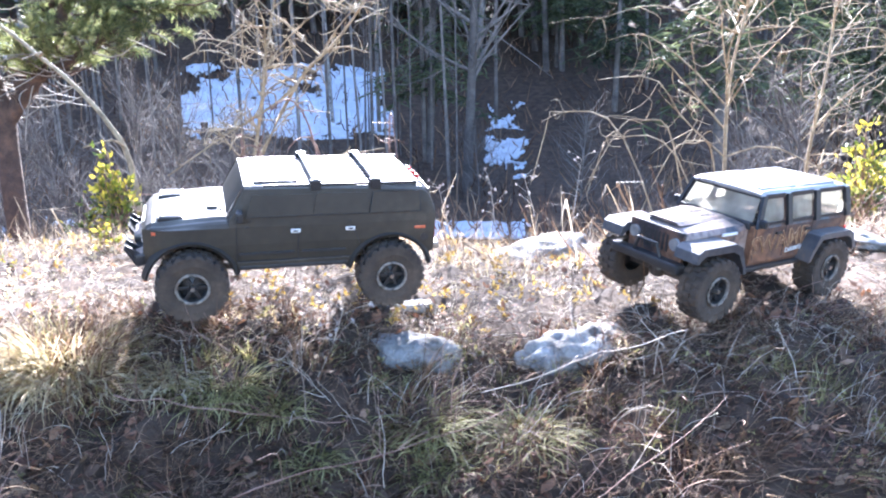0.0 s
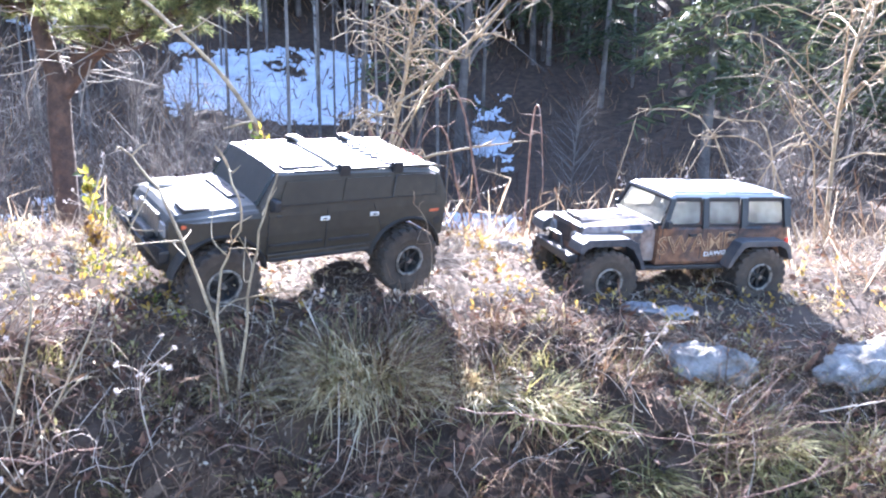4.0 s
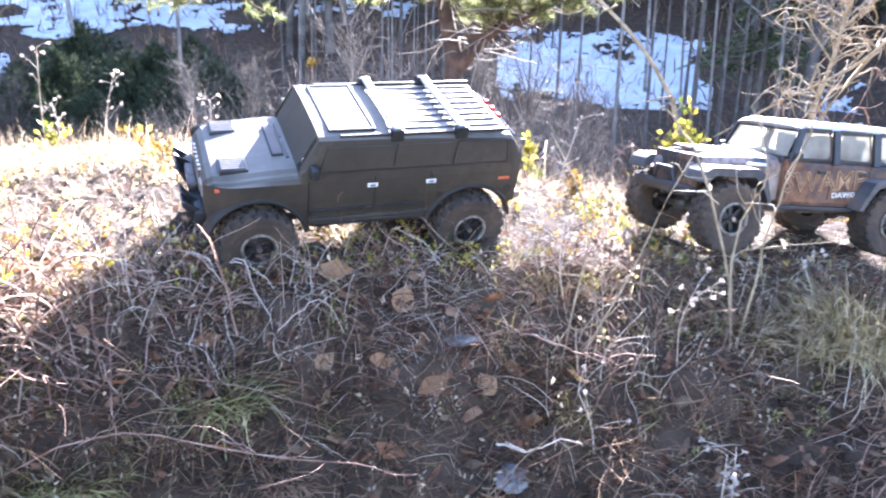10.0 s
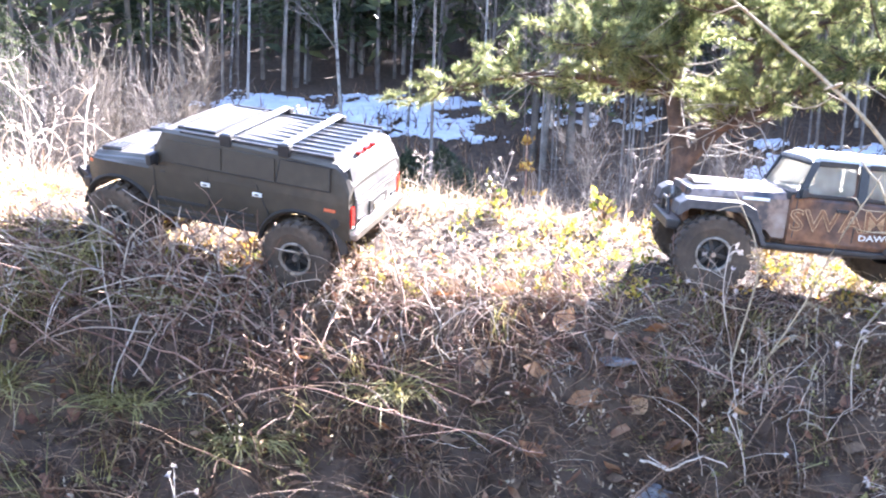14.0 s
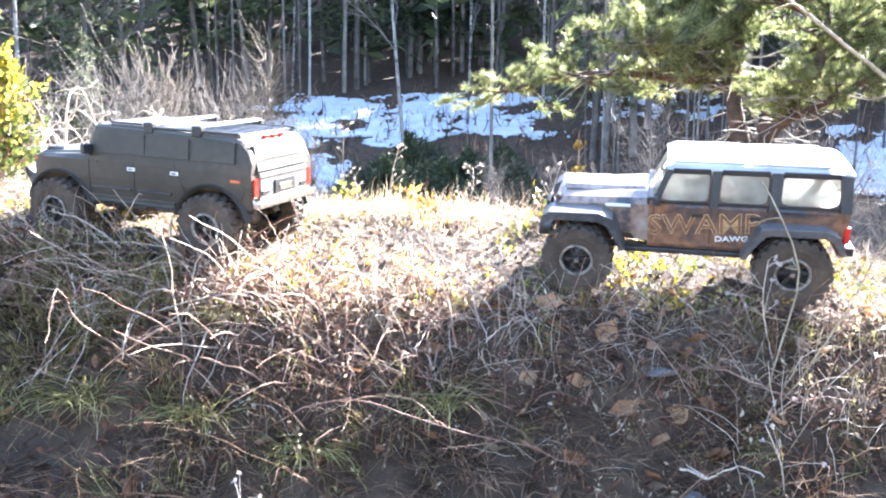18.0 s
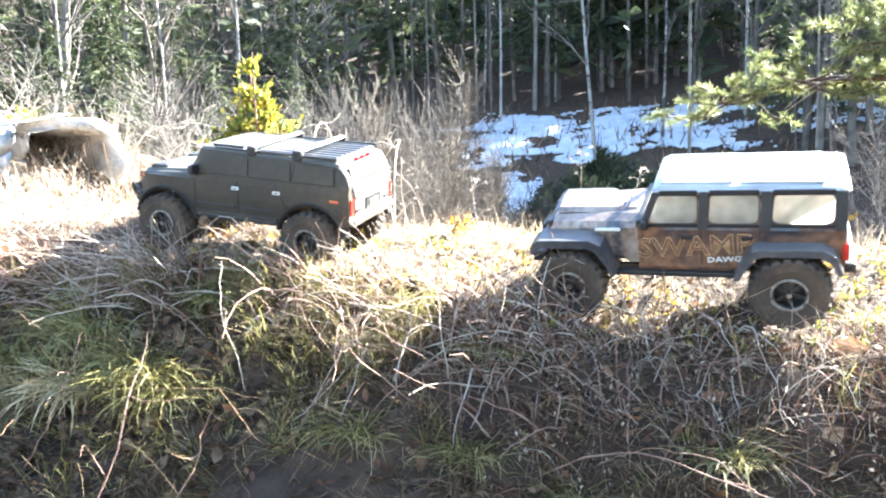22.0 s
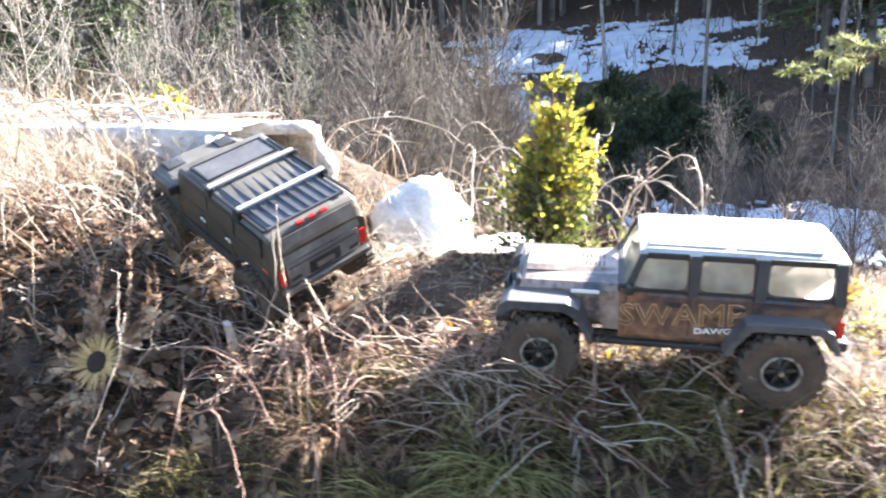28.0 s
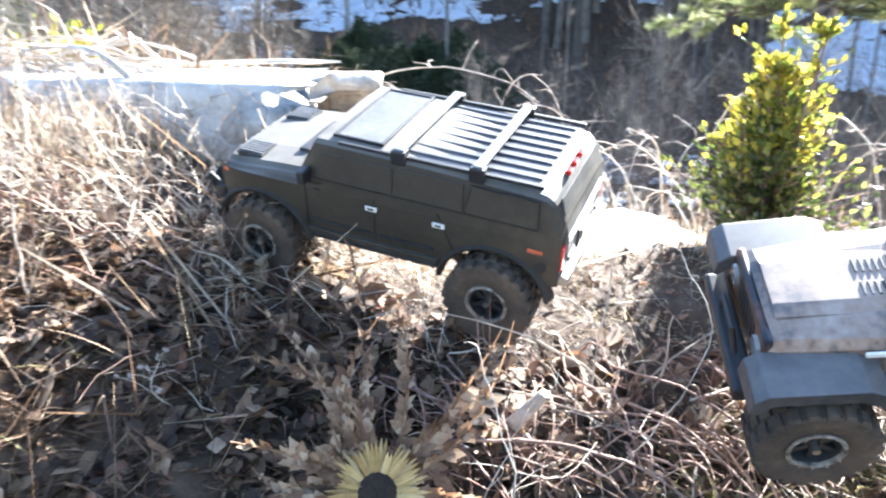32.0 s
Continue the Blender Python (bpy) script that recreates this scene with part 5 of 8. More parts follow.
    part("rear_bumper", boxed(-0.240, -0.226, -0.080, 0.080, 0.076, 0.090, 0.003), TRIM, t)
    part("front_bumper", boxed(0.200, 0.222, -0.075, 0.075, 0.080, 0.096, 0.004), TRIM, t)
    hoop = bmesh.new()
    for a, b in (((0.212, -0.03, 0.094), (0.214, -0.02, 0.118)), ((0.214, -0.02, 0.118), (0.214, 0.02, 0.118)), ((0.214, 0.02, 0.118), (0.212, 0.03, 0.094))):
        a, b = Vector(a), Vector(b)
        bmesh.ops.create_cone(hoop, cap_ends=True, segments=8, radius1=0.003, radius2=0.003, depth=(b - a).length + 0.004, matrix=Matrix.Translation((a + b) / 2) @ (b - a).to_track_quat("Z", "X").to_matrix().to_4x4())
    part("bull_bar", hoop, TRIM, t)
    return t, wheels


LEAD, LEAD_WHEELS = big_truck()
FOLLOW, FOLLOW_WHEELS = jeep()


# ---- plants, sticks and stones by the track ----
def curve_points(points, m):
    """m places along a smooth line through a few points."""
    p = np.array(points, float)
    k = len(p)
    t = np.linspace(0, k - 1, m)
    i = np.clip(t.astype(int), 0, k - 2)
    f = (t - i)[:, None]
    a, b, c, d = p[np.clip(i - 1, 0, k - 1)], p[i], p[i + 1], p[np.clip(i + 2, 0, k - 1)]
    return 0.5 * (2 * b + (c - a) * f + (2 * a - 5 * b + 4 * c - d) * f**2 + (3 * b - a - 3 * c + d) * f**3)


def stick(name, label, points, r0, r1, mat, m=14, wobble=0.004, side_shoots=0, seed=1, category="branch", group=""):
    """One stem with short side shoots, each a part."""
    r = np.random.default_rng(seed)
    base = Vector(points[0])
    t = thing(name, label, category, group, at=Matrix.Translation(base))
    p = curve_points(points, m) - np.array(base)
    p[1:] += np.cumsum(r.normal(0, wobble, (m - 1, 3)), 0) * 0.5
    part("stem", tubes("stem", p[None], np.linspace(r0, r1, m)[None], 6), mat, t, smooth=True)
    for k in range(side_shoots):
        i = r.integers(m // 4, m - 1)
        ln = min(0.12, r.uniform(0.2, 0.5) * np.linalg.norm(p[-1] - p[0]) * (1 - i / m))
        out = r.normal(0, 1, 3); out[2] = abs(out[2]) * 0.7
        out /= np.linalg.norm(out)
        q = [p[i], p[i] + out * ln * 0.5 + r.normal(0, 0.15 * ln, 3), p[i] + out * ln + r.normal(0, 0.2 * ln, 3) - [0, 0, 0.15 * ln]]
        part("side_shoot", tubes("side_shoot", curve_points(q, 7)[None], np.linspace(r0 * 0.5, r1 * 0.6, 7)[None], 5), mat, t, smooth=True)
    return t


def leaf_mesh(name, places, ways, size, mat, r, fold=0.3, narrow=0.30):
    """Many small pointed leaves, each folded along its rib."""
    k = len(places)
    ways = ways / (np.linalg.norm(ways, axis=1, keepdims=True) + 1e-9)
    side = np.cross(ways, r.normal(0, 1, (k, 3)))
    side /= np.linalg.norm(side, axis=1, keepdims=True) + 1e-9
    up = np.cross(side, ways)
    s = r.uniform(size[0], size[1], k)[:, None]
    c = np.asarray(places)
    v = np.stack([c, c + s * (0.45 * ways + narrow * side + fold * 0.5 * up), c + s * ways, c + s * (0.45 * ways - narrow * side + fold * 0.5 * up), c + s * 0.5 * ways], 1)
    b = np.arange(k)[:, None] * 5
    f = np.concatenate([b + [0, 1, 2, 4], b + [0, 4, 2, 3]])
    me = mesh_np(name, v.reshape(-1, 3), f)
    me.materials.append(mat)
    return me


def shrub(label, x, y, top_z, radius, leaves, size, mat, seed, stems=5, low=0.35):
    """A leafy shrub: stems, and leaves set along many short shoots."""
    r = np.random.default_rng(seed)
    base = place(x, y) - 0.01
    height = top_z - base
    t = thing("shrub", label, "shrub", at=Matrix.Translation((x, y, base)))
    shoots = []
    for k in range(stems):
        a = r.uniform(0, 6.28)
        q = r.uniform(0, 0.55)
        top = np.array([math.cos(a) * radius * q, math.sin(a) * radius * q, height * (1 - 0.95 * q) * r.uniform(0.85, 1.0) if k else height])
        p = curve_points([(0, 0, 0), top * [0.4, 0.4, 0.45] + r.normal(0, 0.01, 3), top], 9)
        part("stem", tubes("stem", p[None], np.linspace(0.005, 0.0012, 9)[None] * (height / 0.4), 5), TWIG, t, smooth=True)
        for j in range(22):
            f = r.uniform(low, 1.0)
            o = p[int(f * 8)]
            out = np.array([*r.normal(0, 1, 2), r.uniform(0.5, 1.4)])
            out /= np.linalg.norm(out)
            shoots.append((o, out * radius * (1.16 - 1.04 * f) * r.uniform(0.4, 1.2)))
    o, w = np.array([s[0] for s in shoots]), np.array([s[1] for s in shoots])
    pick = r.integers(0, len(shoots), leaves)
    f = r.uniform(0.15, 1.1, leaves)[:, None]
    pl = o[pick] + w[pick] * f + r.normal(0, 0.006, (leaves, 3))
    wy = w[pick] / np.linalg.norm(w[pick], axis=1, keepdims=True) + r.normal(0, 0.6, (leaves, 3)) + [0, 0, 0.5]
    part("spray", tubes("spray", np.stack([o, o + w * 0.55 + [0, 0, 0.004], o + w], 1), np.full((len(o), 3), 0.0009), 3), TWIG, t)
    shade = pl[:, 2] < height * r.normal(0.42, 0.13, leaves) if mat is YLEAF and height > 0.3 else pl[:, 2] < -1     # low leaves are greener, with shade put into their dark tone; young shoots yellow
    for pick, tone in ((~shade, mat), (shade, SHADEDGREENLEAF)):
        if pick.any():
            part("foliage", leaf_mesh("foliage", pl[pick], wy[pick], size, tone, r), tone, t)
    return t


shrub("bushy evergreen shrub with glossy yellow-green leaves on the crest", -2.505, 0.462, 0.71, 0.172, 4400, (0.010, 0.020), YLEAF, 41, 18, 0.10)
shrub("small yellow-green leafy shrub behind the track", -0.88, 2.08, 0.36, 0.17, 620, (0.013, 0.026), YLEAF, 42, 9)
shrub("yellow-green leafy shrub behind the track", 1.34, 2.45, 0.36, 0.22, 620, (0.014, 0.028), YLEAF, 43, 9)
shrub("slender shrub with bronze autumn leaves behind the crest", -1.97, 1.98, 0.47, 0.10, 420, (0.016, 0.028), BLEAF, 44, 4)
shrub("low sprig of yellow leaves behind the crest", -1.27, 1.98, 0.27, 0.06, 120, (0.018, 0.030), YLEAF, 45, 2)
shrub("low bronze-leaved shrub at the crest's far edge", -1.55, 1.75, 0.18, 0.16, 260, (0.014, 0.024), BLEAF, 46, 5)
shrub("low yellow shrub in dry grass far along the crest", -3.95, 0.1, 0.62, 0.16, 400, (0.014, 0.026), YLEAF, 47, 5)

for i, (x, y) in enumerate([(-1.05, 1.42), (-1.22, 1.30), (-1.48, 1.10), (-1.66, 0.98), (-1.85, 0.92), (-1.30, 1.22), (-2.05, 0.74), (-1.02, 1.30), (-0.72, 1.62), (-1.75, 1.02)]):
    if crest_frame(np.array([x]), np.array([y]))[0][0] > -0.19:
        continue
    shrub("low sprig of yellowing leaves in dry grass", x, y, place(x, y) + 0.05 + 0.012 * (i % 3), 0.045, 46, (0.010, 0.020), YLEAF if i % 3 else BLEAF, 480 + i, 3, 0.2)


def tuft(name, label, x, y, radius, height, n, mat, seed, spread=0.9):
    r = np.random.default_rng(seed)
    t = thing(name, label, "grass tuft", "grass tufts", at=Matrix.Translation((x, y, place(x, y) - 0.005)))
    n = int(n * 0.8)
    az, q = r.uniform(0, 6.283, n), np.sqrt(r.uniform(0, 1, n))
    b = np.stack([np.cos(az) * q * radius * 0.75 + r.normal(0, 0.012, n), np.sin(az) * q * radius * 0.75 + r.normal(0, 0.012, n), 0 * q], -1)
    az = az + r.normal(0, 0.7, n)
    out = np.stack([np.cos(az), np.sin(az)], -1)
    ln = height * r.uniform(0.3, 1.15, n)
    tt = np.linspace(0, 1, 6)
    ang = (0.1 + spread * q)[:, None] + tt[None] * r.uniform(0.6, 2.0, n)[:, None]
    st = ln[:, None] / 5
    hor, ver = np.cumsum(np.sin(ang) * st, 1) - np.sin(ang[:, :1]) * st, np.cumsum(np.cos(ang) * st, 1) - np.cos(ang[:, :1]) * st
    p = np.concatenate([b[:, None, :2] + out[:, None] * hor[..., None], ver[..., None]], -1)
    p[..., :2] += np.cumsum(r.normal(0, 0.0025, (n, 6, 2)), 1)
    side = np.stack([-out[:, 1], out[:, 0], r.normal(0, 0.4, n)], -1)
    side /= np.linalg.norm(side, axis=1, keepdims=True)
    half = r.uniform(0.0006, 0.0014, n)[:, None] * np.array([1, 1, 0.9, 0.75, 0.5, 0.15])[None]
    tagged(part("foliage", blades("foliage", p, half, side), mat, t), kind="stuff")
    return t


def mound_tuft(label, x, y, radius, height, n, seed):
    """A shaggy tussock: a lumpy earth hump under fine grass that spills from several crowns, with stray blades."""
    r = np.random.default_rng(seed)
    t = thing("grass_tuft", label, "grass tuft", "grass tufts", at=Matrix.Translation((x, y, place(x, y) - 0.014)))
    hump = bmesh.new()
    bmesh.ops.create_icosphere(hump, subdivisions=3, radius=1, matrix=Matrix.Diagonal((radius * 0.8, radius * 0.65, height * 0.72, 1)))
    for v in hump.verts:
        v.co *= 1 + 0.30 * noise.noise(v.co * 16)
    part("hump", hump, SOIL, t, "earth hump under the grass", smooth=True)
    m = 6
    for mat, k, wild in ((GOLD, n * 2 // 3, 0.10), (THATCH, n // 2, 0.16), (STRAW, n // 4, 0.35), (GREEN, n // 4, 0.2)):
        crowns = r.uniform(-0.75, 0.75, (16, 2)) * [radius, radius * 0.8]
        c = crowns[r.integers(0, 16, k)] + r.normal(0, radius * 0.13, (k, 2))
        q = np.clip(1 - (c[:, 0] / radius) ** 2 - (c[:, 1] / (radius * 0.85)) ** 2, 0.02, 1)
        z0 = height * 0.72 * np.sqrt(q) * (1 + 0.25 * np.sin(c[:, 0] * 90 + 1) * np.sin(c[:, 1] * 70))
        az = np.arctan2(c[:, 1] - 0.2 * radius, c[:, 0]) + r.normal(0, 0.75, k)
        ln = r.uniform(0.25, 0.85, k) * radius
        ang = np.clip(r.normal(0.75, 0.4, k) - wild, 0.0, 1.6)[:, None] + r.uniform(0.5, 1.7, k)[:, None] * np.linspace(0, 1, m)[None]
        a = az[:, None] + np.cumsum(r.normal(0, 0.10, (k, m)), 1)
        st = ln[:, None] / (m - 1)
        p = np.stack([c[:, :1] + np.cumsum(np.sin(ang) * np.cos(a) * st, 1), c[:, 1:] + np.cumsum(np.sin(ang) * np.sin(a) * st, 1), z0[:, None] - 0.004 + np.cumsum(np.cos(ang) * st, 1)], -1)
        side = np.stack([-np.sin(az), np.cos(az), r.normal(0, 0.5, k)], -1)
        side /= np.linalg.norm(side, axis=1, keepdims=True)
        half = r.uniform(0.0004, 0.0010, k)[:, None] * np.array([0.8, 1, 1, 0.8, 0.5, 0.15])[None]
        tagged(part("foliage", blades("foliage", p, half, side), mat, t), kind="stuff")


mound_tuft("shaggy tussock of fine golden grass on the bank", -0.575, 1.095, 0.10, 0.060, 2600, 58)
mound_tuft("low shaggy tussock of golden grass on the bank", -0.72, 1.05, 0.055, 0.032, 900, 59)
TUFTS = [(-0.20, 1.02, 0.06, 0.06, 420, GREEN), (-0.01, 0.99, 0.05, 0.055, 380, GREEN), (-0.26, 1.08, 0.06, 0.06, 420, GREEN), (-0.05, 1.02, 0.05, 0.055, 300, GREEN),
         (-1.53, 0.39, 0.05, 0.06, 420, GREEN), (-1.40, 0.46, 0.05, 0.06, 420, GREEN), (-1.67, 0.29, 0.05, 0.08, 420, GREEN), (-1.50, 0.37, 0.05, 0.07, 340, THATCH), (-2.0, 0.05, 0.06, 0.09, 500, GREEN),
         (-2.25, -0.16, 0.07, 0.13, 800, GREEN), (-1.97, 0.06, 0.07, 0.11, 700, GREEN), (-2.20, -0.10, 0.07, 0.13, 800, GREEN), (-2.04, -0.02, 0.07, 0.12, 700, GOLD), (-1.92, 0.09, 0.06, 0.10, 600, GREEN), (-2.12, 0.02, 0.07, 0.12, 700, GREEN), (-2.34, -0.12, 0.06, 0.11, 500, THATCH),
         (-1.76, 0.40, 0.05, 0.05, 380, GREEN), (-1.87, 0.33, 0.05, 0.05, 380, GREEN), (-2.02, 0.20, 0.05, 0.055, 420, GREEN), (-2.26, -0.06, 0.06, 0.08, 420, THATCH), (-1.62, 0.50, 0.05, 0.07, 380, GREEN), (-1.66, 0.14, 0.05, 0.08, 420, THATCH), (-1.30, 0.62, 0.05, 0.07, 320, GREEN),
         (-0.34, 1.10, 0.07, 0.08, 700, GREEN), (-0.02, 1.06, 0.06, 0.07, 520, GREEN), (-0.42, 1.12, 0.06, 0.07, 480, GOLD), (0.12, 1.04, 0.06, 0.07, 420, GREEN),
         (-1.15, 1.25, 0.05, 0.045, 300, GOLD), (-1.85, 0.80, 0.05, 0.045, 300, GOLD), (0.9, 1.15, 0.06, 0.07, 300, THATCH), (-1.3, 0.95, 0.04, 0.035, 260, GOLD), (0.35, 1.02, 0.06, 0.07, 320, THATCH), (-1.22, 0.60, 0.04, 0.05, 260, THATCH)]
for i, (x, y, rad, h, n, mat) in enumerate(TUFTS):
    word = {"golden_grass": "golden", "green_grass": "yellow-green", "thatch": "brown withered", "straw": "straw-coloured"}[mat.name]
    tuft("grass_tuft", f"{word} tuft of arching grass on the bank", x, y, rad, h, n, mat, 60 + i)


def flower_stem(x, y, height, lean, seed, heads=7, mat=PALE_STEM):
    """A dried weed with pale seed heads."""
    r = np.random.default_rng(seed)
    t = thing("dried_weed", "dead upright weed stem with pale fluffy seed heads", "weed", "dried weeds", at=Matrix.Translation((x, y, place(x, y) - 0.005)))
    top = np.array([lean[0], lean[1], height])
    p = curve_points([(0, 0, 0), top * 0.5 + r.normal(0, 0.008, 3), top], 10)
    part("stem", tubes("stem", p[None], np.linspace(0.0012, 0.0006, 10)[None], 5), mat, t, smooth=True)
    for k in range(heads):
        i = r.integers(4, 10)
        o = p[i]
        out = np.array([*r.normal(0, 1, 2), r.uniform(0.2, 1.2)]); out /= np.linalg.norm(out)
        e = o + out * r.uniform(0.012, 0.05)
        part("twiglet", tubes("twiglet", np.stack([o, (o + e) / 2 + [0, 0, 0.003], e])[None], np.full((1, 3), 0.0004), 4), mat, t)
        n = 12
        w = r.normal(0, 1, (n, 3)) + [0, 0, 0.5]
        tagged(part("seed_head", leaf_mesh("seed_head", np.repeat(e[None], n, 0), w, (0.0025, 0.006), SEED, r, 0.2, 0.3), SEED, t), kind="stuff")
    return t


WEEDS = [(-0.95, 0.93, 0.16), (-0.80, 0.92, 0.12), (-0.72, 0.80, 0.10), (-0.88, 0.78, 0.09), (-0.62, 1.12, 0.10), (-0.20, 1.12, 0.12), (0.22, 1.80, 0.20), (0.12, 1.76, 0.17), (0.30, 1.84, 0.23), (0.04, 1.82, 0.15),
         (-2.02, 1.06, 0.24), (-1.93, 1.12, 0.18), (-2.47, 0.70, 0.27), (-2.60, 0.78, 0.25), (-2.38, 0.82, 0.20), (-2.79, 0.99, 0.14), (-2.25, 0.95, 0.18), (-2.1, 1.2, 0.16), (-1.55, 1.25, 0.13), (-1.32, 1.38, 0.16), (-1.1, 1.5, 0.15), (-1.42, 0.9, 0.05),
         (-1.78, 1.2, 0.12), (-0.75, 0.72, 0.13), (-0.68, 0.62, 0.12), (-1.33, 0.33, 0.10), (-1.5, -0.02, 0.12), (-2.86, -0.42, 0.06), (-2.52, -0.42, 0.05)]
for i, (x, y, h) in enumerate(WEEDS):
    r = np.random.default_rng(300 + i)
    flower_stem(x, y, h, r.normal(0, 0.03, 2), 400 + i, 9 if h > 0.11 else 6)

# stems and sticks that stand out
g = place
stick("bare_sapling", "leafless pale sapling with several thin stems by the bank", [(-0.94, 0.86, g(-0.94, 0.86) - 0.01), (-0.945, 0.89, 0.10), (-0.93, 0.95, 0.25), (-0.99, 0.98, 0.38)], 0.0021, 0.0009, TANBARK, side_shoots=7, seed=5, category="sapling")
stick("bare_sapling", "leafless pale sapling leaning over the bank", [(-0.95, 0.85, g(-0.95, 0.85) - 0.01), (-0.91, 0.89, 0.12), (-0.85, 0.93, 0.26), (-0.80, 0.96, 0.37)], 0.0018, 0.0008, TANBARK, side_shoots=5, seed=6, category="sapling")
FORKS = [([(-0.735, 1.02, g(-0.735, 1.02) - 0.01), (-0.755, 1.03, 0.245), (-0.815, 1.04, 0.355), (-0.86, 1.05, 0.41)], 0.0028), ([(-0.73, 1.02, g(-0.73, 1.02) - 0.01), (-0.715, 1.03, 0.20), (-0.69, 1.04, 0.31), (-0.66, 1.05, 0.40)], 0.0024),
         ([(-0.74, 1.03, g(-0.74, 1.03) - 0.01), (-0.745, 1.04, 0.24), (-0.72, 1.05, 0.34), (-0.738, 1.05, 0.42)], 0.0022)]
for i, (pts, r0) in enumerate(FORKS):
    stick("bare_sapling", "thin leafless tan sapling stem rising from the bank", pts, r0, 0.0010, TANBARK, m=16, side_shoots=5, seed=520 + i, wobble=0.005, category="sapling", group="saplings")
STICKS = [
    ([(-1.14, 0.90, 0.16), (-1.13, 0.83, 0.10), (-1.12, 0.70, 0.02), (-1.08, 0.60, -0.06)], 0.0020, 0.0012, PALE_STEM),
    ([(-0.99, 0.73, 0.02), (-0.95, 0.72, 0.025), (-0.92, 0.71, 0.045), (-0.88, 0.73, 0.05)], 0.0035, 0.0015, PALE_STEM),
    ([(-1.25, 0.67, 0.10), (-1.24, 0.66, 0.16), (-1.20, 0.68, 0.20), (-1.18, 0.70, 0.16)], 0.0018, 0.0008, PALE_STEM),
    ([(-1.82, 0.20, 0.06), (-1.83, 0.17, 0.16), (-1.86, 0.16, 0.25), (-1.90, 0.17, 0.31)], 0.0020, 0.0009, PALE_STEM),
    ([(-2.10, 0.02, 0.10), (-2.13, 0.03, 0.22), (-2.15, 0.04, 0.30)], 0.0020, 0.0010, PALE_STEM),
    ([(-1.63, 0.36, 0.10), (-1.62, 0.28, 0.18), (-1.60, 0.24, 0.23), (-1.54, 0.20, 0.18)], 0.0024, 0.001, TWIG),
    ([(-1.70, 0.40, 0.10), (-1.66, 0.32, 0.22), (-1.65, 0.26, 0.20), (-1.64, 0.21, 0.10)], 0.0024, 0.001, TWIG),
    ([(-1.45, 0.42, 0.03), (-1.30, 0.45, 0.10), (-1.10, 0.50, 0.09), (-1.02, 0.53, 0.08)], 0.0022, 0.0009, TWIG),
    ([(-1.48, 0.58, 0.10), (-1.33, 0.57, 0.10), (-1.18, 0.60, 0.08)], 0.0020, 0.0009, TWIG),
    ([(-0.35, 0.70, -0.02), (-0.25, 0.78, 0.05), (-0.10, 0.85, 0.06), (0.10, 0.92, 0.10)], 0.0024, 0.001, TWIG),
    ([(-0.15, 0.62, -0.06), (0.0, 0.70, 0.03), (0.18, 0.80, 0.05), (0.36, 0.90, 0.12)], 0.0022, 0.001, TWIG),
    ([(-0.45, 0.98, 0.10), (-0.30, 0.94, 0.09), (-0.12, 0.90, 0.07)], 0.0020, 0.001, TWIG),
    ([(0.05, 1.05, 0.06), (0.20, 1.00, 0.14), (0.33, 0.98, 0.19)], 0.0018, 0.001, PALE_STEM),
    ([(-0.48, 1.30, 0.14), (-0.47, 1.28, 0.24), (-0.50, 1.26, 0.32)], 0.0022, 0.001, STRAW),
    ([(-2.48, -0.44, 0.20), (-2.47, -0.38, 0.33), (-2.50, -0.36, 0.40), (-2.53, -0.35, 0.44)], 0.0020, 0.0009, PALE_STEM),
    ([(-2.52, -0.40, 0.20), (-2.50, -0.34, 0.32), (-2.46, -0.32, 0.41)], 0.0016, 0.0008, PALE_STEM),
    ([(-2.50, -0.18, 0.22), (-2.44, -0.20, 0.30), (-2.40, -0.18, 0.42), (-2.43, -0.16, 0.47)], 0.0020, 0.0009, PALE_STEM),
    ([(-3.34, -0.30, 0.36), (-3.36, -0.29, 0.48), (-3.38, -0.27, 0.62)], 0.0060, 0.003, PALE_STEM),
    ([(-3.05, -0.46, 0.30), (-3.07, -0.45, 0.46), (-3.10, -0.43, 0.58)], 0.0035, 0.001, PALE_STEM),
    ([(-2.62, -0.28, 0.27), (-2.52, -0.25, 0.30), (-2.42, -0.22, 0.29), (-2.30, -0.22, 0.24)], 0.0042, 0.002, TWIG),
    ([(-2.50, -0.10, 0.28), (-2.38, -0.14, 0.28), (-2.25, -0.20, 0.20), (-2.15, -0.24, 0.10)], 0.0038, 0.0016, TWIG),
    ([(-2.55, -0.05, 0.30), (-2.42, -0.10, 0.31), (-2.28, -0.14, 0.25), (-2.18, -0.2, 0.14)], 0.0032, 0.0016, TWIG),
    ([(-2.45, -0.30, 0.22), (-2.35, -0.28, 0.26), (-2.22, -0.30, 0.20)], 0.0034, 0.0016, TWIG),
    ([(-1.95, -0.12, 0.0), (-1.92, -0.06, 0.12), (-1.95, -0.02, 0.22)], 0.0022, 0.001, TWIG),
    ([(-1.60, -0.16, -0.05), (-1.55, -0.08, 0.10), (-1.58, -0.02, 0.22), (-1.60, 0.0, 0.28)], 0.0026, 0.001, TWIG),
    ([(-1.50, -0.12, -0.05), (-1.46, -0.04, 0.08), (-1.40, 0.0, 0.2)], 0.0024, 0.001, TWIG),
    ([(-1.52, 0.78, 0.20), (-1.46, 0.73, 0.17), (-1.38, 0.66, 0.13)], 0.0055, 0.003, TWIG),
    ([(-1.05, 0.86, 0.10), (-0.98, 0.84, 0.12), (-0.88, 0.85, 0.10)], 0.0040, 0.002, TWIG),
]
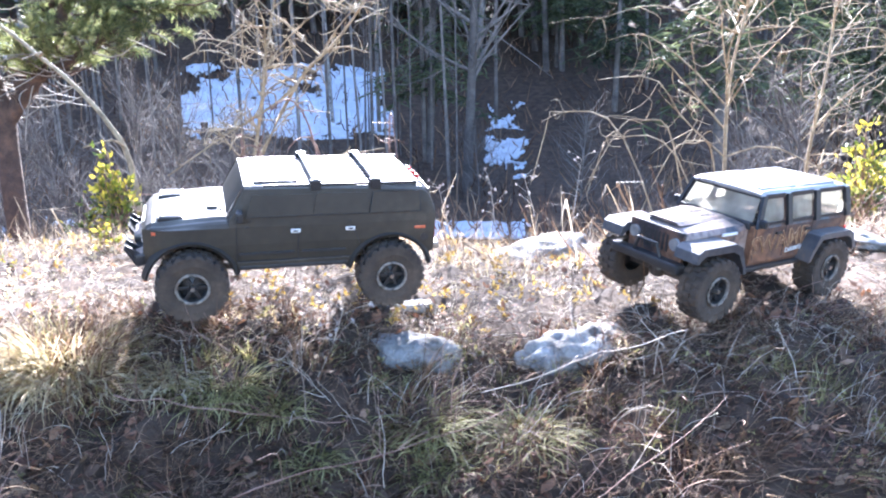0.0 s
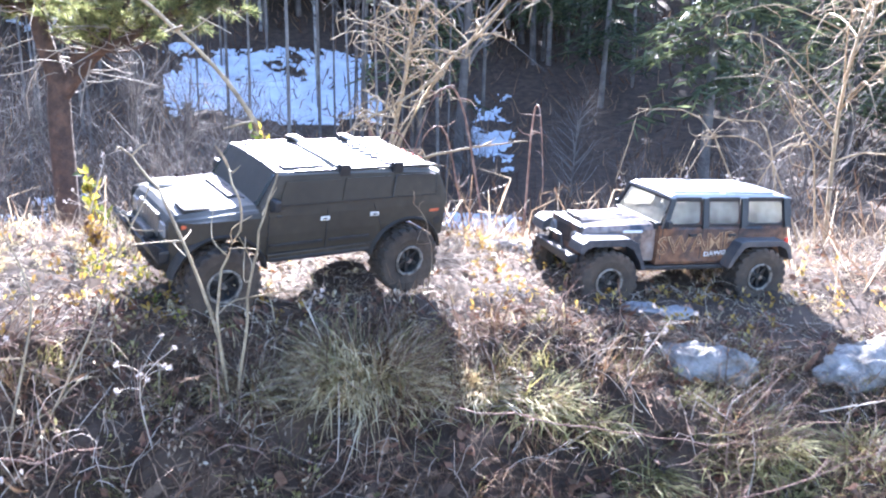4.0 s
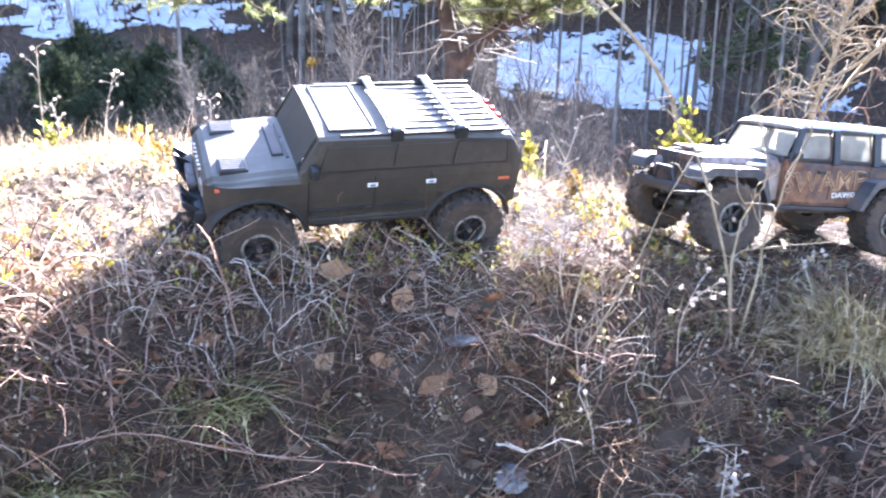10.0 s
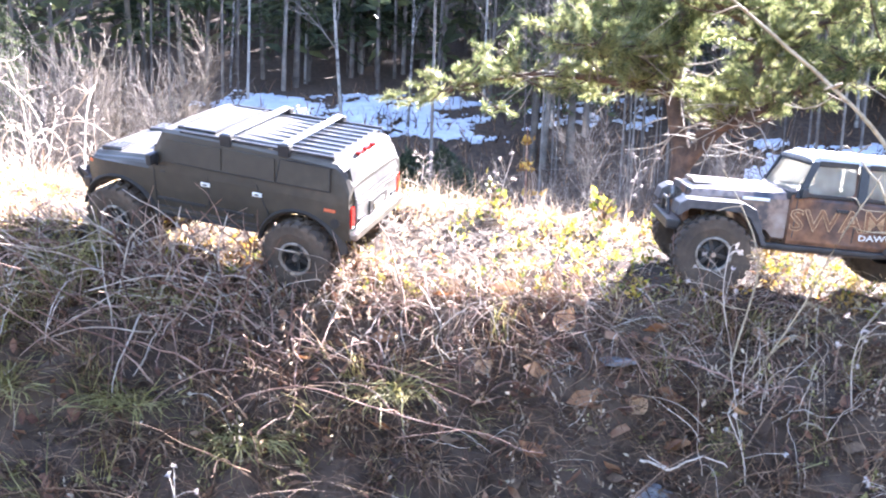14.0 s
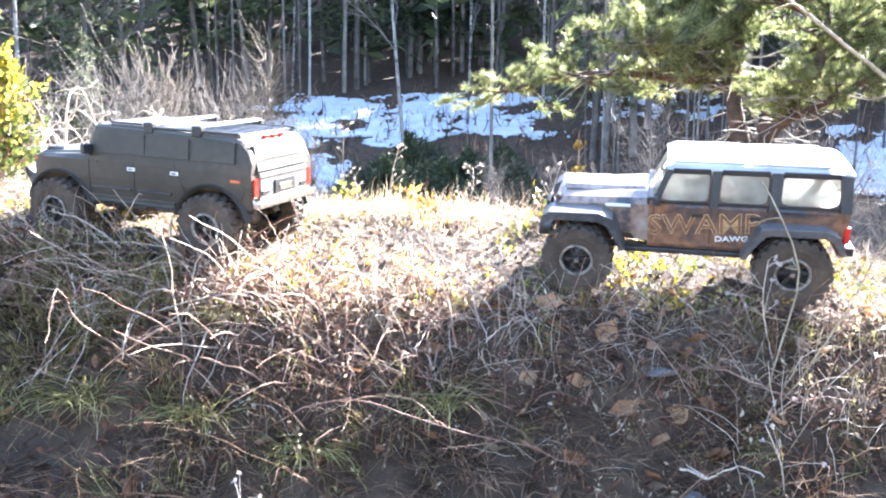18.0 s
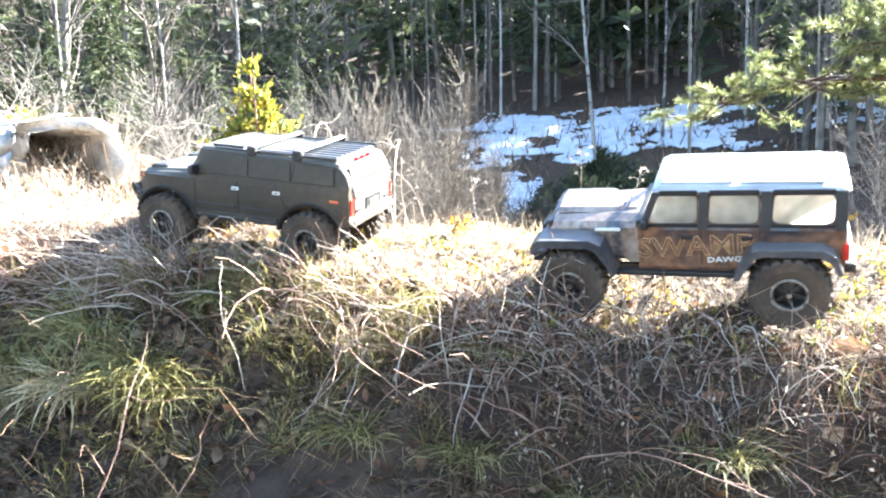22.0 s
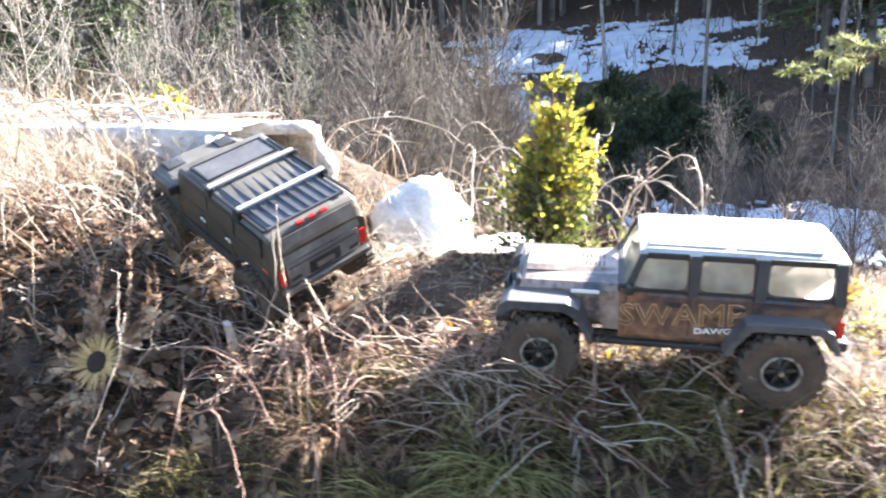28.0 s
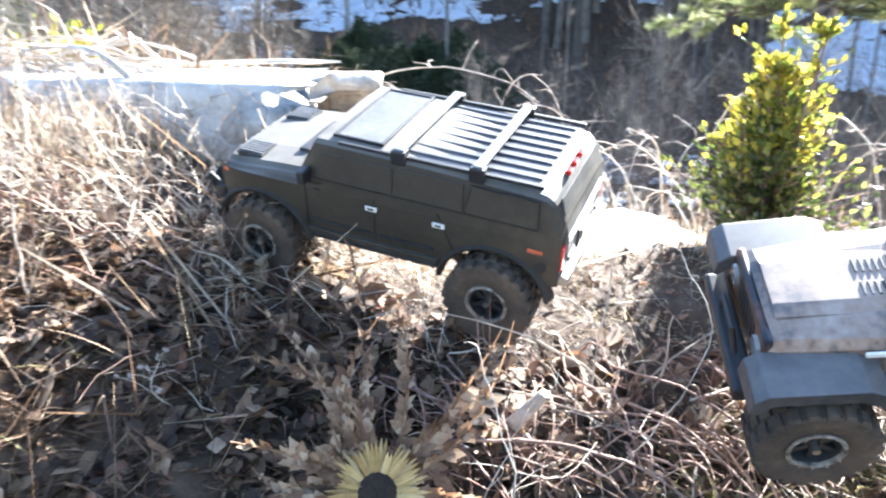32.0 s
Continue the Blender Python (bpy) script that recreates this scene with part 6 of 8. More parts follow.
for i, (pts, r0, r1, mat) in enumerate(STICKS):
    lab = "brown woody stick lying on the bank" if mat is TWIG else "thin pale dry stem curving over the bank"
    stick("dead_stick", lab, pts, r0 * 0.5, r1 * 0.5, mat, m=16, side_shoots=3, seed=500 + i, wobble=0.005, group="dead sticks")

# the hanging mat of roots and stems between the two resting places
for i in range(90):
    r = np.random.default_rng(700 + i)
    x = r.uniform(-1.98, -1.35)
    y = np.interp(-x, -CR[:, 0], CR[:, 1]) - 0.17 + r.uniform(-0.16, 0.05)
    a, ln = r.normal(-1.0, 0.8), r.uniform(0.04, 0.15)
    dx, dy = math.cos(a) * ln, math.sin(a) * ln
    pts = [(x, y, g(x, y) + 0.01), (x + dx * 0.4, y + dy * 0.4, g(x + dx * 0.4, y + dy * 0.4) + r.uniform(0.01, 0.045)), (x + dx, y + dy, g(x + dx, y + dy) + r.uniform(0.0, 0.03))]
    pale = r.uniform() < 0.3
    stick("dead_stick", "pale bent stem hanging down the bank" if pale else "brown bent stem hanging down the bank", pts, 0.0014, 0.0006, PALE_STEM if pale else TWIG, m=11, side_shoots=2, seed=730 + i, wobble=0.005, group="dead sticks")
for i in range(80):
    r = np.random.default_rng(780 + i)
    x = r.uniform(-2.75, -2.15)
    y = np.interp(-x, -CR[:, 0], CR[:, 1]) - 0.15 + r.uniform(-0.16, 0.10)
    a, ln = r.uniform(-1.3, 0.5), r.uniform(0.06, 0.22)
    dx, dy = math.cos(a) * ln, math.sin(a) * ln
    pts = [(x, y, g(x, y) + 0.02), (x + dx * 0.5, y + dy * 0.5, g(x + dx * 0.5, y + dy * 0.5) + r.uniform(0.02, 0.05)), (x + dx, y + dy, g(x + dx, y + dy) + 0.01)]
    stick("dead_stick", "reddish-brown woody stem tangled on the bank", pts, 0.0018, 0.0008, TWIG, m=11, side_shoots=2, seed=810 + i, wobble=0.005, group="dead sticks")

# arching brambles behind the crest
ARCHES = [((-2.55, 0.62), (-2.62, 0.70), (-2.72, 0.80), 0.28), ((-2.95, 0.70), (-3.10, 0.82), (-3.28, 0.92), 0.24), ((-3.05, 0.85), (-2.9, 0.85), (-2.72, 0.80), 0.22), ((-2.45, 0.58), (-2.34, 0.58), (-2.22, 0.62), 0.20), ((-3.35, 0.35), (-3.2, 0.5), (-3.02, 0.62), 0.10),
          ((-2.75, 1.0), (-2.95, 1.05), (-3.15, 1.0), 0.22), ((-3.0, 0.62), (-3.10, 0.70), (-3.22, 0.74), 0.26), ((-2.35, 0.75), (-2.5, 0.85), (-2.68, 0.86), 0.24)]
for i, (a, b, c, h) in enumerate(ARCHES):
    r = np.random.default_rng(850 + i)
    pts = [(*a, g(*a) - 0.01), ((a[0] * 2 + b[0]) / 3, (a[1] * 2 + b[1]) / 3, g(*a) + h * 0.75), (*b, g(*a) + h), ((b[0] + 2 * c[0]) / 3, (b[1] + 2 * c[1]) / 3, g(*a) + h * 0.7), (*c, g(*a) + h * 0.3)]
    stick("bramble_cane", "frosted-pale arching dead bramble cane with drooping twigs", pts, 0.0026, 0.0009, PALE_STEM, m=18, side_shoots=9, seed=860 + i, wobble=0.003, category="bramble", group="brambles")


for i in range(16):
    r = np.random.default_rng(1500 + i)
    a = (r.uniform(-3.40, -2.75), r.uniform(0.58, 0.95))
    turn, ln, h = r.uniform(0, 6.28), r.uniform(0.16, 0.34), r.uniform(0.13, 0.25)
    b, c = (a[0] + math.cos(turn) * ln * 0.5, a[1] + math.sin(turn) * ln * 0.5), (a[0] + math.cos(turn) * ln, a[1] + math.sin(turn) * ln)
    pts = [(*a, g(*a) - 0.01), ((a[0] * 2 + b[0]) / 3, (a[1] * 2 + b[1]) / 3, g(*a) + h * 0.75), (*b, g(*a) + h), ((b[0] + 2 * c[0]) / 3, (b[1] + 2 * c[1]) / 3, g(*a) + h * 0.75), (*c, max(g(*c), g(*a) + h * 0.25))]
    stick("bramble_cane", "frosted-pale arching dead bramble cane with drooping twigs", pts, 0.0020, 0.0008, PALE_STEM, m=18, side_shoots=7, seed=1520 + i, wobble=0.003, category="bramble", group="brambles")


def bare_tree(points, r0, r1, shoots, seed, label, mat=DEADWOOD, long=0.5, sub=5, name="dead_tree"):
    """A leafless small tree: a trunk, limbs, and curling twigs on each limb."""
    r = np.random.default_rng(seed)
    base = np.array(points[0])
    t = thing(name, label, "tree", at=Matrix.Translation(base))
    p = curve_points(points, 16) - base
    part("trunk", tubes("trunk", p[None], np.linspace(r0, r1, 16)[None], 7), mat, t, smooth=True)
    for k in range(shoots):
        i = r.integers(4, 15)
        a = r.uniform(0, 6.28)
        ln = long * r.uniform(0.4, 1.0)
        d = np.array([math.cos(a), math.sin(a), r.uniform(-0.1, 1.1)])
        q = curve_points([p[i], p[i] + d * ln * 0.4 + [0, 0, 0.06 * ln], p[i] + d * ln * 0.8 + r.normal(0, 0.08 * ln, 3), p[i] + d * ln + r.normal(0, 0.12 * ln, 3) - [0, 0, 0.2 * ln]], 9)
        limb = part("limb", tubes("limb", q[None], np.linspace(r0 * 0.38, 0.0014, 9)[None], 5), mat, t, smooth=True)
        tw = []
        for j in range(sub):
            o = q[r.integers(2, 9)]
            e = r.normal(0, 1, 3); e[2] -= 0.25
            e = e / np.linalg.norm(e) * ln * r.uniform(0.2, 0.5)
            tw.append(curve_points([o, o + e * 0.5 + r.normal(0, 0.07 * ln, 3), o + e + r.normal(0, 0.09 * ln, 3)], 6))
        tagged(part("spray", tubes("spray", np.array(tw), np.tile(np.linspace(0.0018, 0.0008, 6), (sub, 1)), 4), mat, limb, smooth=True), kind="stuff")
    return t


bare_tree([(-0.62, 2.38, g(-0.62, 2.38) - 0.05), (-0.60, 2.38, 0.13), (-0.53, 2.376, 0.46), (-0.515, 2.38, 0.58), (-0.48, 2.38, 0.72), (-0.43, 2.38, 0.98)], 0.0080, 0.0025, 26, 91, "dead tan-barked small tree with curling bare twigs", TANBARK, 0.24, 8)
bare_tree([(-0.61, 2.39, g(-0.61, 2.39) - 0.05), (-0.58, 2.385, 0.20), (-0.423, 2.37, 0.50), (-0.31, 2.37, 0.61), (-0.20, 2.38, 0.75), (-0.08, 2.40, 0.98)], 0.0072, 0.0025, 16, 92, "dead leaning stem with tangled bare twigs", TANBARK, 0.22, 7)
stick("fallen_branch", "bare dead limb leaning down from the forked tree", [(-0.42, 2.36, 0.495), (-0.53, 2.35, 0.42), (-0.66, 2.34, 0.34), (-0.82, 2.33, 0.24)], 0.006, 0.002, TANBARK, seed=94, side_shoots=9)
bare_tree([(1.15, 3.05, g(1.15, 3.05) - 0.05), (1.10, 3.0, 0.15), (1.10, 2.98, 0.5), (1.18, 3.0, 0.85), (1.24, 3.0, 1.25)], 0.0095, 0.003, 28, 93, "dead small tree with wiry bare branches", TANBARK, 0.50, 7)
bare_tree([(1.45, 3.1, g(1.45, 3.1) - 0.05), (1.42, 3.0, 0.15), (1.46, 2.98, 0.5), (1.50, 3.0, 0.85), (1.62, 3.0, 1.2)], 0.0075, 0.003, 18, 94, "dead thin tree with wiry bare branches", TANBARK, 0.45, 7)
stick("fallen_branch", "broken bare branch sticking out sideways", [(-0.58, 2.40, 0.20), (-0.45, 2.38, 0.245), (-0.30, 2.37, 0.275), (-0.16, 2.36, 0.295)], 0.006, 0.002, TANBARK, seed=95, side_shoots=2)
stick("arching_branch", "long bare branch arching up from behind the crest", [(-0.90, 2.32, g(-0.90, 2.32) - 0.03), (-0.915, 2.32, 0.25), (-0.967, 2.32, 0.387), (-1.07, 2.31, 0.515), (-1.28, 2.29, 0.715), (-1.52, 2.28, 0.92), (-1.85, 2.25, 1.18)], 0.009, 0.004, TANBARK, m=22, side_shoots=5, seed=96)
for i, (a, pk, e) in enumerate((((1.05, 3.3), (0.55, 3.6, 0.34), (0.42, 3.55, 0.02)), ((1.1, 3.25), (0.85, 3.3, 0.30), (0.60, 3.3, 0.0)), ((1.2, 3.2), (1.0, 3.1, 0.22), (0.78, 3.05, -0.05)), ((1.5, 3.2), (1.72, 3.3, 0.24), (1.95, 3.35, -0.02)), ((1.2, 3.2), (0.8, 3.5, 0.22), (0.66, 3.5, -0.05)))):
    mid = ((a[0] + pk[0]) / 2, (a[1] + pk[1]) / 2, pk[2] * 0.75)
    stick("bramble_cane", "long bare arching cane hanging over", [(*a, g(*a)), mid, pk, ((pk[0] * 1.2 + e[0] * 0.8) / 2, (pk[1] + e[1]) / 2, pk[2] * 0.9), e], 0.0042, 0.0018, TANBARK, m=18, side_shoots=7, seed=97 + i, category="bramble", group="brambles")
for i in range(9):
    r = np.random.default_rng(1100 + i)
    a = (-0.75 + r.normal(0, 0.35), 2.55 + r.normal(0, 0.2))
    e = (a[0] + r.uniform(-0.35, 0.35), a[1] + r.normal(0, 0.15))
    h = r.uniform(0.2, 0.5)
    stick("bramble_cane", "thin bare tangled cane in the thicket", [(*a, g(*a)), ((2 * a[0] + e[0]) / 3, a[1], g(*a) + h), ((a[0] + 2 * e[0]) / 3, e[1], g(*a) + h * 1.1), (*e, g(*a) + h * 0.6)], 0.004, 0.0014, TWIG, m=14, side_shoots=6, seed=1120 + i, category="bramble", group="brambles")
# dry tall grass and stalks beyond the log
grass("tall_dry_grass", "tall bleached dry grass round the log", 4500, -5.2, -2.9, -0.5, 0.35, (0.03, 0.09), (0.0010, 0.0024), 0.75, STRAW, 16)
grass("tall_dry_grass", "tall bleached dry grass leaning on the log", 3600, -4.8, -3.18, -0.14, 0.12, (0.10, 0.34), (0.0009, 0.002), 0.5, STRAW, 18)
twigs("dry_stalks", "bleached tangled stalks over the mound", 2600, -4.6, -2.7, -0.35, 0.18, (0.04, 0.14), (0.0005, 0.0011), PALE_STEM, 23, 0.04, 0.6)


def rock(label, x, y, sx, sy, sz, mat, seed, sink=0.35, name="rock", lumps=1.0):
    bm = bmesh.new()
    bmesh.ops.create_icosphere(bm, subdivisions=4, radius=1)
    for v in bm.verts:
        q = v.co * 1.3 + Vector((seed * 3.1, seed, 0))
        f = 1 + lumps * (0.40 * noise.noise(q) + 0.22 * noise.noise(q * 2.7)) + (0.10 * noise.noise(q * 7) + 0.05 * noise.noise(q * 17)) * (1.0 if sx < 0.14 else 0.4)
        v.co = Vector((v.co.x * sx, v.co.y * sy, v.co.z * sz)) * f
        if sz < 0.3 * sx and sx < 0.14:
            v.co.z = min(v.co.z, sz * (0.55 + 0.30 * noise.noise(q * 2) + 0.22 * noise.noise(q * 6)))
    ob = part(name, bm, mat, smooth=True)
    ob.matrix_basis = Matrix.Translation((x, y, g(x, y) + sz * (1 - 2 * sink))) @ Matrix.Rotation(seed, 4, "Z")
    return tagged(ob, label, "rock", "stones")


rock("white boulder beside the shrub", -3.03, 0.49, 0.13, 0.12, 0.14, WHITESTONE, 1, 0.5 - (0.300 - g(-3.03, 0.49)) / 0.28, lumps=0.35)
# slab added in place of pale ground lying in full sun
rock("flat white slab for glaring sunlit ground behind the crest", -2.76, 0.50, 0.21, 0.15, 0.06, WHITESTONE, 2, 0.12, lumps=0.6)
rock("flat lichen-spotted rock bedded in the bank", -0.05, 1.21, 0.075, 0.045, 0.032, PALESTONE, 3, 0.55)
rock("pale flat rock on the crest", 0.25, 1.80, 0.17, 0.09, 0.040, PALESTONE, 4, 0.4)
rock("pale flat rock on the crest", 0.95, 1.80, 0.12, 0.06, 0.025, PALESTONE, 5)
rock("pale flat rock on the crest", -0.25, 1.68, 0.09, 0.05, 0.02, PALESTONE, 6)
rock("grey flat stone bedded in the bank", -1.07, 0.82, 0.022, 0.015, 0.006, STONE, 7)
rock("grey stone at the foot of the bank", -0.97, 0.73, 0.026, 0.02, 0.012, STONE, 8)
rock("grey slab half buried beside the track", -0.08, 1.36, 0.06, 0.03, 0.010, STONE, 9)
rock("flat pale rock ledge bedded in dry grass", 0.21, 1.22, 0.10, 0.05, 0.040, PALESTONE, 10, 0.6)
rock("brown stone behind the track", 1.05, 1.45, 0.07, 0.06, 0.05, STONE, 11)
rock("brown stone behind the track", 0.62, 1.72, 0.08, 0.06, 0.04, STONE, 12)
rock("small pale chip of stone on the bank", -2.50, -0.38, 0.010, 0.006, 0.005, STONE, 13)


def fallen_leaf():
    """A curled dead leaf with a rib."""
    bm = bmesh.new()
    rows = []
    for i, w in enumerate((0.05, 0.55, 0.85, 1.0, 0.8, 0.45, 0.03)):
        u = -1 + i / 3
        rows.append([bm.verts.new((u, s * w * 0.62, 0.35 * u * u + 0.22 * (s * w) ** 2 + 0.05 * math.sin(5 * u + s))) for s in (-1, -0.5, 0, 0.5, 1)])
    for a, b in zip(rows[:-1], rows[1:]):
        for k in range(4):
            bm.faces.new((a[k], a[k + 1], b[k + 1], b[k]))
    me = bpy.data.meshes.new("fallen_leaf")
    bm.to_mesh(me); bm.free()
    me.materials.append(ORANGELEAF)
    me.polygons.foreach_set("use_smooth", [True] * len(me.polygons))
    return me


LEAF = fallen_leaf()
LEAVES = [(-1.23, 0.80), (-1.20, 0.69), (-1.05, 0.90), (-1.05, 0.87), (-1.22, 0.72), (-1.26, 0.83), (-1.64, 0.50), (-2.32, -0.12), (-1.02, 0.79), (-0.98, 0.70), (-1.15, 0.74), (-1.33, 0.77), (-1.58, 0.62), (-0.9, 0.98), (-0.85, 0.74), (-1.9, 0.22), (-2.08, 0.06), (-1.40, 0.55), (-2.2, -0.2), (-2.55, -0.30), (-1.72, 0.30), (-1.1, 0.66), (-0.55, 0.82), (-0.4, 0.78), (-1.12, 0.79), (-1.16, 0.83), (-1.00, 0.83), (-1.08, 0.75), (-0.96, 0.78), (-1.35, 0.66), (-1.45, 0.48), (-1.28, 0.58), (-1.72, 0.20), (-2.36, 0.02), (-0.92, 0.84)]
for i, (x, y) in enumerate(LEAVES):
    r = np.random.default_rng(900 + i)
    s = r.uniform(0.016, 0.028)
    ob = tagged(part("fallen_leaf", LEAF, None), "curled orange-brown dead leaf lying on the bank", "leaf", "fallen leaves")
    ob.matrix_basis = Matrix.Translation((x, y, g(x, y) + 0.010)) @ Euler((r.uniform(0.2, 0.9), r.normal(0, 0.4), r.uniform(0, 6.28))).to_matrix().to_4x4() @ Matrix.Diagonal((s, s, s, 1))


def hollow_log():
    """A weathered hollow trunk lying along the crest, open at one end."""
    a, b = Vector((-3.10, 0.17, 0.47)), Vector((-4.35, -0.40, 0.46))
    ax = (b - a).normalized()
    u = ax.cross(Vector((0, 0, 1))).normalized()
    w = u.cross(ax)
    t = thing("hollow_log", "bleached hollow log lying in dry grass with an open dark end", "log", at=Matrix.Translation(a))
    bm = bmesh.new()
    n, m = 40, 26
    outer, inner = [], []
    for i in range(m):
        f = i / (m - 1)
        c = ax * (b - a).length * f
        o, q = [], []
        for k in range(n):
            th = 2 * math.pi * k / n
            boxy = 1 / max(abs(math.cos(th)), abs(math.sin(th))) ** 0.62
            d = (u * math.cos(th) * 1.12 + w * math.sin(th) * 0.92) * boxy
            rr = 0.145 * (1 + 0.07 * noise.noise(Vector((math.cos(th) * 2, math.sin(th) * 2, f * 3))) + 0.03 * noise.noise(Vector((math.cos(th) * 9, math.sin(th) * 9, f * 4))))
            end = ax * (0.09 * noise.noise(Vector((math.cos(th) * 1.5, math.sin(th) * 1.5, 7)))) + ax * 0.16 * (0.5 - 0.5 * math.cos(th)) if i == 0 else Vector()
            o.append(bm.verts.new(c + d * rr + end))
            q.append(bm.verts.new(c + d * (rr - 0.034) + end))
        outer.append(o); inner.append(q)
    for i in range(m - 1):
        for k in range(n):
            j = (k + 1) % n
            bm.faces.new((outer[i][k], outer[i][j], outer[i + 1][j], outer[i + 1][k]))
            bm.faces.new((inner[i][j], inner[i][k], inner[i + 1][k], inner[i + 1][j]))
    for k in range(n):
        j = (k + 1) % n
        bm.faces.new((outer[0][j], outer[0][k], inner[0][k], inner[0][j]))
        bm.faces.new((outer[-1][k], outer[-1][j], inner[-1][j], inner[-1][k]))
    part("trunk", bm, DEADWOOD, t, smooth=True)
    # dark disc across the hollow, a little way in from the mouth
    plug = bmesh.new()
    ring = [plug.verts.new(ax * 0.30 + (u * math.cos(k * 0.314) * 1.18 + w * math.sin(k * 0.314)) * 0.120) for k in range(20)]
    plug.faces.new(ring)
    bmesh.ops.extrude_face_region(plug, geom=plug.faces[:])
    part("hollow_plug", plug, DARKWOOD, t, "dark disc closing the hollow")
    for i in range(16):
        r = np.random.default_rng(950 + i)
        th, f0 = r.uniform(0.3, 2.8), r.uniform(0.0, 0.6)
        pts = []
        for s in np.linspace(0, r.uniform(0.15, 0.4), 6):
            d = u * math.cos(th) * 1.18 + w * math.sin(th)
            pts.append(ax * (b - a).length * (f0 + s) + d * 0.150)
            th += r.normal(0, 0.05)
        part("wood_split", tubes("wood_split", np.array(pts)[None], np.full((1, 6), 0.004) * np.array([[0.4, 1, 1, 1, 0.8, 0.3]]), 5), DEADWOOD, t, smooth=True)


hollow_log()


for i in range(30):
    r = np.random.default_rng(1300 + i)
    f, ln = r.uniform(0.32, 0.95), r.uniform(0.2, 0.5)
    cx, cy = -3.10 - 1.25 * f, 0.17 - 0.57 * f
    a = 0.43 + r.normal(0, 0.22)
    side = r.uniform(-0.17, 0.10)
    z = 0.475 + 0.145 * math.sqrt(max(0.1, 1 - (side / 0.19) ** 2))
    dx, dy = math.cos(a) * ln / 2, math.sin(a) * ln / 2
    cx, cy = cx - 0.41 * side * -1, cy + 0.91 * side
    pts = [(cx + dx, cy + dy, z - r.uniform(0.0, 0.05)), (cx + dx * 0.3, cy + dy * 0.3 + r.normal(0, 0.02), z + r.uniform(0.0, 0.03)), (cx - dx * 0.4, cy - dy * 0.4 + r.normal(0, 0.02), z + r.uniform(0.0, 0.03)), (cx - dx, cy - dy, z - r.uniform(-0.01, 0.05))]
    stick("dead_stick", "bleached dead branch heaped on the log", pts, r.uniform(0.003, 0.008), 0.0015, DEADWOOD if i % 2 else PALE_STEM, m=14, side_shoots=4, seed=1340 + i, wobble=0.007, group="dead sticks")


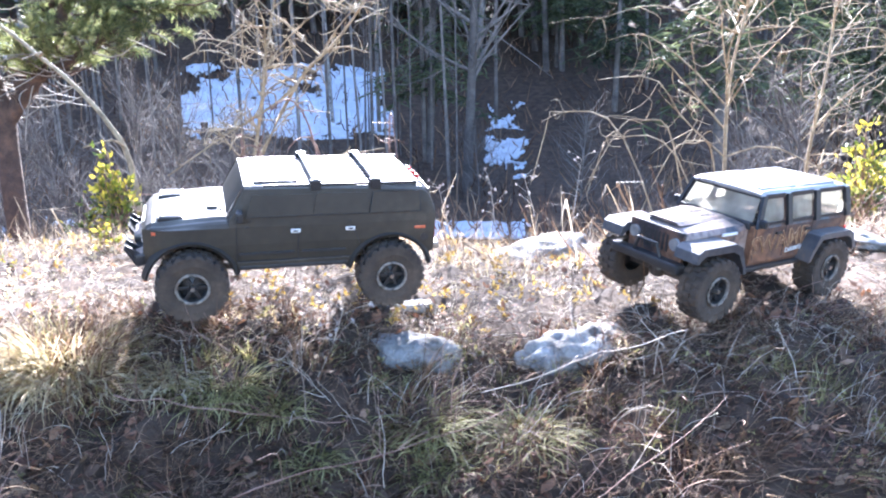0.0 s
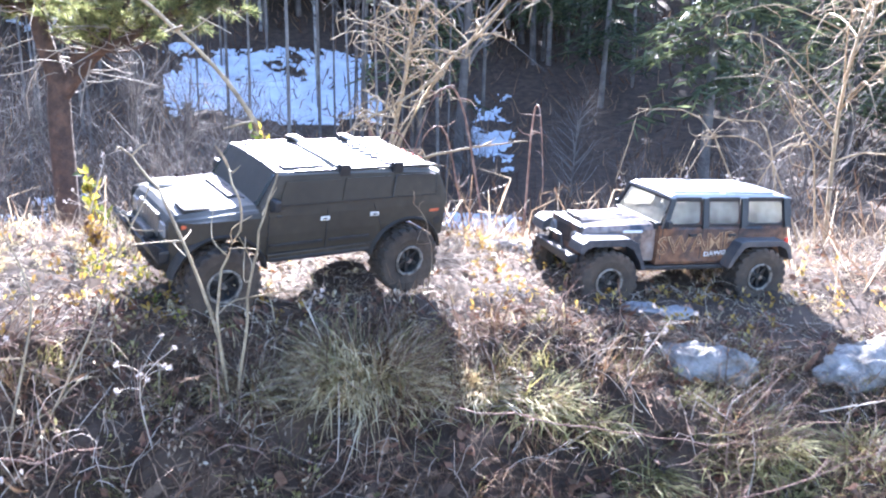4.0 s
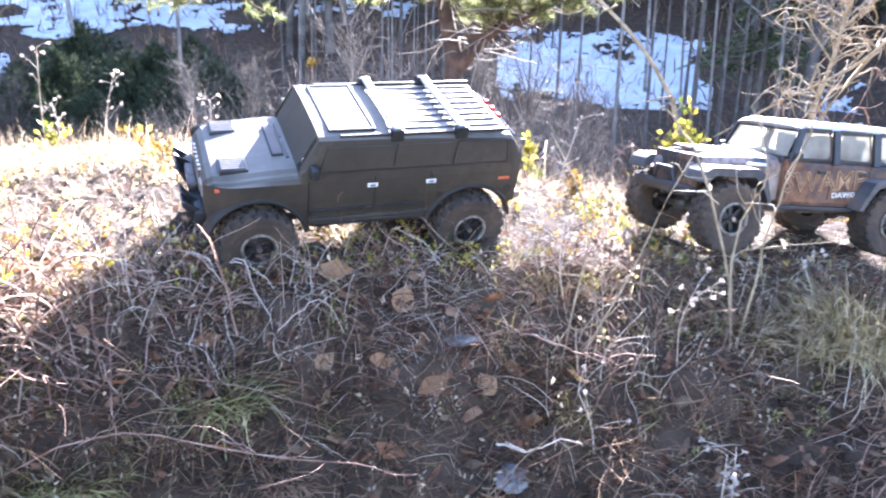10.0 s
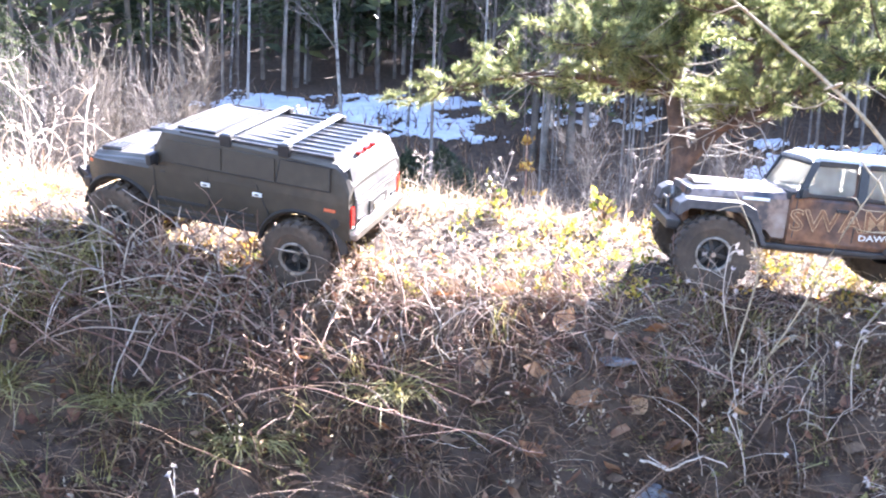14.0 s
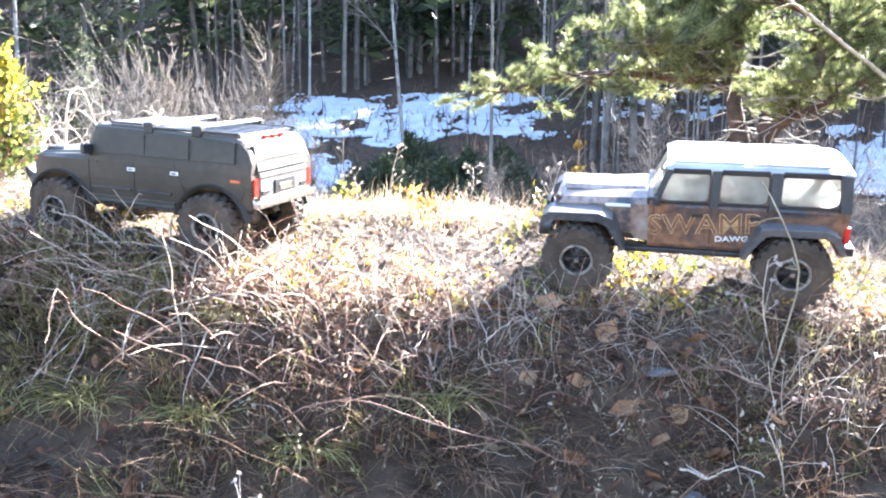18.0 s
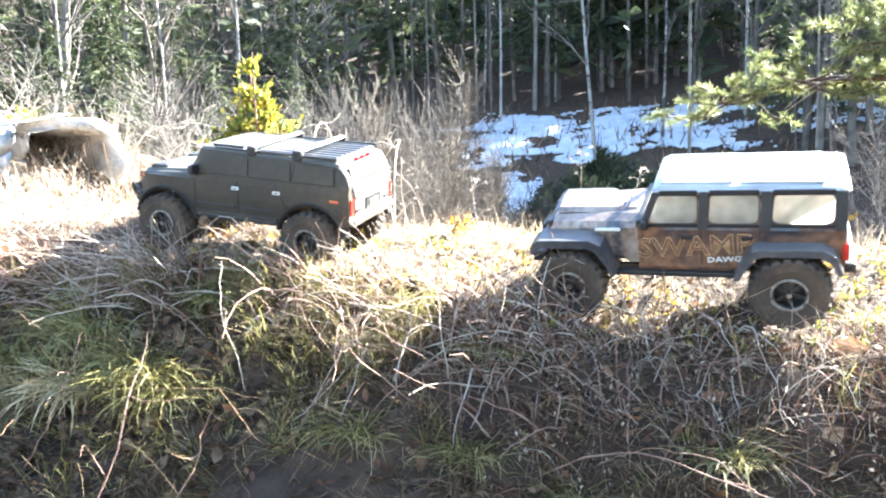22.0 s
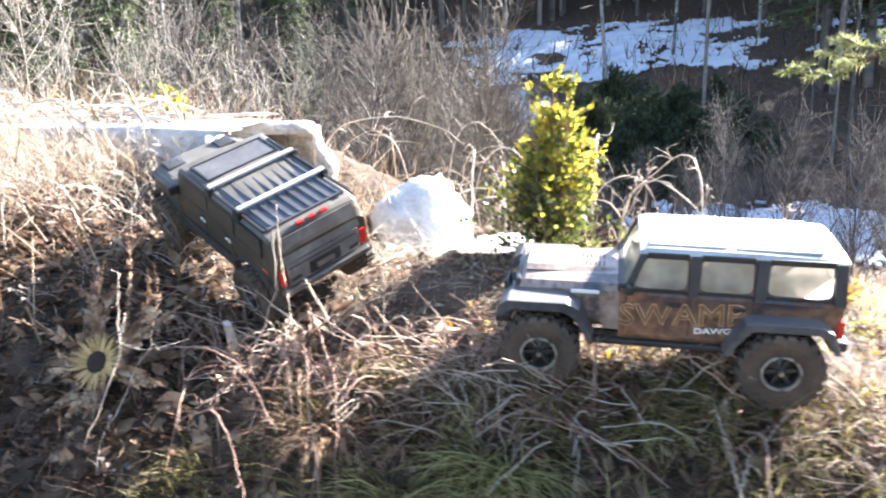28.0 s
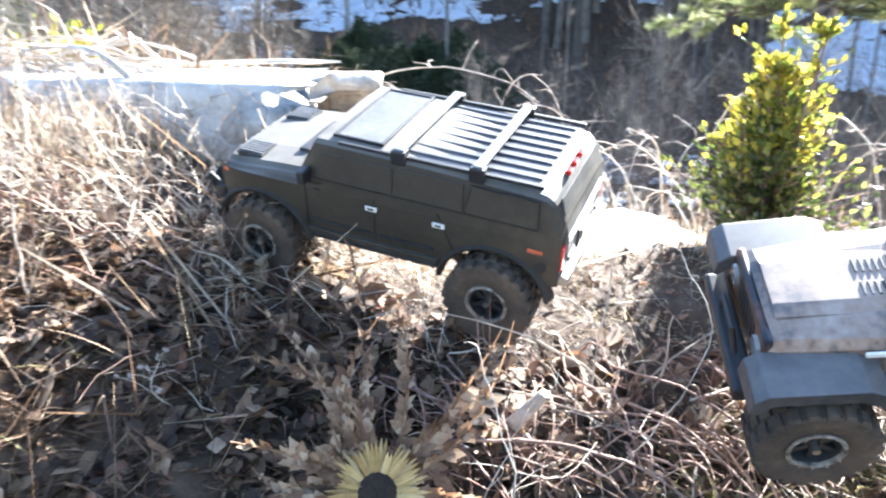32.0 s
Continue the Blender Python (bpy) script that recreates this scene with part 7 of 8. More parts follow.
def thistle():
    """A dried silver thistle: dark disc, two rings of pointed straw bracts, spiny brown leaves."""
    c = Vector((-2.61, -0.39, 0.275))
    look_to = Vector((0.42, -0.52, 0.40)).normalized()
    turn = look_to.to_track_quat("Z", "Y").to_matrix().to_4x4()
    t = thing("dried_thistle", "dried thistle head with golden pointed bracts and curled spiny leaves", "thistle", at=Matrix.Translation(c) @ turn)
    bm = bmesh.new()
    bmesh.ops.create_uvsphere(bm, u_segments=20, v_segments=10, radius=1, matrix=Matrix.Diagonal((0.0185, 0.0185, 0.007, 1)))
    for v in bm.verts:
        v.co.z += 0.0018 * noise.noise(v.co * 900)
    part("disc", bm, CHAR, t, "dark brown centre")
    r = np.random.default_rng(77)
    for k in range(64):
        a = 2 * math.pi * k / 64 * 2.03
        ln, lift = r.uniform(0.024, 0.036), (0.12 if k % 2 else 0.38) + r.normal(0, 0.1)
        bm = bmesh.new()
        d, s = Vector((math.cos(a), math.sin(a), 0)), Vector((-math.sin(a), math.cos(a), 0))
        o = d * 0.014
        pts = [(0, 0.0014), (0.45, 0.0023), (0.8, 0.0015), (1, 0.0002)]
        lo = [[bm.verts.new(o + (d * math.cos(lift) + Vector((0, 0, math.sin(lift)))) * ln * f + s * w * q + Vector((0, 0, 0.0006 * (1 - abs(q))))) for q in (-1, 0, 1)] for f, w in pts]
        for x, y in zip(lo[:-1], lo[1:]):
            for q in range(2):
                bm.faces.new((x[q], x[q + 1], y[q + 1], y[q]))
        part("bract", bm, BRACT, t)
    for k in range(22):
        a = 2 * math.pi * k / 22 + r.normal(0, 0.15)
        ln = r.uniform(0.07, 0.14)
        if 0.2 < (a % 6.283) < 2.6:
            ln *= 1.7
        d, s = Vector((math.cos(a), math.sin(a), 0)), Vector((-math.sin(a), math.cos(a), 0))
        droop, curl, twist = r.uniform(-0.3, 0.7), r.normal(0, 0.5), r.normal(0, 0.7)
        bm = bmesh.new()

        def rib(f):
            """A place on the midrib and the leaf's own side and upper directions there."""
            turn = a + curl * f
            along, across = Vector((math.cos(turn), math.sin(turn), 0)), Vector((-math.sin(turn), math.cos(turn), 0))
            up = Vector((0, 0, 1))
            w = twist * f
            return d * 0.008 + along * ln * f + up * (-0.012 + droop * ln * f * f + 0.008 * math.sin(5 * f + k)), along, across * math.cos(w) + up * math.sin(w), up * math.cos(w) - across * math.sin(w)
        rows = []
        for i in range(10):
            c, along, across, up = rib(i / 9)
            w = 0.0030 * (1 - 0.8 * i / 9)
            rows.append([bm.verts.new(c + across * w * q + up * 0.001 * (1 - abs(q))) for q in (-1, 0, 1)])
        for x, y in zip(rows[:-1], rows[1:]):
            for q in range(2):
                bm.faces.new((x[q], x[q + 1], y[q + 1], y[q]))
        for i in range(9):
            for q in (-1, 1):
                f = (i + 0.5 + r.uniform(-0.2, 0.2)) / 9.6
                c, along, across, up = rib(f)
                size = (0.010 + 0.012 * math.sin(math.pi * min(1, f + 0.12))) * r.uniform(0.65, 1.15)
                lift = r.uniform(0.1, 0.9)
                out = across * q * math.cos(lift) + up * math.sin(lift)
                for sweep, share in ((0.9, 1.0), (0.25, 0.72), (-0.35, 0.45)):     # each lobe ends in three spines
                    tip = (out * math.cos(sweep) + along * math.sin(sweep)) * size * share
                    edge = (along * math.cos(sweep) - out * math.sin(sweep)) * size * 0.27
                    v = [bm.verts.new(c - edge * 0.8), bm.verts.new(c + tip * 0.5 - edge + up * 0.0015), bm.verts.new(c + tip + up * r.normal(0, 0.003)), bm.verts.new(c + tip * 0.5 + edge + up * 0.0015), bm.verts.new(c + edge * 0.8)]
                    bm.faces.new(v)
        part("spiny_leaf", bm, THISTLELEAF, t, "curled brown spiny leaf")
    p = np.array([(0, 0, -0.004), (0.0, 0.0, -0.05), (0.01, -0.01, -0.12)])
    part("stalk", tubes("stalk", curve_points(p, 6)[None], np.full((1, 6), 0.004), 6), TWIG, t)


thistle()
# broken stump in the tangle
bm = bmesh.new()
bmesh.ops.create_cone(bm, cap_ends=True, segments=14, radius1=0.009, radius2=0.006, depth=0.085)
for v in bm.verts:
    v.co += Vector((noise.noise(v.co * 60), noise.noise(v.co * 60 + Vector((5, 0, 0))), 1.5 * noise.noise(v.co * 50))) * 0.004
st = tagged(part("cut_stump", bm, DEADWOOD), "short broken pale wood stump lying in dead stems", "stump")
st.matrix_basis = Matrix.Translation((-2.57, -0.19, 0.285)) @ Euler((0.5, 0.55, 0.3)).to_matrix().to_4x4()


# ---- the pine behind the crest ----
def pine():
    r = np.random.default_rng(33)
    bx, by = -2.30, 4.15
    t = thing("pine_tree", "crooked pine with forked trunk and sunlit yellow-green needles", "tree", at=Matrix.Translation((bx, by, g(bx, by) - 0.1)))
    zb = -(g(bx, by) - 0.1)
    limbs = [([(0, 0, 0), (0.0, 0, zb + 0.1), (0.02, 0, zb + 0.45)], 0.062, 0.052),
             ([(0.02, 0, zb + 0.34), (0.13, 0, zb + 0.48), (0.32, -0.05, zb + 0.66), (0.42, -0.05, zb + 0.98), (0.36, 0, zb + 1.7)], 0.046, 0.018),
             ([(0.01, 0, zb + 0.42), (-0.06, 0, zb + 0.75), (-0.05, 0.05, zb + 1.2), (-0.1, 0, zb + 1.75)], 0.05, 0.018),
             ([(0.10, 0, zb + 0.52), (0.40, -0.1, zb + 0.62), (0.75, -0.15, zb + 0.80), (1.0, -0.2, zb + 0.92)], 0.028, 0.006),
             ([(-0.04, 0, zb + 0.75), (-0.4, -0.2, zb + 0.82), (-0.8, -0.4, zb + 0.84), (-1.25, -0.6, zb + 0.74)], 0.030, 0.006),
             ([(0.3, -0.05, zb + 0.9), (0.6, 0.05, zb + 1.05), (0.9, 0.1, zb + 1.25)], 0.022, 0.006),
             ([(-0.05, 0, zb + 1.0), (-0.35, 0.1, zb + 1.15), (-0.75, 0.05, zb + 1.25)], 0.022, 0.006),
             ([(0.33, -0.05, zb + 1.1), (0.2, -0.35, zb + 1.2), (0.15, -0.6, zb + 1.3)], 0.02, 0.006),
             ([(-0.07, 0, zb + 0.85), (-0.2, -0.35, zb + 0.95), (-0.3, -0.65, zb + 0.95)], 0.02, 0.006),
             ([(0.0, 0, zb + 1.3), (-0.3, 0.3, zb + 1.45), (-0.5, 0.5, zb + 1.5)], 0.02, 0.006)]
    tips = []
    for i, (pts, r0, r1) in enumerate(limbs):
        p = curve_points(pts, 14)
        part("trunk" if i == 0 else "limb", tubes("limb", p[None], np.linspace(r0, r1, 14)[None], 10 if r0 > 0.03 else 7), PINEBARK, t, smooth=True)
        if i == 0:
            continue
        tw = []
        for k in range(58 if i < 3 else 46):
            j = int(r.uniform(3 if i > 2 else 5, 14))
            o = p[j]
            e = r.normal(0, 1, 3) * [1, 1, 0.35] + [0, 0, 0.18]
            e = e / np.linalg.norm(e) * r.uniform(0.10, 0.34)
            q = curve_points([o, o + e * 0.55 - [0, 0, 0.02], o + e + [0, 0, 0.03]], 5)
            tw.append(q)
            for f in (2, 3, 4):
                if r.uniform() < 0.9:
                    tips.append((q[f] + r.normal(0, 0.02, 3), e / np.linalg.norm(e)))
        part("spray", tubes("spray", np.array(tw), np.tile(np.linspace(0.006, 0.003, 5), (len(tw), 1)), 4), PINEBARK, t)
    bare = []
    for k in range(130):
        p = curve_points(limbs[(1, 2, 3, 4, 8)[k % 5]][0], 14)
        o = p[int(r.uniform(2, 9))]
        e = r.normal(0, 1, 3) * [1, 1, 0.3] - [0, 0, 0.12]
        e = e / np.linalg.norm(e) * r.uniform(0.15, 0.42)
        bare.append(curve_points([o, o + e * 0.5 + r.normal(0, 0.03, 3), o + e + r.normal(0, 0.04, 3)], 6))
    tagged(part("spray", tubes("spray", np.array(bare), np.tile(np.linspace(0.0045, 0.0018, 6), (len(bare), 1)), 4), SUNLITGREYTWIG, t, "dry bare twigs under the crown"), kind="stuff")
    o, d = np.array([a for a, _ in tips]), np.array([b for _, b in tips])
    keep = (o[:, 2] > zb + 0.62) & (o[:, 2] < zb + 1.9)
    o, d = o[keep], d[keep]
    k, per = len(o), 110
    w = d[:, None] * 0.9 + r.normal(0, 0.75, (k, per, 3)) + [0, 0, 0.25]
    w /= np.linalg.norm(w, axis=2, keepdims=True)
    s0 = o[:, None] + d[:, None] * r.uniform(-0.05, 0.06, (k, per, 1))
    ln = r.uniform(0.03, 0.06, (k, per, 1))
    pts = np.stack([s0, s0 + w * ln * 0.5, s0 + w * ln], 2).reshape(-1, 3, 3)
    side = np.cross(w, r.normal(0, 1, (k, per, 3))).reshape(-1, 3)
    side /= np.linalg.norm(side, axis=1, keepdims=True)
    half = np.tile([0.0016, 0.0014, 0.0003], (len(pts), 1))
    part("foliage", blades("foliage", pts, half, side), NEEDLE, t)


pine()


# ---- the valley: snow, woods ----
def snow_patch(label, az0, az1, d0, d1, seed, density=0.5):
    """A ragged sheet of old snow lying on the land."""
    r = np.random.default_rng(seed)
    na, nd = int((az1 - az0) * 10) + 4, int((d1 - d0) * 9) + 4
    az, ds = np.meshgrid(np.linspace(az0, az1, na), np.linspace(d0, d1, nd))
    x, y = -0.9 - ds * np.sin(np.radians(az)), -0.1 + ds * np.cos(np.radians(az))
    u, v = (az - az0) / (az1 - az0) * 2 - 1, (ds - d0) / (d1 - d0) * 2 - 1
    ok = (1 - np.maximum(np.abs(u) ** 3, np.abs(v) ** 3)) + 0.55 * wave(x + seed, y, 0.9) + 0.35 * wave(x, y + seed, 2.3) + 0.22 * wave(x, y, 5.1) + 0.22 * wave(x + 2, y, 11.3) + 0.15 * r.normal(size=x.shape) * (r.uniform(size=x.shape) < 0.3) > 1 - density
    z = land(x, y) + 0.05 + 0.02 * wave(x, y, 3)
    verts = np.stack([x, y, z], -1).reshape(-1, 3)
    i = (np.arange(nd - 1)[:, None] * na + np.arange(na - 1)[None])
    cell = ok[:-1, :-1] & ok[1:, :-1] & ok[:-1, 1:] & ok[1:, 1:]
    i = i[cell]
    f = np.stack([i, i + 1, i + na + 1, i + na], -1)
    me = mesh_np("snow_patch", verts, f)
    ob = tagged(part("snow_patch", me, SNOW, smooth=True), label, "snow", kind="structure")
    md = ob.modifiers.new("thick", "SOLIDIFY")
    md.thickness = 0.06


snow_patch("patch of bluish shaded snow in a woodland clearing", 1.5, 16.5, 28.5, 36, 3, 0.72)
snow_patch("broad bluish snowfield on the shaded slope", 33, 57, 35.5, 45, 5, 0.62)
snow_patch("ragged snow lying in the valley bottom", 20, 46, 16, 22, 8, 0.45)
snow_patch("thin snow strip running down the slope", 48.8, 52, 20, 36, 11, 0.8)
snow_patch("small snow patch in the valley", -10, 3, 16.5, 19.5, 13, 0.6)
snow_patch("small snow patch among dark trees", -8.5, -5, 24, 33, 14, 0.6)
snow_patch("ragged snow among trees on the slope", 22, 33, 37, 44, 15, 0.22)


def conifer(h, seed, dense=1.0):
    """Trunk, and a crown of drooping boughs of needles."""
    r = np.random.default_rng(seed)
    t = thing("conifer", "tall dark evergreen conifer on the shaded slope", "tree", "conifers")
    p = curve_points([(0, 0, 0), (r.normal(0, 0.1), r.normal(0, 0.1), h * 0.5), (0, 0, h)], 8)
    part("trunk", tubes("trunk", p[None], np.linspace(0.16, 0.02, 8)[None] * h / 14, 7), FARBARK, t, smooth=True)
    pts, half, side = [], [], []
    for k in range(int(150 * dense)):
        f = r.uniform(0.12, 1.0) ** 0.8
        a = r.uniform(0, 6.28)
        ln = (1 - f) * h * 0.20 + 0.3
        ln *= r.uniform(0.5, 1.15)
        out = np.array([math.cos(a), math.sin(a), 0])
        o = np.array([0, 0, f * h])
        sag = r.uniform(0.15, 0.55)
        bough = np.array([o + out * ln * q + np.array([0, 0, -sag * ln * q * q]) for q in (0, 0.35, 0.7, 1.0)])
        for j in range(30):
            q = r.uniform(0.1, 1.0)
            c = o + out * ln * q + np.array([0, 0, -sag * ln * q * q])
            e = out * r.uniform(0.2, 0.9) + r.normal(0, 0.7, 3) * [1, 1, 0.25] + [0, 0, -0.35]
            e *= ln * 0.22 / np.linalg.norm(e) * r.uniform(0.6, 1.3)
            pts.append(np.stack([c, c + e * 0.5, c + e])); half.append([0.018, 0.034, 0.008])
            s = np.cross(e, r.normal(0, 1, 3)); side.append(s / np.linalg.norm(s))
    part("crown", blades("crown", np.array(pts), np.array(half) * h / 14, np.array(side)), CONIFER, t)
    return t


def broadleaf(h, seed, mat=FARBARK, name="bare_tree", label="leafless grey tree on the valley slope", limbs=30, spread=0.30, low=0.25, r0=0.012, sub=8, upright=0.9):
    sway = 0.25 if name in ("birch_tree", "pole_tree") else 1.0
    """A leafless tree: trunk, limbs, fine twigs."""
    r = np.random.default_rng(seed)
    t = thing(name, label, "tree", name.replace("_", " ") + "s")
    p = curve_points([(0, 0, 0), (r.normal(0, 0.02) * h * sway, r.normal(0, 0.02) * h * sway, h * 0.5), (r.normal(0, 0.04) * h * sway, r.normal(0, 0.04) * h * sway, h)], 10)
    part("trunk", tubes("trunk", p[None], np.linspace(h * r0, h * 0.0018, 10)[None], 7), mat, t, smooth=True)
    L, T = [], []
    for k in range(limbs):
        f = r.uniform(low, 0.97)
        o = p[int(f * 9)] + (p[min(9, int(f * 9) + 1)] - p[int(f * 9)]) * (f * 9 % 1)
        a = r.uniform(0, 6.28)
        d = np.array([math.cos(a), math.sin(a), upright * r.uniform(0.5, 1.5)])
        d = d / np.linalg.norm(d) * h * spread * (1.15 - f * 0.7) * r.uniform(0.6, 1.2)
        q = curve_points([o, o + d * 0.5 + r.normal(0, 0.012 * h, 3), o + d + [0, 0, 0.03 * h] + r.normal(0, 0.015 * h, 3)], 6)
        L.append(q)
        for j in range(sub):
            i = r.integers(1, 6)
            e = d * 0.4 * r.uniform(0.5, 1.1) + r.normal(0, 0.06 * h * spread / 0.3, 3)
            T.append(curve_points([q[i], q[i] + e * 0.5 + r.normal(0, 0.006 * h, 3), q[i] + e + [0, 0, 0.015 * h]], 4))
    tagged(part("branchwork", tubes("branchwork", np.array(L), np.tile(np.linspace(h * r0 * 0.36, h * 0.0012, 6), (len(L), 1)), 5), FARBARK if mat is BIRCHBARK else mat, t), kind="stuff")
    tagged(part("spray", tubes("spray", np.array(T), np.tile(np.linspace(h * 0.0012, h * 0.0006, 4), (len(T), 1)), 3), FARBARK if mat is BIRCHBARK else mat, t), kind="stuff")
    return t


def plant(proto, spots, seed, jitter=0.12):
    """Copies of proto at the spots (azimuth, distance, size); the first spot takes proto itself."""
    r = np.random.default_rng(seed)
    for i, (az, d, s) in enumerate(spots):
        x, y = polar(az, d)
        k = s * (1 + r.uniform(-jitter, jitter))
        m = Matrix.Translation((x, y, g(x, y) - 0.15 * k)) @ Matrix.Rotation(r.uniform(0, 6.28), 4, "Z") @ Matrix.Rotation(r.normal(0, 0.025), 4, "X") @ Matrix.Diagonal((k, k, k, 1))
        ob = proto if i == 0 else copy_thing(proto, Matrix())
        ob.matrix_basis = m


def spots(n, az0, az1, d0, d1, seed, size=(0.8, 1.25), gaps=()):
    r = np.random.default_rng(seed)
    out = []
    while len(out) < n:
        a, d = r.uniform(az0, az1), math.sqrt(r.uniform(d0**2, d1**2))
        if not any(a0 < a < a1 and e0 < d < e1 for a0, a1, e0, e1 in gaps):
            out.append((a, d, r.uniform(*size)))
    return out


plant(conifer(14, 24, 1.2), spots(16, -14, 9, 37.5, 46, 33, (0.85, 1.1)), 33)
plant(conifer(13, 22), spots(24, -5, 24, 44, 60, 31), 31)
plant(conifer(15, 23, 1.2), spots(34, 14, 48, 50, 74, 32), 32)
CLEAR = ((0, 19, 0, 37), (32, 64, 0, 44))
plant(conifer(15, 1), spots(40, -45, 115, 30, 66, 1, gaps=CLEAR), 1)
plant(conifer(12, 2), spots(36, -45, 34, 24, 56, 2, gaps=CLEAR), 2)
plant(conifer(18, 3, 1.2), spots(44, -48, 118, 42, 80, 3, gaps=((0, 19, 0, 40),)), 3)
plant(broadleaf(13, 4), spots(22, -42, 112, 20, 60, 4, gaps=CLEAR), 4)
plant(broadleaf(11, 5, limbs=36), spots(20, -40, 112, 22, 56, 5, gaps=CLEAR), 5)
plant(broadleaf(15, 6, BIRCHBARK, "birch_tree", "slender white-barked leafless birch", 26, 0.20, 0.3, 0.0062, 9, 1.1), [(45, 33, 1.0), (40.5, 38, 0.9), (35, 40, 0.95), (52, 43, 1.0), (53.2, 46, 0.9), (48, 48, 1.0), (82, 24, 0.9), (76, 30, 1.0), (88, 22, 0.8), (71, 34, 1.0), (30, 38, 1.0), (26, 40, 1), (10, 38, 0.9), (6, 30, 0.8)], 6)
plant(broadleaf(15, 7, FARBARK, "pole_tree", "slim straight dark-trunked leafless tree", 16, 0.12, 0.35, 0.0045, 7, 1.2), spots(34, -40, 66, 26, 50, 7, (0.7, 1.3)) + spots(20, -4, 19, 21, 28, 70, (0.45, 0.9)) + spots(12, 20, 32, 24, 32, 77, (0.5, 0.9)), 7)
plant(broadleaf(3.4, 8, FARBARK, "bare_bush", "leafless pale grey bush with many upright twigs", 50, 0.42, 0.02, 0.009, 14, 1.8), [(51, 18, 0.7), (49, 20, 0.7), (46, 18, 0.5), (43, 19, 0.55), (40, 18, 0.6), (37, 17, 0.6), (52.5, 21, 0.9), (58, 14, 1.2), (61, 16, 1.3), (64, 13, 1.1), (56, 18, 1.2), (62, 20, 1.3), (67, 16, 1.2), (30, 12, 0.8), (26, 14, 0.9), (34, 15, 0.8), (22, 11, 0.8), (18, 13, 0.9), (14, 10, 0.8), (10, 12, 0.7), (71, 15, 1.2), (76, 13, 1.1), (38, 19, 0.8)], 8)
plant(broadleaf(2.2, 9, FARBARK, "bare_bush", "leafless brown scrub in the valley", 46, 0.5, 0.02, 0.012, 9, 0.9), spots(30, -38, 112, 8, 24, 9, (0.7, 1.3), gaps=((44, 56, 0, 40),)), 9)


plant(broadleaf(3.2, 11, SUNLITGREYTWIG, "bare_bush", "sunlit grey leafless thicket of fine branches", 40, 0.40, 0.02, 0.005, 14, 1.6), [(72, 9, 0.7), (80, 10, 0.85), (87, 9, 0.8), (95, 9, 0.85), (84, 13, 1.2), (91, 13, 1.1), (100, 11, 1.0), (76, 14, 1.1), (105, 9, 0.9), (69, 12, 0.9), (74, 11, 0.8), (79, 16, 1.3), (88, 17, 1.3)], 12)
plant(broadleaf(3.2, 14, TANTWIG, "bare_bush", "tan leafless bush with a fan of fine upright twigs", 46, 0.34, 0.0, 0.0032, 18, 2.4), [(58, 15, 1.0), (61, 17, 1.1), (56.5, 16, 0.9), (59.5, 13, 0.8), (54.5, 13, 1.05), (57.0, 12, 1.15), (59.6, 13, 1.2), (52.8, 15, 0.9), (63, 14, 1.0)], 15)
plant(conifer(8, 21, 1.2), [(72, 26, 0.8), (77, 22, 0.8), (83, 24, 1.0), (89, 20, 0.8), (95, 24, 1.0), (102, 20, 0.9), (79, 30, 1.1), (86, 30, 1.2), (98, 30, 1.2), (67, 30, 0.8), (108, 26, 1.0), (112, 20, 0.9)], 21)


def juniper(h, seed):
    r = np.random.default_rng(seed)
    t = thing("juniper", "dense dark green juniper bush in the valley", "bush", "junipers")
    part("stem", tubes("stem", curve_points([(0, 0, 0), (0.02, 0, h * 0.4), (0, 0, h * 0.8)], 6)[None], np.linspace(0.05, 0.01, 6)[None], 6), FARBARK, t)
    n = 9000
    f = r.uniform(0, 1, n) ** 0.8
    a = r.uniform(0, 6.28, n)
    rad = (1 - f**2.6) * h * 0.80 * np.sqrt(r.uniform(0.05, 1, n)) * (1 + 0.35 * np.sin(3 * a + seed) + 0.2 * np.sin(7 * a + 9 * f))
    c = np.stack([np.cos(a) * rad, np.sin(a) * rad, f * h * (0.75 + 0.25 * np.sin(2 * a + 1.3 * seed) * np.cos(3 * a))], -1)
    e = np.stack([np.cos(a), np.sin(a), r.uniform(0.2, 1.6, n)], -1) + r.normal(0, 0.6, (n, 3))
    e *= (h * 0.06 * r.uniform(0.4, 2.0, n) / np.linalg.norm(e, axis=1))[:, None]
    s = np.cross(e, r.normal(0, 1, (n, 3))); s /= np.linalg.norm(s, axis=1, keepdims=True)
    part("crown", blades("crown", np.stack([c, c + e * 0.5, c + e], 1), np.tile(np.array([0.010, 0.018, 0.003]) * h / 2, (n, 1)), s), JUNIPER, t)
    return t


plant(juniper(2.4, 1), [(46.5, 27, 0.95), (44, 25, 0.8), (48.3, 27, 0.9), (42, 27, 0.9), (39.5, 26, 0.8), (45, 30, 1.0), (47.5, 24, 0.6), (37, 27, 0.8), (42.5, 23, 0.6), (40.5, 29, 0.9), (38, 30, 0.9), (35.5, 26, 0.7), (43.5, 28, 0.9), (68, 26, 1.2), (72, 27, 1.3), (65, 27, 1.0), (70, 29, 1.2), (75, 26, 1.1)], 10)


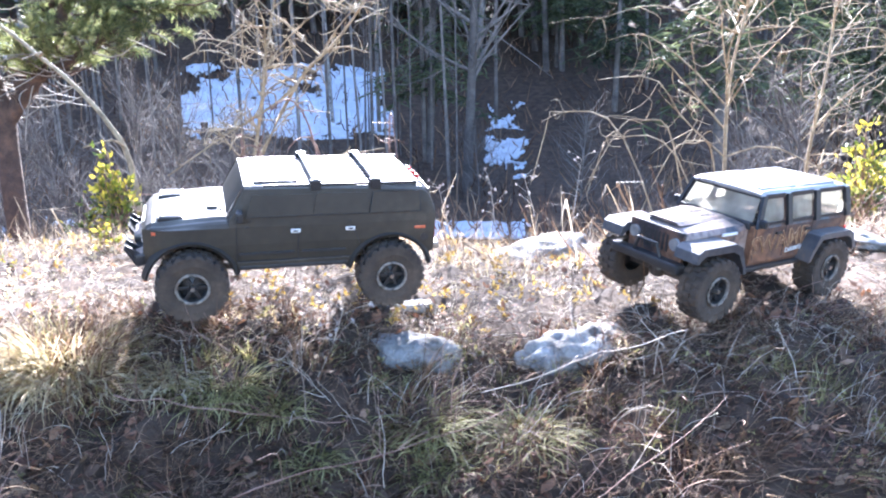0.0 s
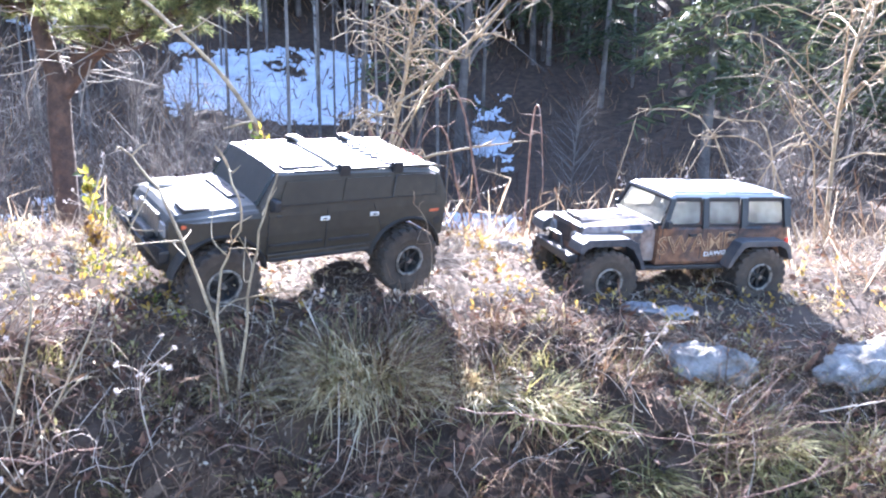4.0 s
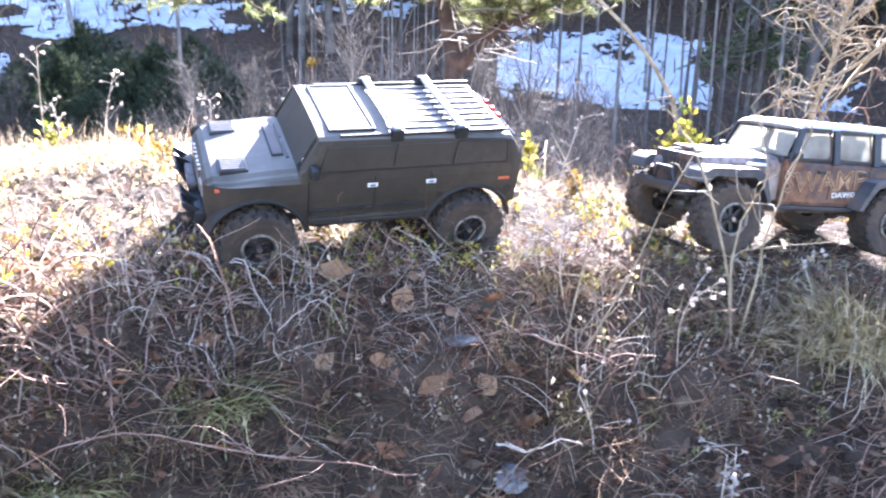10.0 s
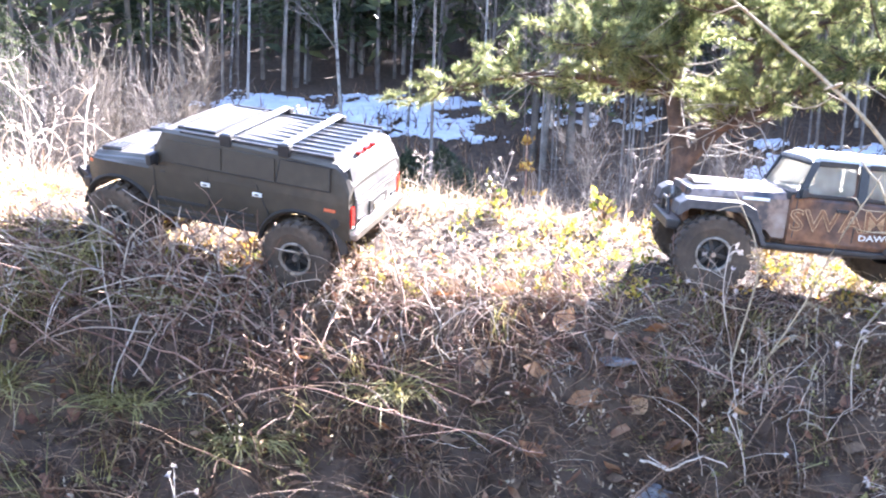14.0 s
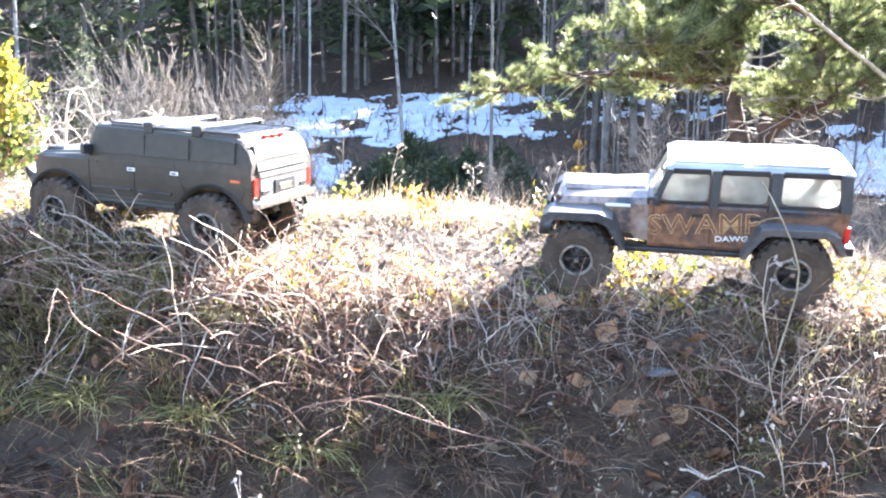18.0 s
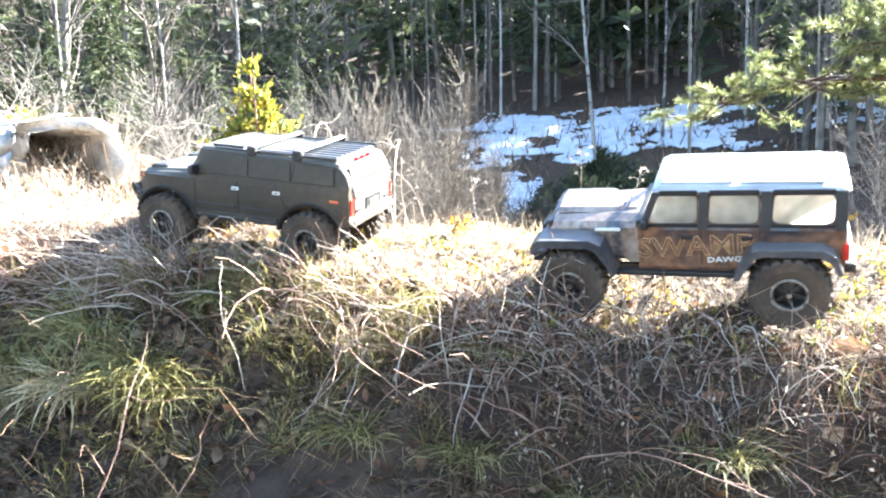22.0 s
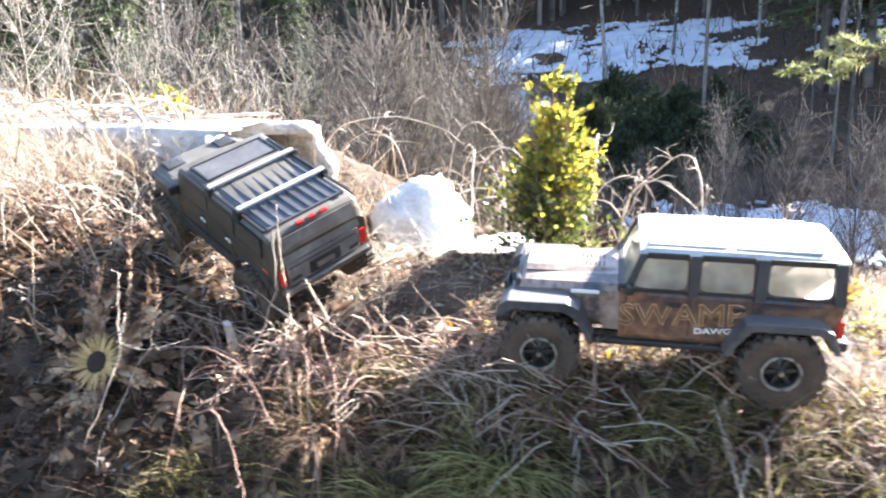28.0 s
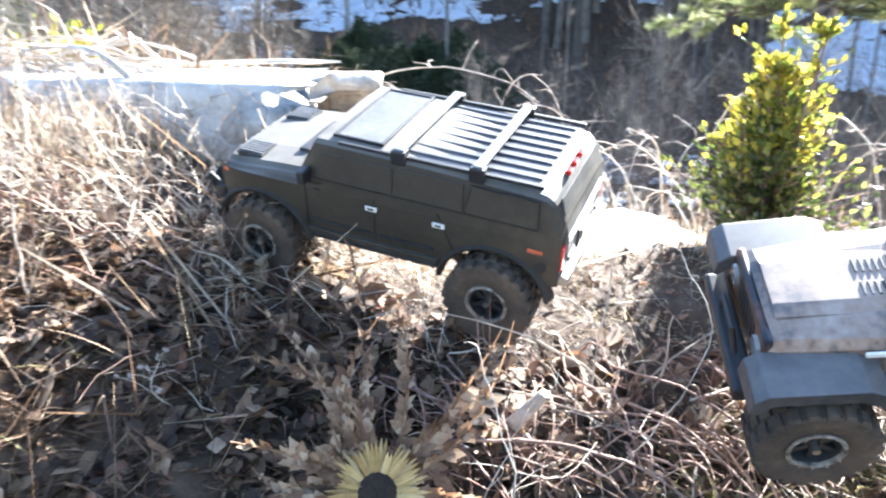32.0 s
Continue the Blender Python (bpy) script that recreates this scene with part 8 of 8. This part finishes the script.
def far_woods():
    """The closed wood up the far slope: trunks and twiggy tops that nobody could count."""
    r = np.random.default_rng(99)
    n = 2600
    az, d = r.uniform(-55, 130, n), np.sqrt(r.uniform(44**2, 125**2, n))
    x, y = -0.9 - d * np.sin(np.radians(az)), -0.1 + d * np.cos(np.radians(az))
    z = land(x, y) - 0.3
    h = r.uniform(9, 17, n)
    lean = r.normal(0, 0.3, (n, 2))
    p = np.stack([np.stack([x + lean[:, 0] * f, y + lean[:, 1] * f, z + h * f], -1) for f in (0, 0.35, 0.7, 1)], 1)
    tagged(part("far_trunks", tubes("far_trunks", p, (r.uniform(0.07, 0.17, n)[:, None] * [1, 0.8, 0.5, 0.15]), 5), FARBARK), "grey-brown trunks of the closed wood up the slope", "woods", kind="stuff")
    m = 85000
    pick = r.integers(0, n, m)
    f = r.uniform(0.15, 1.0, m)
    a = r.uniform(0, 6.28, m)
    q = np.stack([x[pick], y[pick], z[pick] + h[pick] * f], -1)
    e = np.stack([np.cos(a), np.sin(a), r.uniform(-0.4, 0.6, m)], -1) * (r.uniform(0.6, 2.2, m) * (1.15 - f))[:, None]
    s = np.cross(e, r.normal(0, 1, (m, 3))); s /= np.linalg.norm(s, axis=1, keepdims=True)
    tagged(part("far_boughs", blades("far_boughs", np.stack([q, q + e * 0.5 + [0, 0, 0.1], q + e], 1), np.tile([0.10, 0.24, 0.04], (m, 1)), s), CONIFER), "dark boughs of the closed evergreen wood", "woods", kind="stuff")


far_woods()
# low scrub and dead undergrowth on the slopes
def undergrowth(name, label, n, az0, az1, d0, d1, length, half, mat, seed):
    r = np.random.default_rng(seed)
    az, d = r.uniform(az0, az1, n), r.uniform(d0, d1, n)
    x, y = -0.9 - d * np.sin(np.radians(az)), -0.1 + d * np.cos(np.radians(az))
    k = (wave(x, y, 0.7) + 0.5 * wave(x, y, 2)) > r.uniform(-1.2, 0.9, n)
    x, y, d = x[k], y[k], d[k]
    n = len(x)
    c = np.stack([x, y, land(x, y) - 0.02], -1)
    e = r.normal(0, 0.5, (n, 3)); e[:, 2] = 1
    e *= (r.uniform(*length, n) / np.linalg.norm(e, axis=1))[:, None]
    s = np.cross(e, r.normal(0, 1, (n, 3))); s /= np.linalg.norm(s, axis=1, keepdims=True)
    w = (half * (1 + d / 20))[:, None] * np.array([1, 0.8, 0.2])[None]
    tagged(part(name, blades(name, np.stack([c, c + e * 0.55 + r.normal(0, 0.05, (n, 3)), c + e], 1), w, s), mat), label, "undergrowth", kind="stuff")


undergrowth("undergrowth", "grey-brown dead undergrowth on the valley floor", 16000, -45, 115, 4.5, 16, (0.1, 0.45), 0.003, THATCH, 61)
undergrowth("undergrowth", "fine dead stems on the slope behind the crest", 12000, -45, 115, 2.2, 5, (0.05, 0.20), 0.0010, THATCH, 64)
undergrowth("undergrowth", "dark scrub below the wood", 14000, -45, 115, 14, 46, (0.3, 1.1), 0.010, THATCH, 62)
undergrowth("undergrowth", "sunlit dry grass on the slope behind the crest", 9000, -40, 110, 1.9, 6, (0.05, 0.22), 0.0018, STRAW, 63)


# ---- what moves: x, y, z, roll, tilt, heading ----
LEAD_ROWS = [
    (0, -0.272, 1.307, 0.159, -9.5, -2.0, -162.6),
    (1, -0.363, 1.306, 0.118, 2.2, -6.0, -154.4),
    (2, -0.488, 1.275, 0.131, -2.2, -8.4, -148.7),
    (2.5, -0.556, 1.275, 0.133, -11.2, -13.8, -146.6),
    (4.5, -0.775, 1.343, 0.173, -8.6, 2.3, -144.7),
    (5, -0.862, 1.313, 0.163, -1.6, 0.7, -145.7),
    (6, -0.987, 1.260, 0.179, -8.0, -5.3, -142.9),
    (6.5, -1.032, 1.270, 0.180, -9.0, -7.6, -144.2),
    (7, -1.119, 1.178, 0.177, -6.5, -2.3, -145.1),
    (8, -1.202, 1.115, 0.197, -11.5, -1.5, -148.5),
    (9, -1.244, 1.066, 0.211, -16.2, 0.6, -143.1),
    (10, -1.321, 0.984, 0.200, -20.5, 1.3, -137.9),
    (11, -1.405, 0.902, 0.195, -18.0, 1.1, -139.8),
    (12, -1.527, 0.817, 0.204, -24.2, 0.5, -144.5),
    (13, -1.606, 0.718, 0.207, -23.4, -2.2, -152.5),
    (14, -1.676, 0.675, 0.219, -16.3, -7.0, -159.3),
    (15, -1.768, 0.627, 0.236, -11.6, -8.1, -160.0),
    (15.5, -1.772, 0.620, 0.243, -12.0, -11.5, -163.0),
    (17.5, -1.873, 0.571, 0.254, -8.6, -6.0, -160.5),
    (18, -1.901, 0.552, 0.252, -5.5, -4.0, -157.0),
    (19, -1.953, 0.535, 0.259, -5.8, -4.8, -150.1),
    (20, -2.022, 0.509, 0.276, -5.0, -4.7, -147.2),
    (21, -2.119, 0.423, 0.275, -4.9, -7.5, -142.8),
    (22, -2.197, 0.362, 0.292, -10.2, -6.9, -142.7),
    (23, -2.260, 0.276, 0.300, -7.9, -5.5, -140.9),
    (24, -2.329, 0.198, 0.284, -10.1, -1.1, -144.3),
    (24.5, -2.393, 0.203, 0.299, -17.5, -2.1, -150.0),
    (26.5, -2.638, 0.036, 0.306, -19.5, -4.1, -156.5),
    (27, -2.696, 0.015, 0.311, -19.8, -9.6, -156.8),
    (28, -2.804, -0.034, 0.362, -19.3, -17.9, -169.3),
    (29, -2.851, -0.071, 0.371, -16.2, -15.5, -168.3),
    (30, -2.879, -0.060, 0.371, -15.9, -11.2, -166.9),
    (30.5, -2.874, -0.062, 0.375, -18.4, -8.1, -166.4),
    (31, -2.859, -0.065, 0.374, -17.1, -7.2, -165.3),
    (31.5, -2.849, -0.062, 0.367, -15.9, -6.8, -165.6),
    (32, -2.845, -0.050, 0.370, -17.1, -7.7, -166.3),
]
FOLLOW_ROWS = [
    (0, 0.518, 1.406, 0.108, -7.3, -1.3, -148.1),
    (1, 0.331, 1.328, 0.070, -9.8, -2.8, -154.9),
    (2, 0.176, 1.321, 0.084, -9.0, -0.6, -159.1),
    (2.5, 0.123, 1.350, 0.082, -5.5, -2.5, -163.0),
    (4.5, -0.102, 1.584, 0.093, -2.6, -1.5, -167.0),
    (5, -0.179, 1.595, 0.093, -1.4, -2.5, -169.0),
    (6, -0.360, 1.570, 0.111, 3.5, -8.5, -170.0),
    (7, -0.473, 1.488, 0.138, 1.6, -8.9, -158.8),
    (8, -0.594, 1.391, 0.155, -1.4, -8.3, -148.2),
    (9, -0.638, 1.335, 0.171, -2.9, -3.5, -138.4),
    (10, -0.698, 1.327, 0.170, 0.8, -4.2, -142.3),
    (11, -0.728, 1.295, 0.165, -2.7, 0.2, -142.0),
    (13, -0.852, 1.209, 0.186, -3.5, 2.1, -153.0),
    (14, -0.937, 1.163, 0.194, -4.9, -3.2, -148.4),
    (15, -1.016, 1.130, 0.200, -10.2, -4.1, -150.2),
    (15.5, -1.078, 1.114, 0.199, -9.2, -0.8, -152.8),
    (17.5, -1.130, 1.069, 0.201, -9.0, -2.5, -151.7),
    (18, -1.159, 1.052, 0.213, -14.4, -1.7, -152.7),
    (19, -1.241, 0.985, 0.231, -16.1, 0.9, -147.2),
    (20, -1.373, 0.915, 0.220, -9.1, -1.9, -145.4),
    (21, -1.445, 0.873, 0.224, -17.1, -1.9, -145.0),
    (22, -1.527, 0.811, 0.233, -19.6, -0.1, -146.6),
    (23, -1.622, 0.743, 0.242, -20.5, 0.4, -145.7),
    (24, -1.705, 0.685, 0.245, -13.1, -3.8, -142.5),
    (24.5, -1.764, 0.643, 0.258, -12.3, -5.6, -147.0),
    (26.5, -1.975, 0.446, 0.268, -6.2, -3.8, -140.9),
    (27, -2.024, 0.398, 0.274, -7.0, -7.3, -138.1),
    (28, -2.096, 0.284, 0.279, -9.2, -2.0, -136.2),
    (29, -2.175, 0.174, 0.293, -19.8, 1.1, -135.9),
    (30, -2.234, 0.125, 0.296, -28.8, -3.0, -137.9),
    (30.5, -2.303, 0.078, 0.287, -31.0, -0.1, -144.9),
    (31, -2.287, 0.055, 0.303, -33.3, 2.4, -149.3),
    (31.5, -2.243, 0.028, 0.331, -30.2, 6.4, -149.5),
    (32, -2.215, 0.016, 0.346, -27.7, 7.6, -152.6),
]


def wheel_turns(rows):
    """Degrees that a wheel has turned, every 0.4 s."""
    a = np.array(rows)
    ts = np.arange(0, 32.01, 0.4)
    x, y, hd = (np.interp(ts, a[:, 0], a[:, i]) for i in (1, 2, 6))
    ahead = np.cos(np.radians(hd))[:-1] * np.diff(x) + np.sin(np.radians(hd))[:-1] * np.diff(y)
    return ts, np.degrees(np.concatenate([[0], np.cumsum(ahead)]) / TYRE_R)


def motions():
    for truck, wheels, rows in ((LEAD, LEAD_WHEELS, LEAD_ROWS), (FOLLOW, FOLLOW_WHEELS, FOLLOW_ROWS)):
        walk(truck, [(t, pose(x, y, z, rx, ry, rz)) for t, x, y, z, rx, ry, rz in rows])
        ts, turn = wheel_turns(rows)
        for w, x, y, s in wheels:
            walk(w, [(float(t), Matrix.Translation((x, y, TYRE_R)) @ Matrix.Rotation(radians(float(a)), 4, "Y") @ Matrix.Rotation(0 if s > 0 else math.pi, 4, "Z")) for t, a in zip(ts, turn)])


motions()
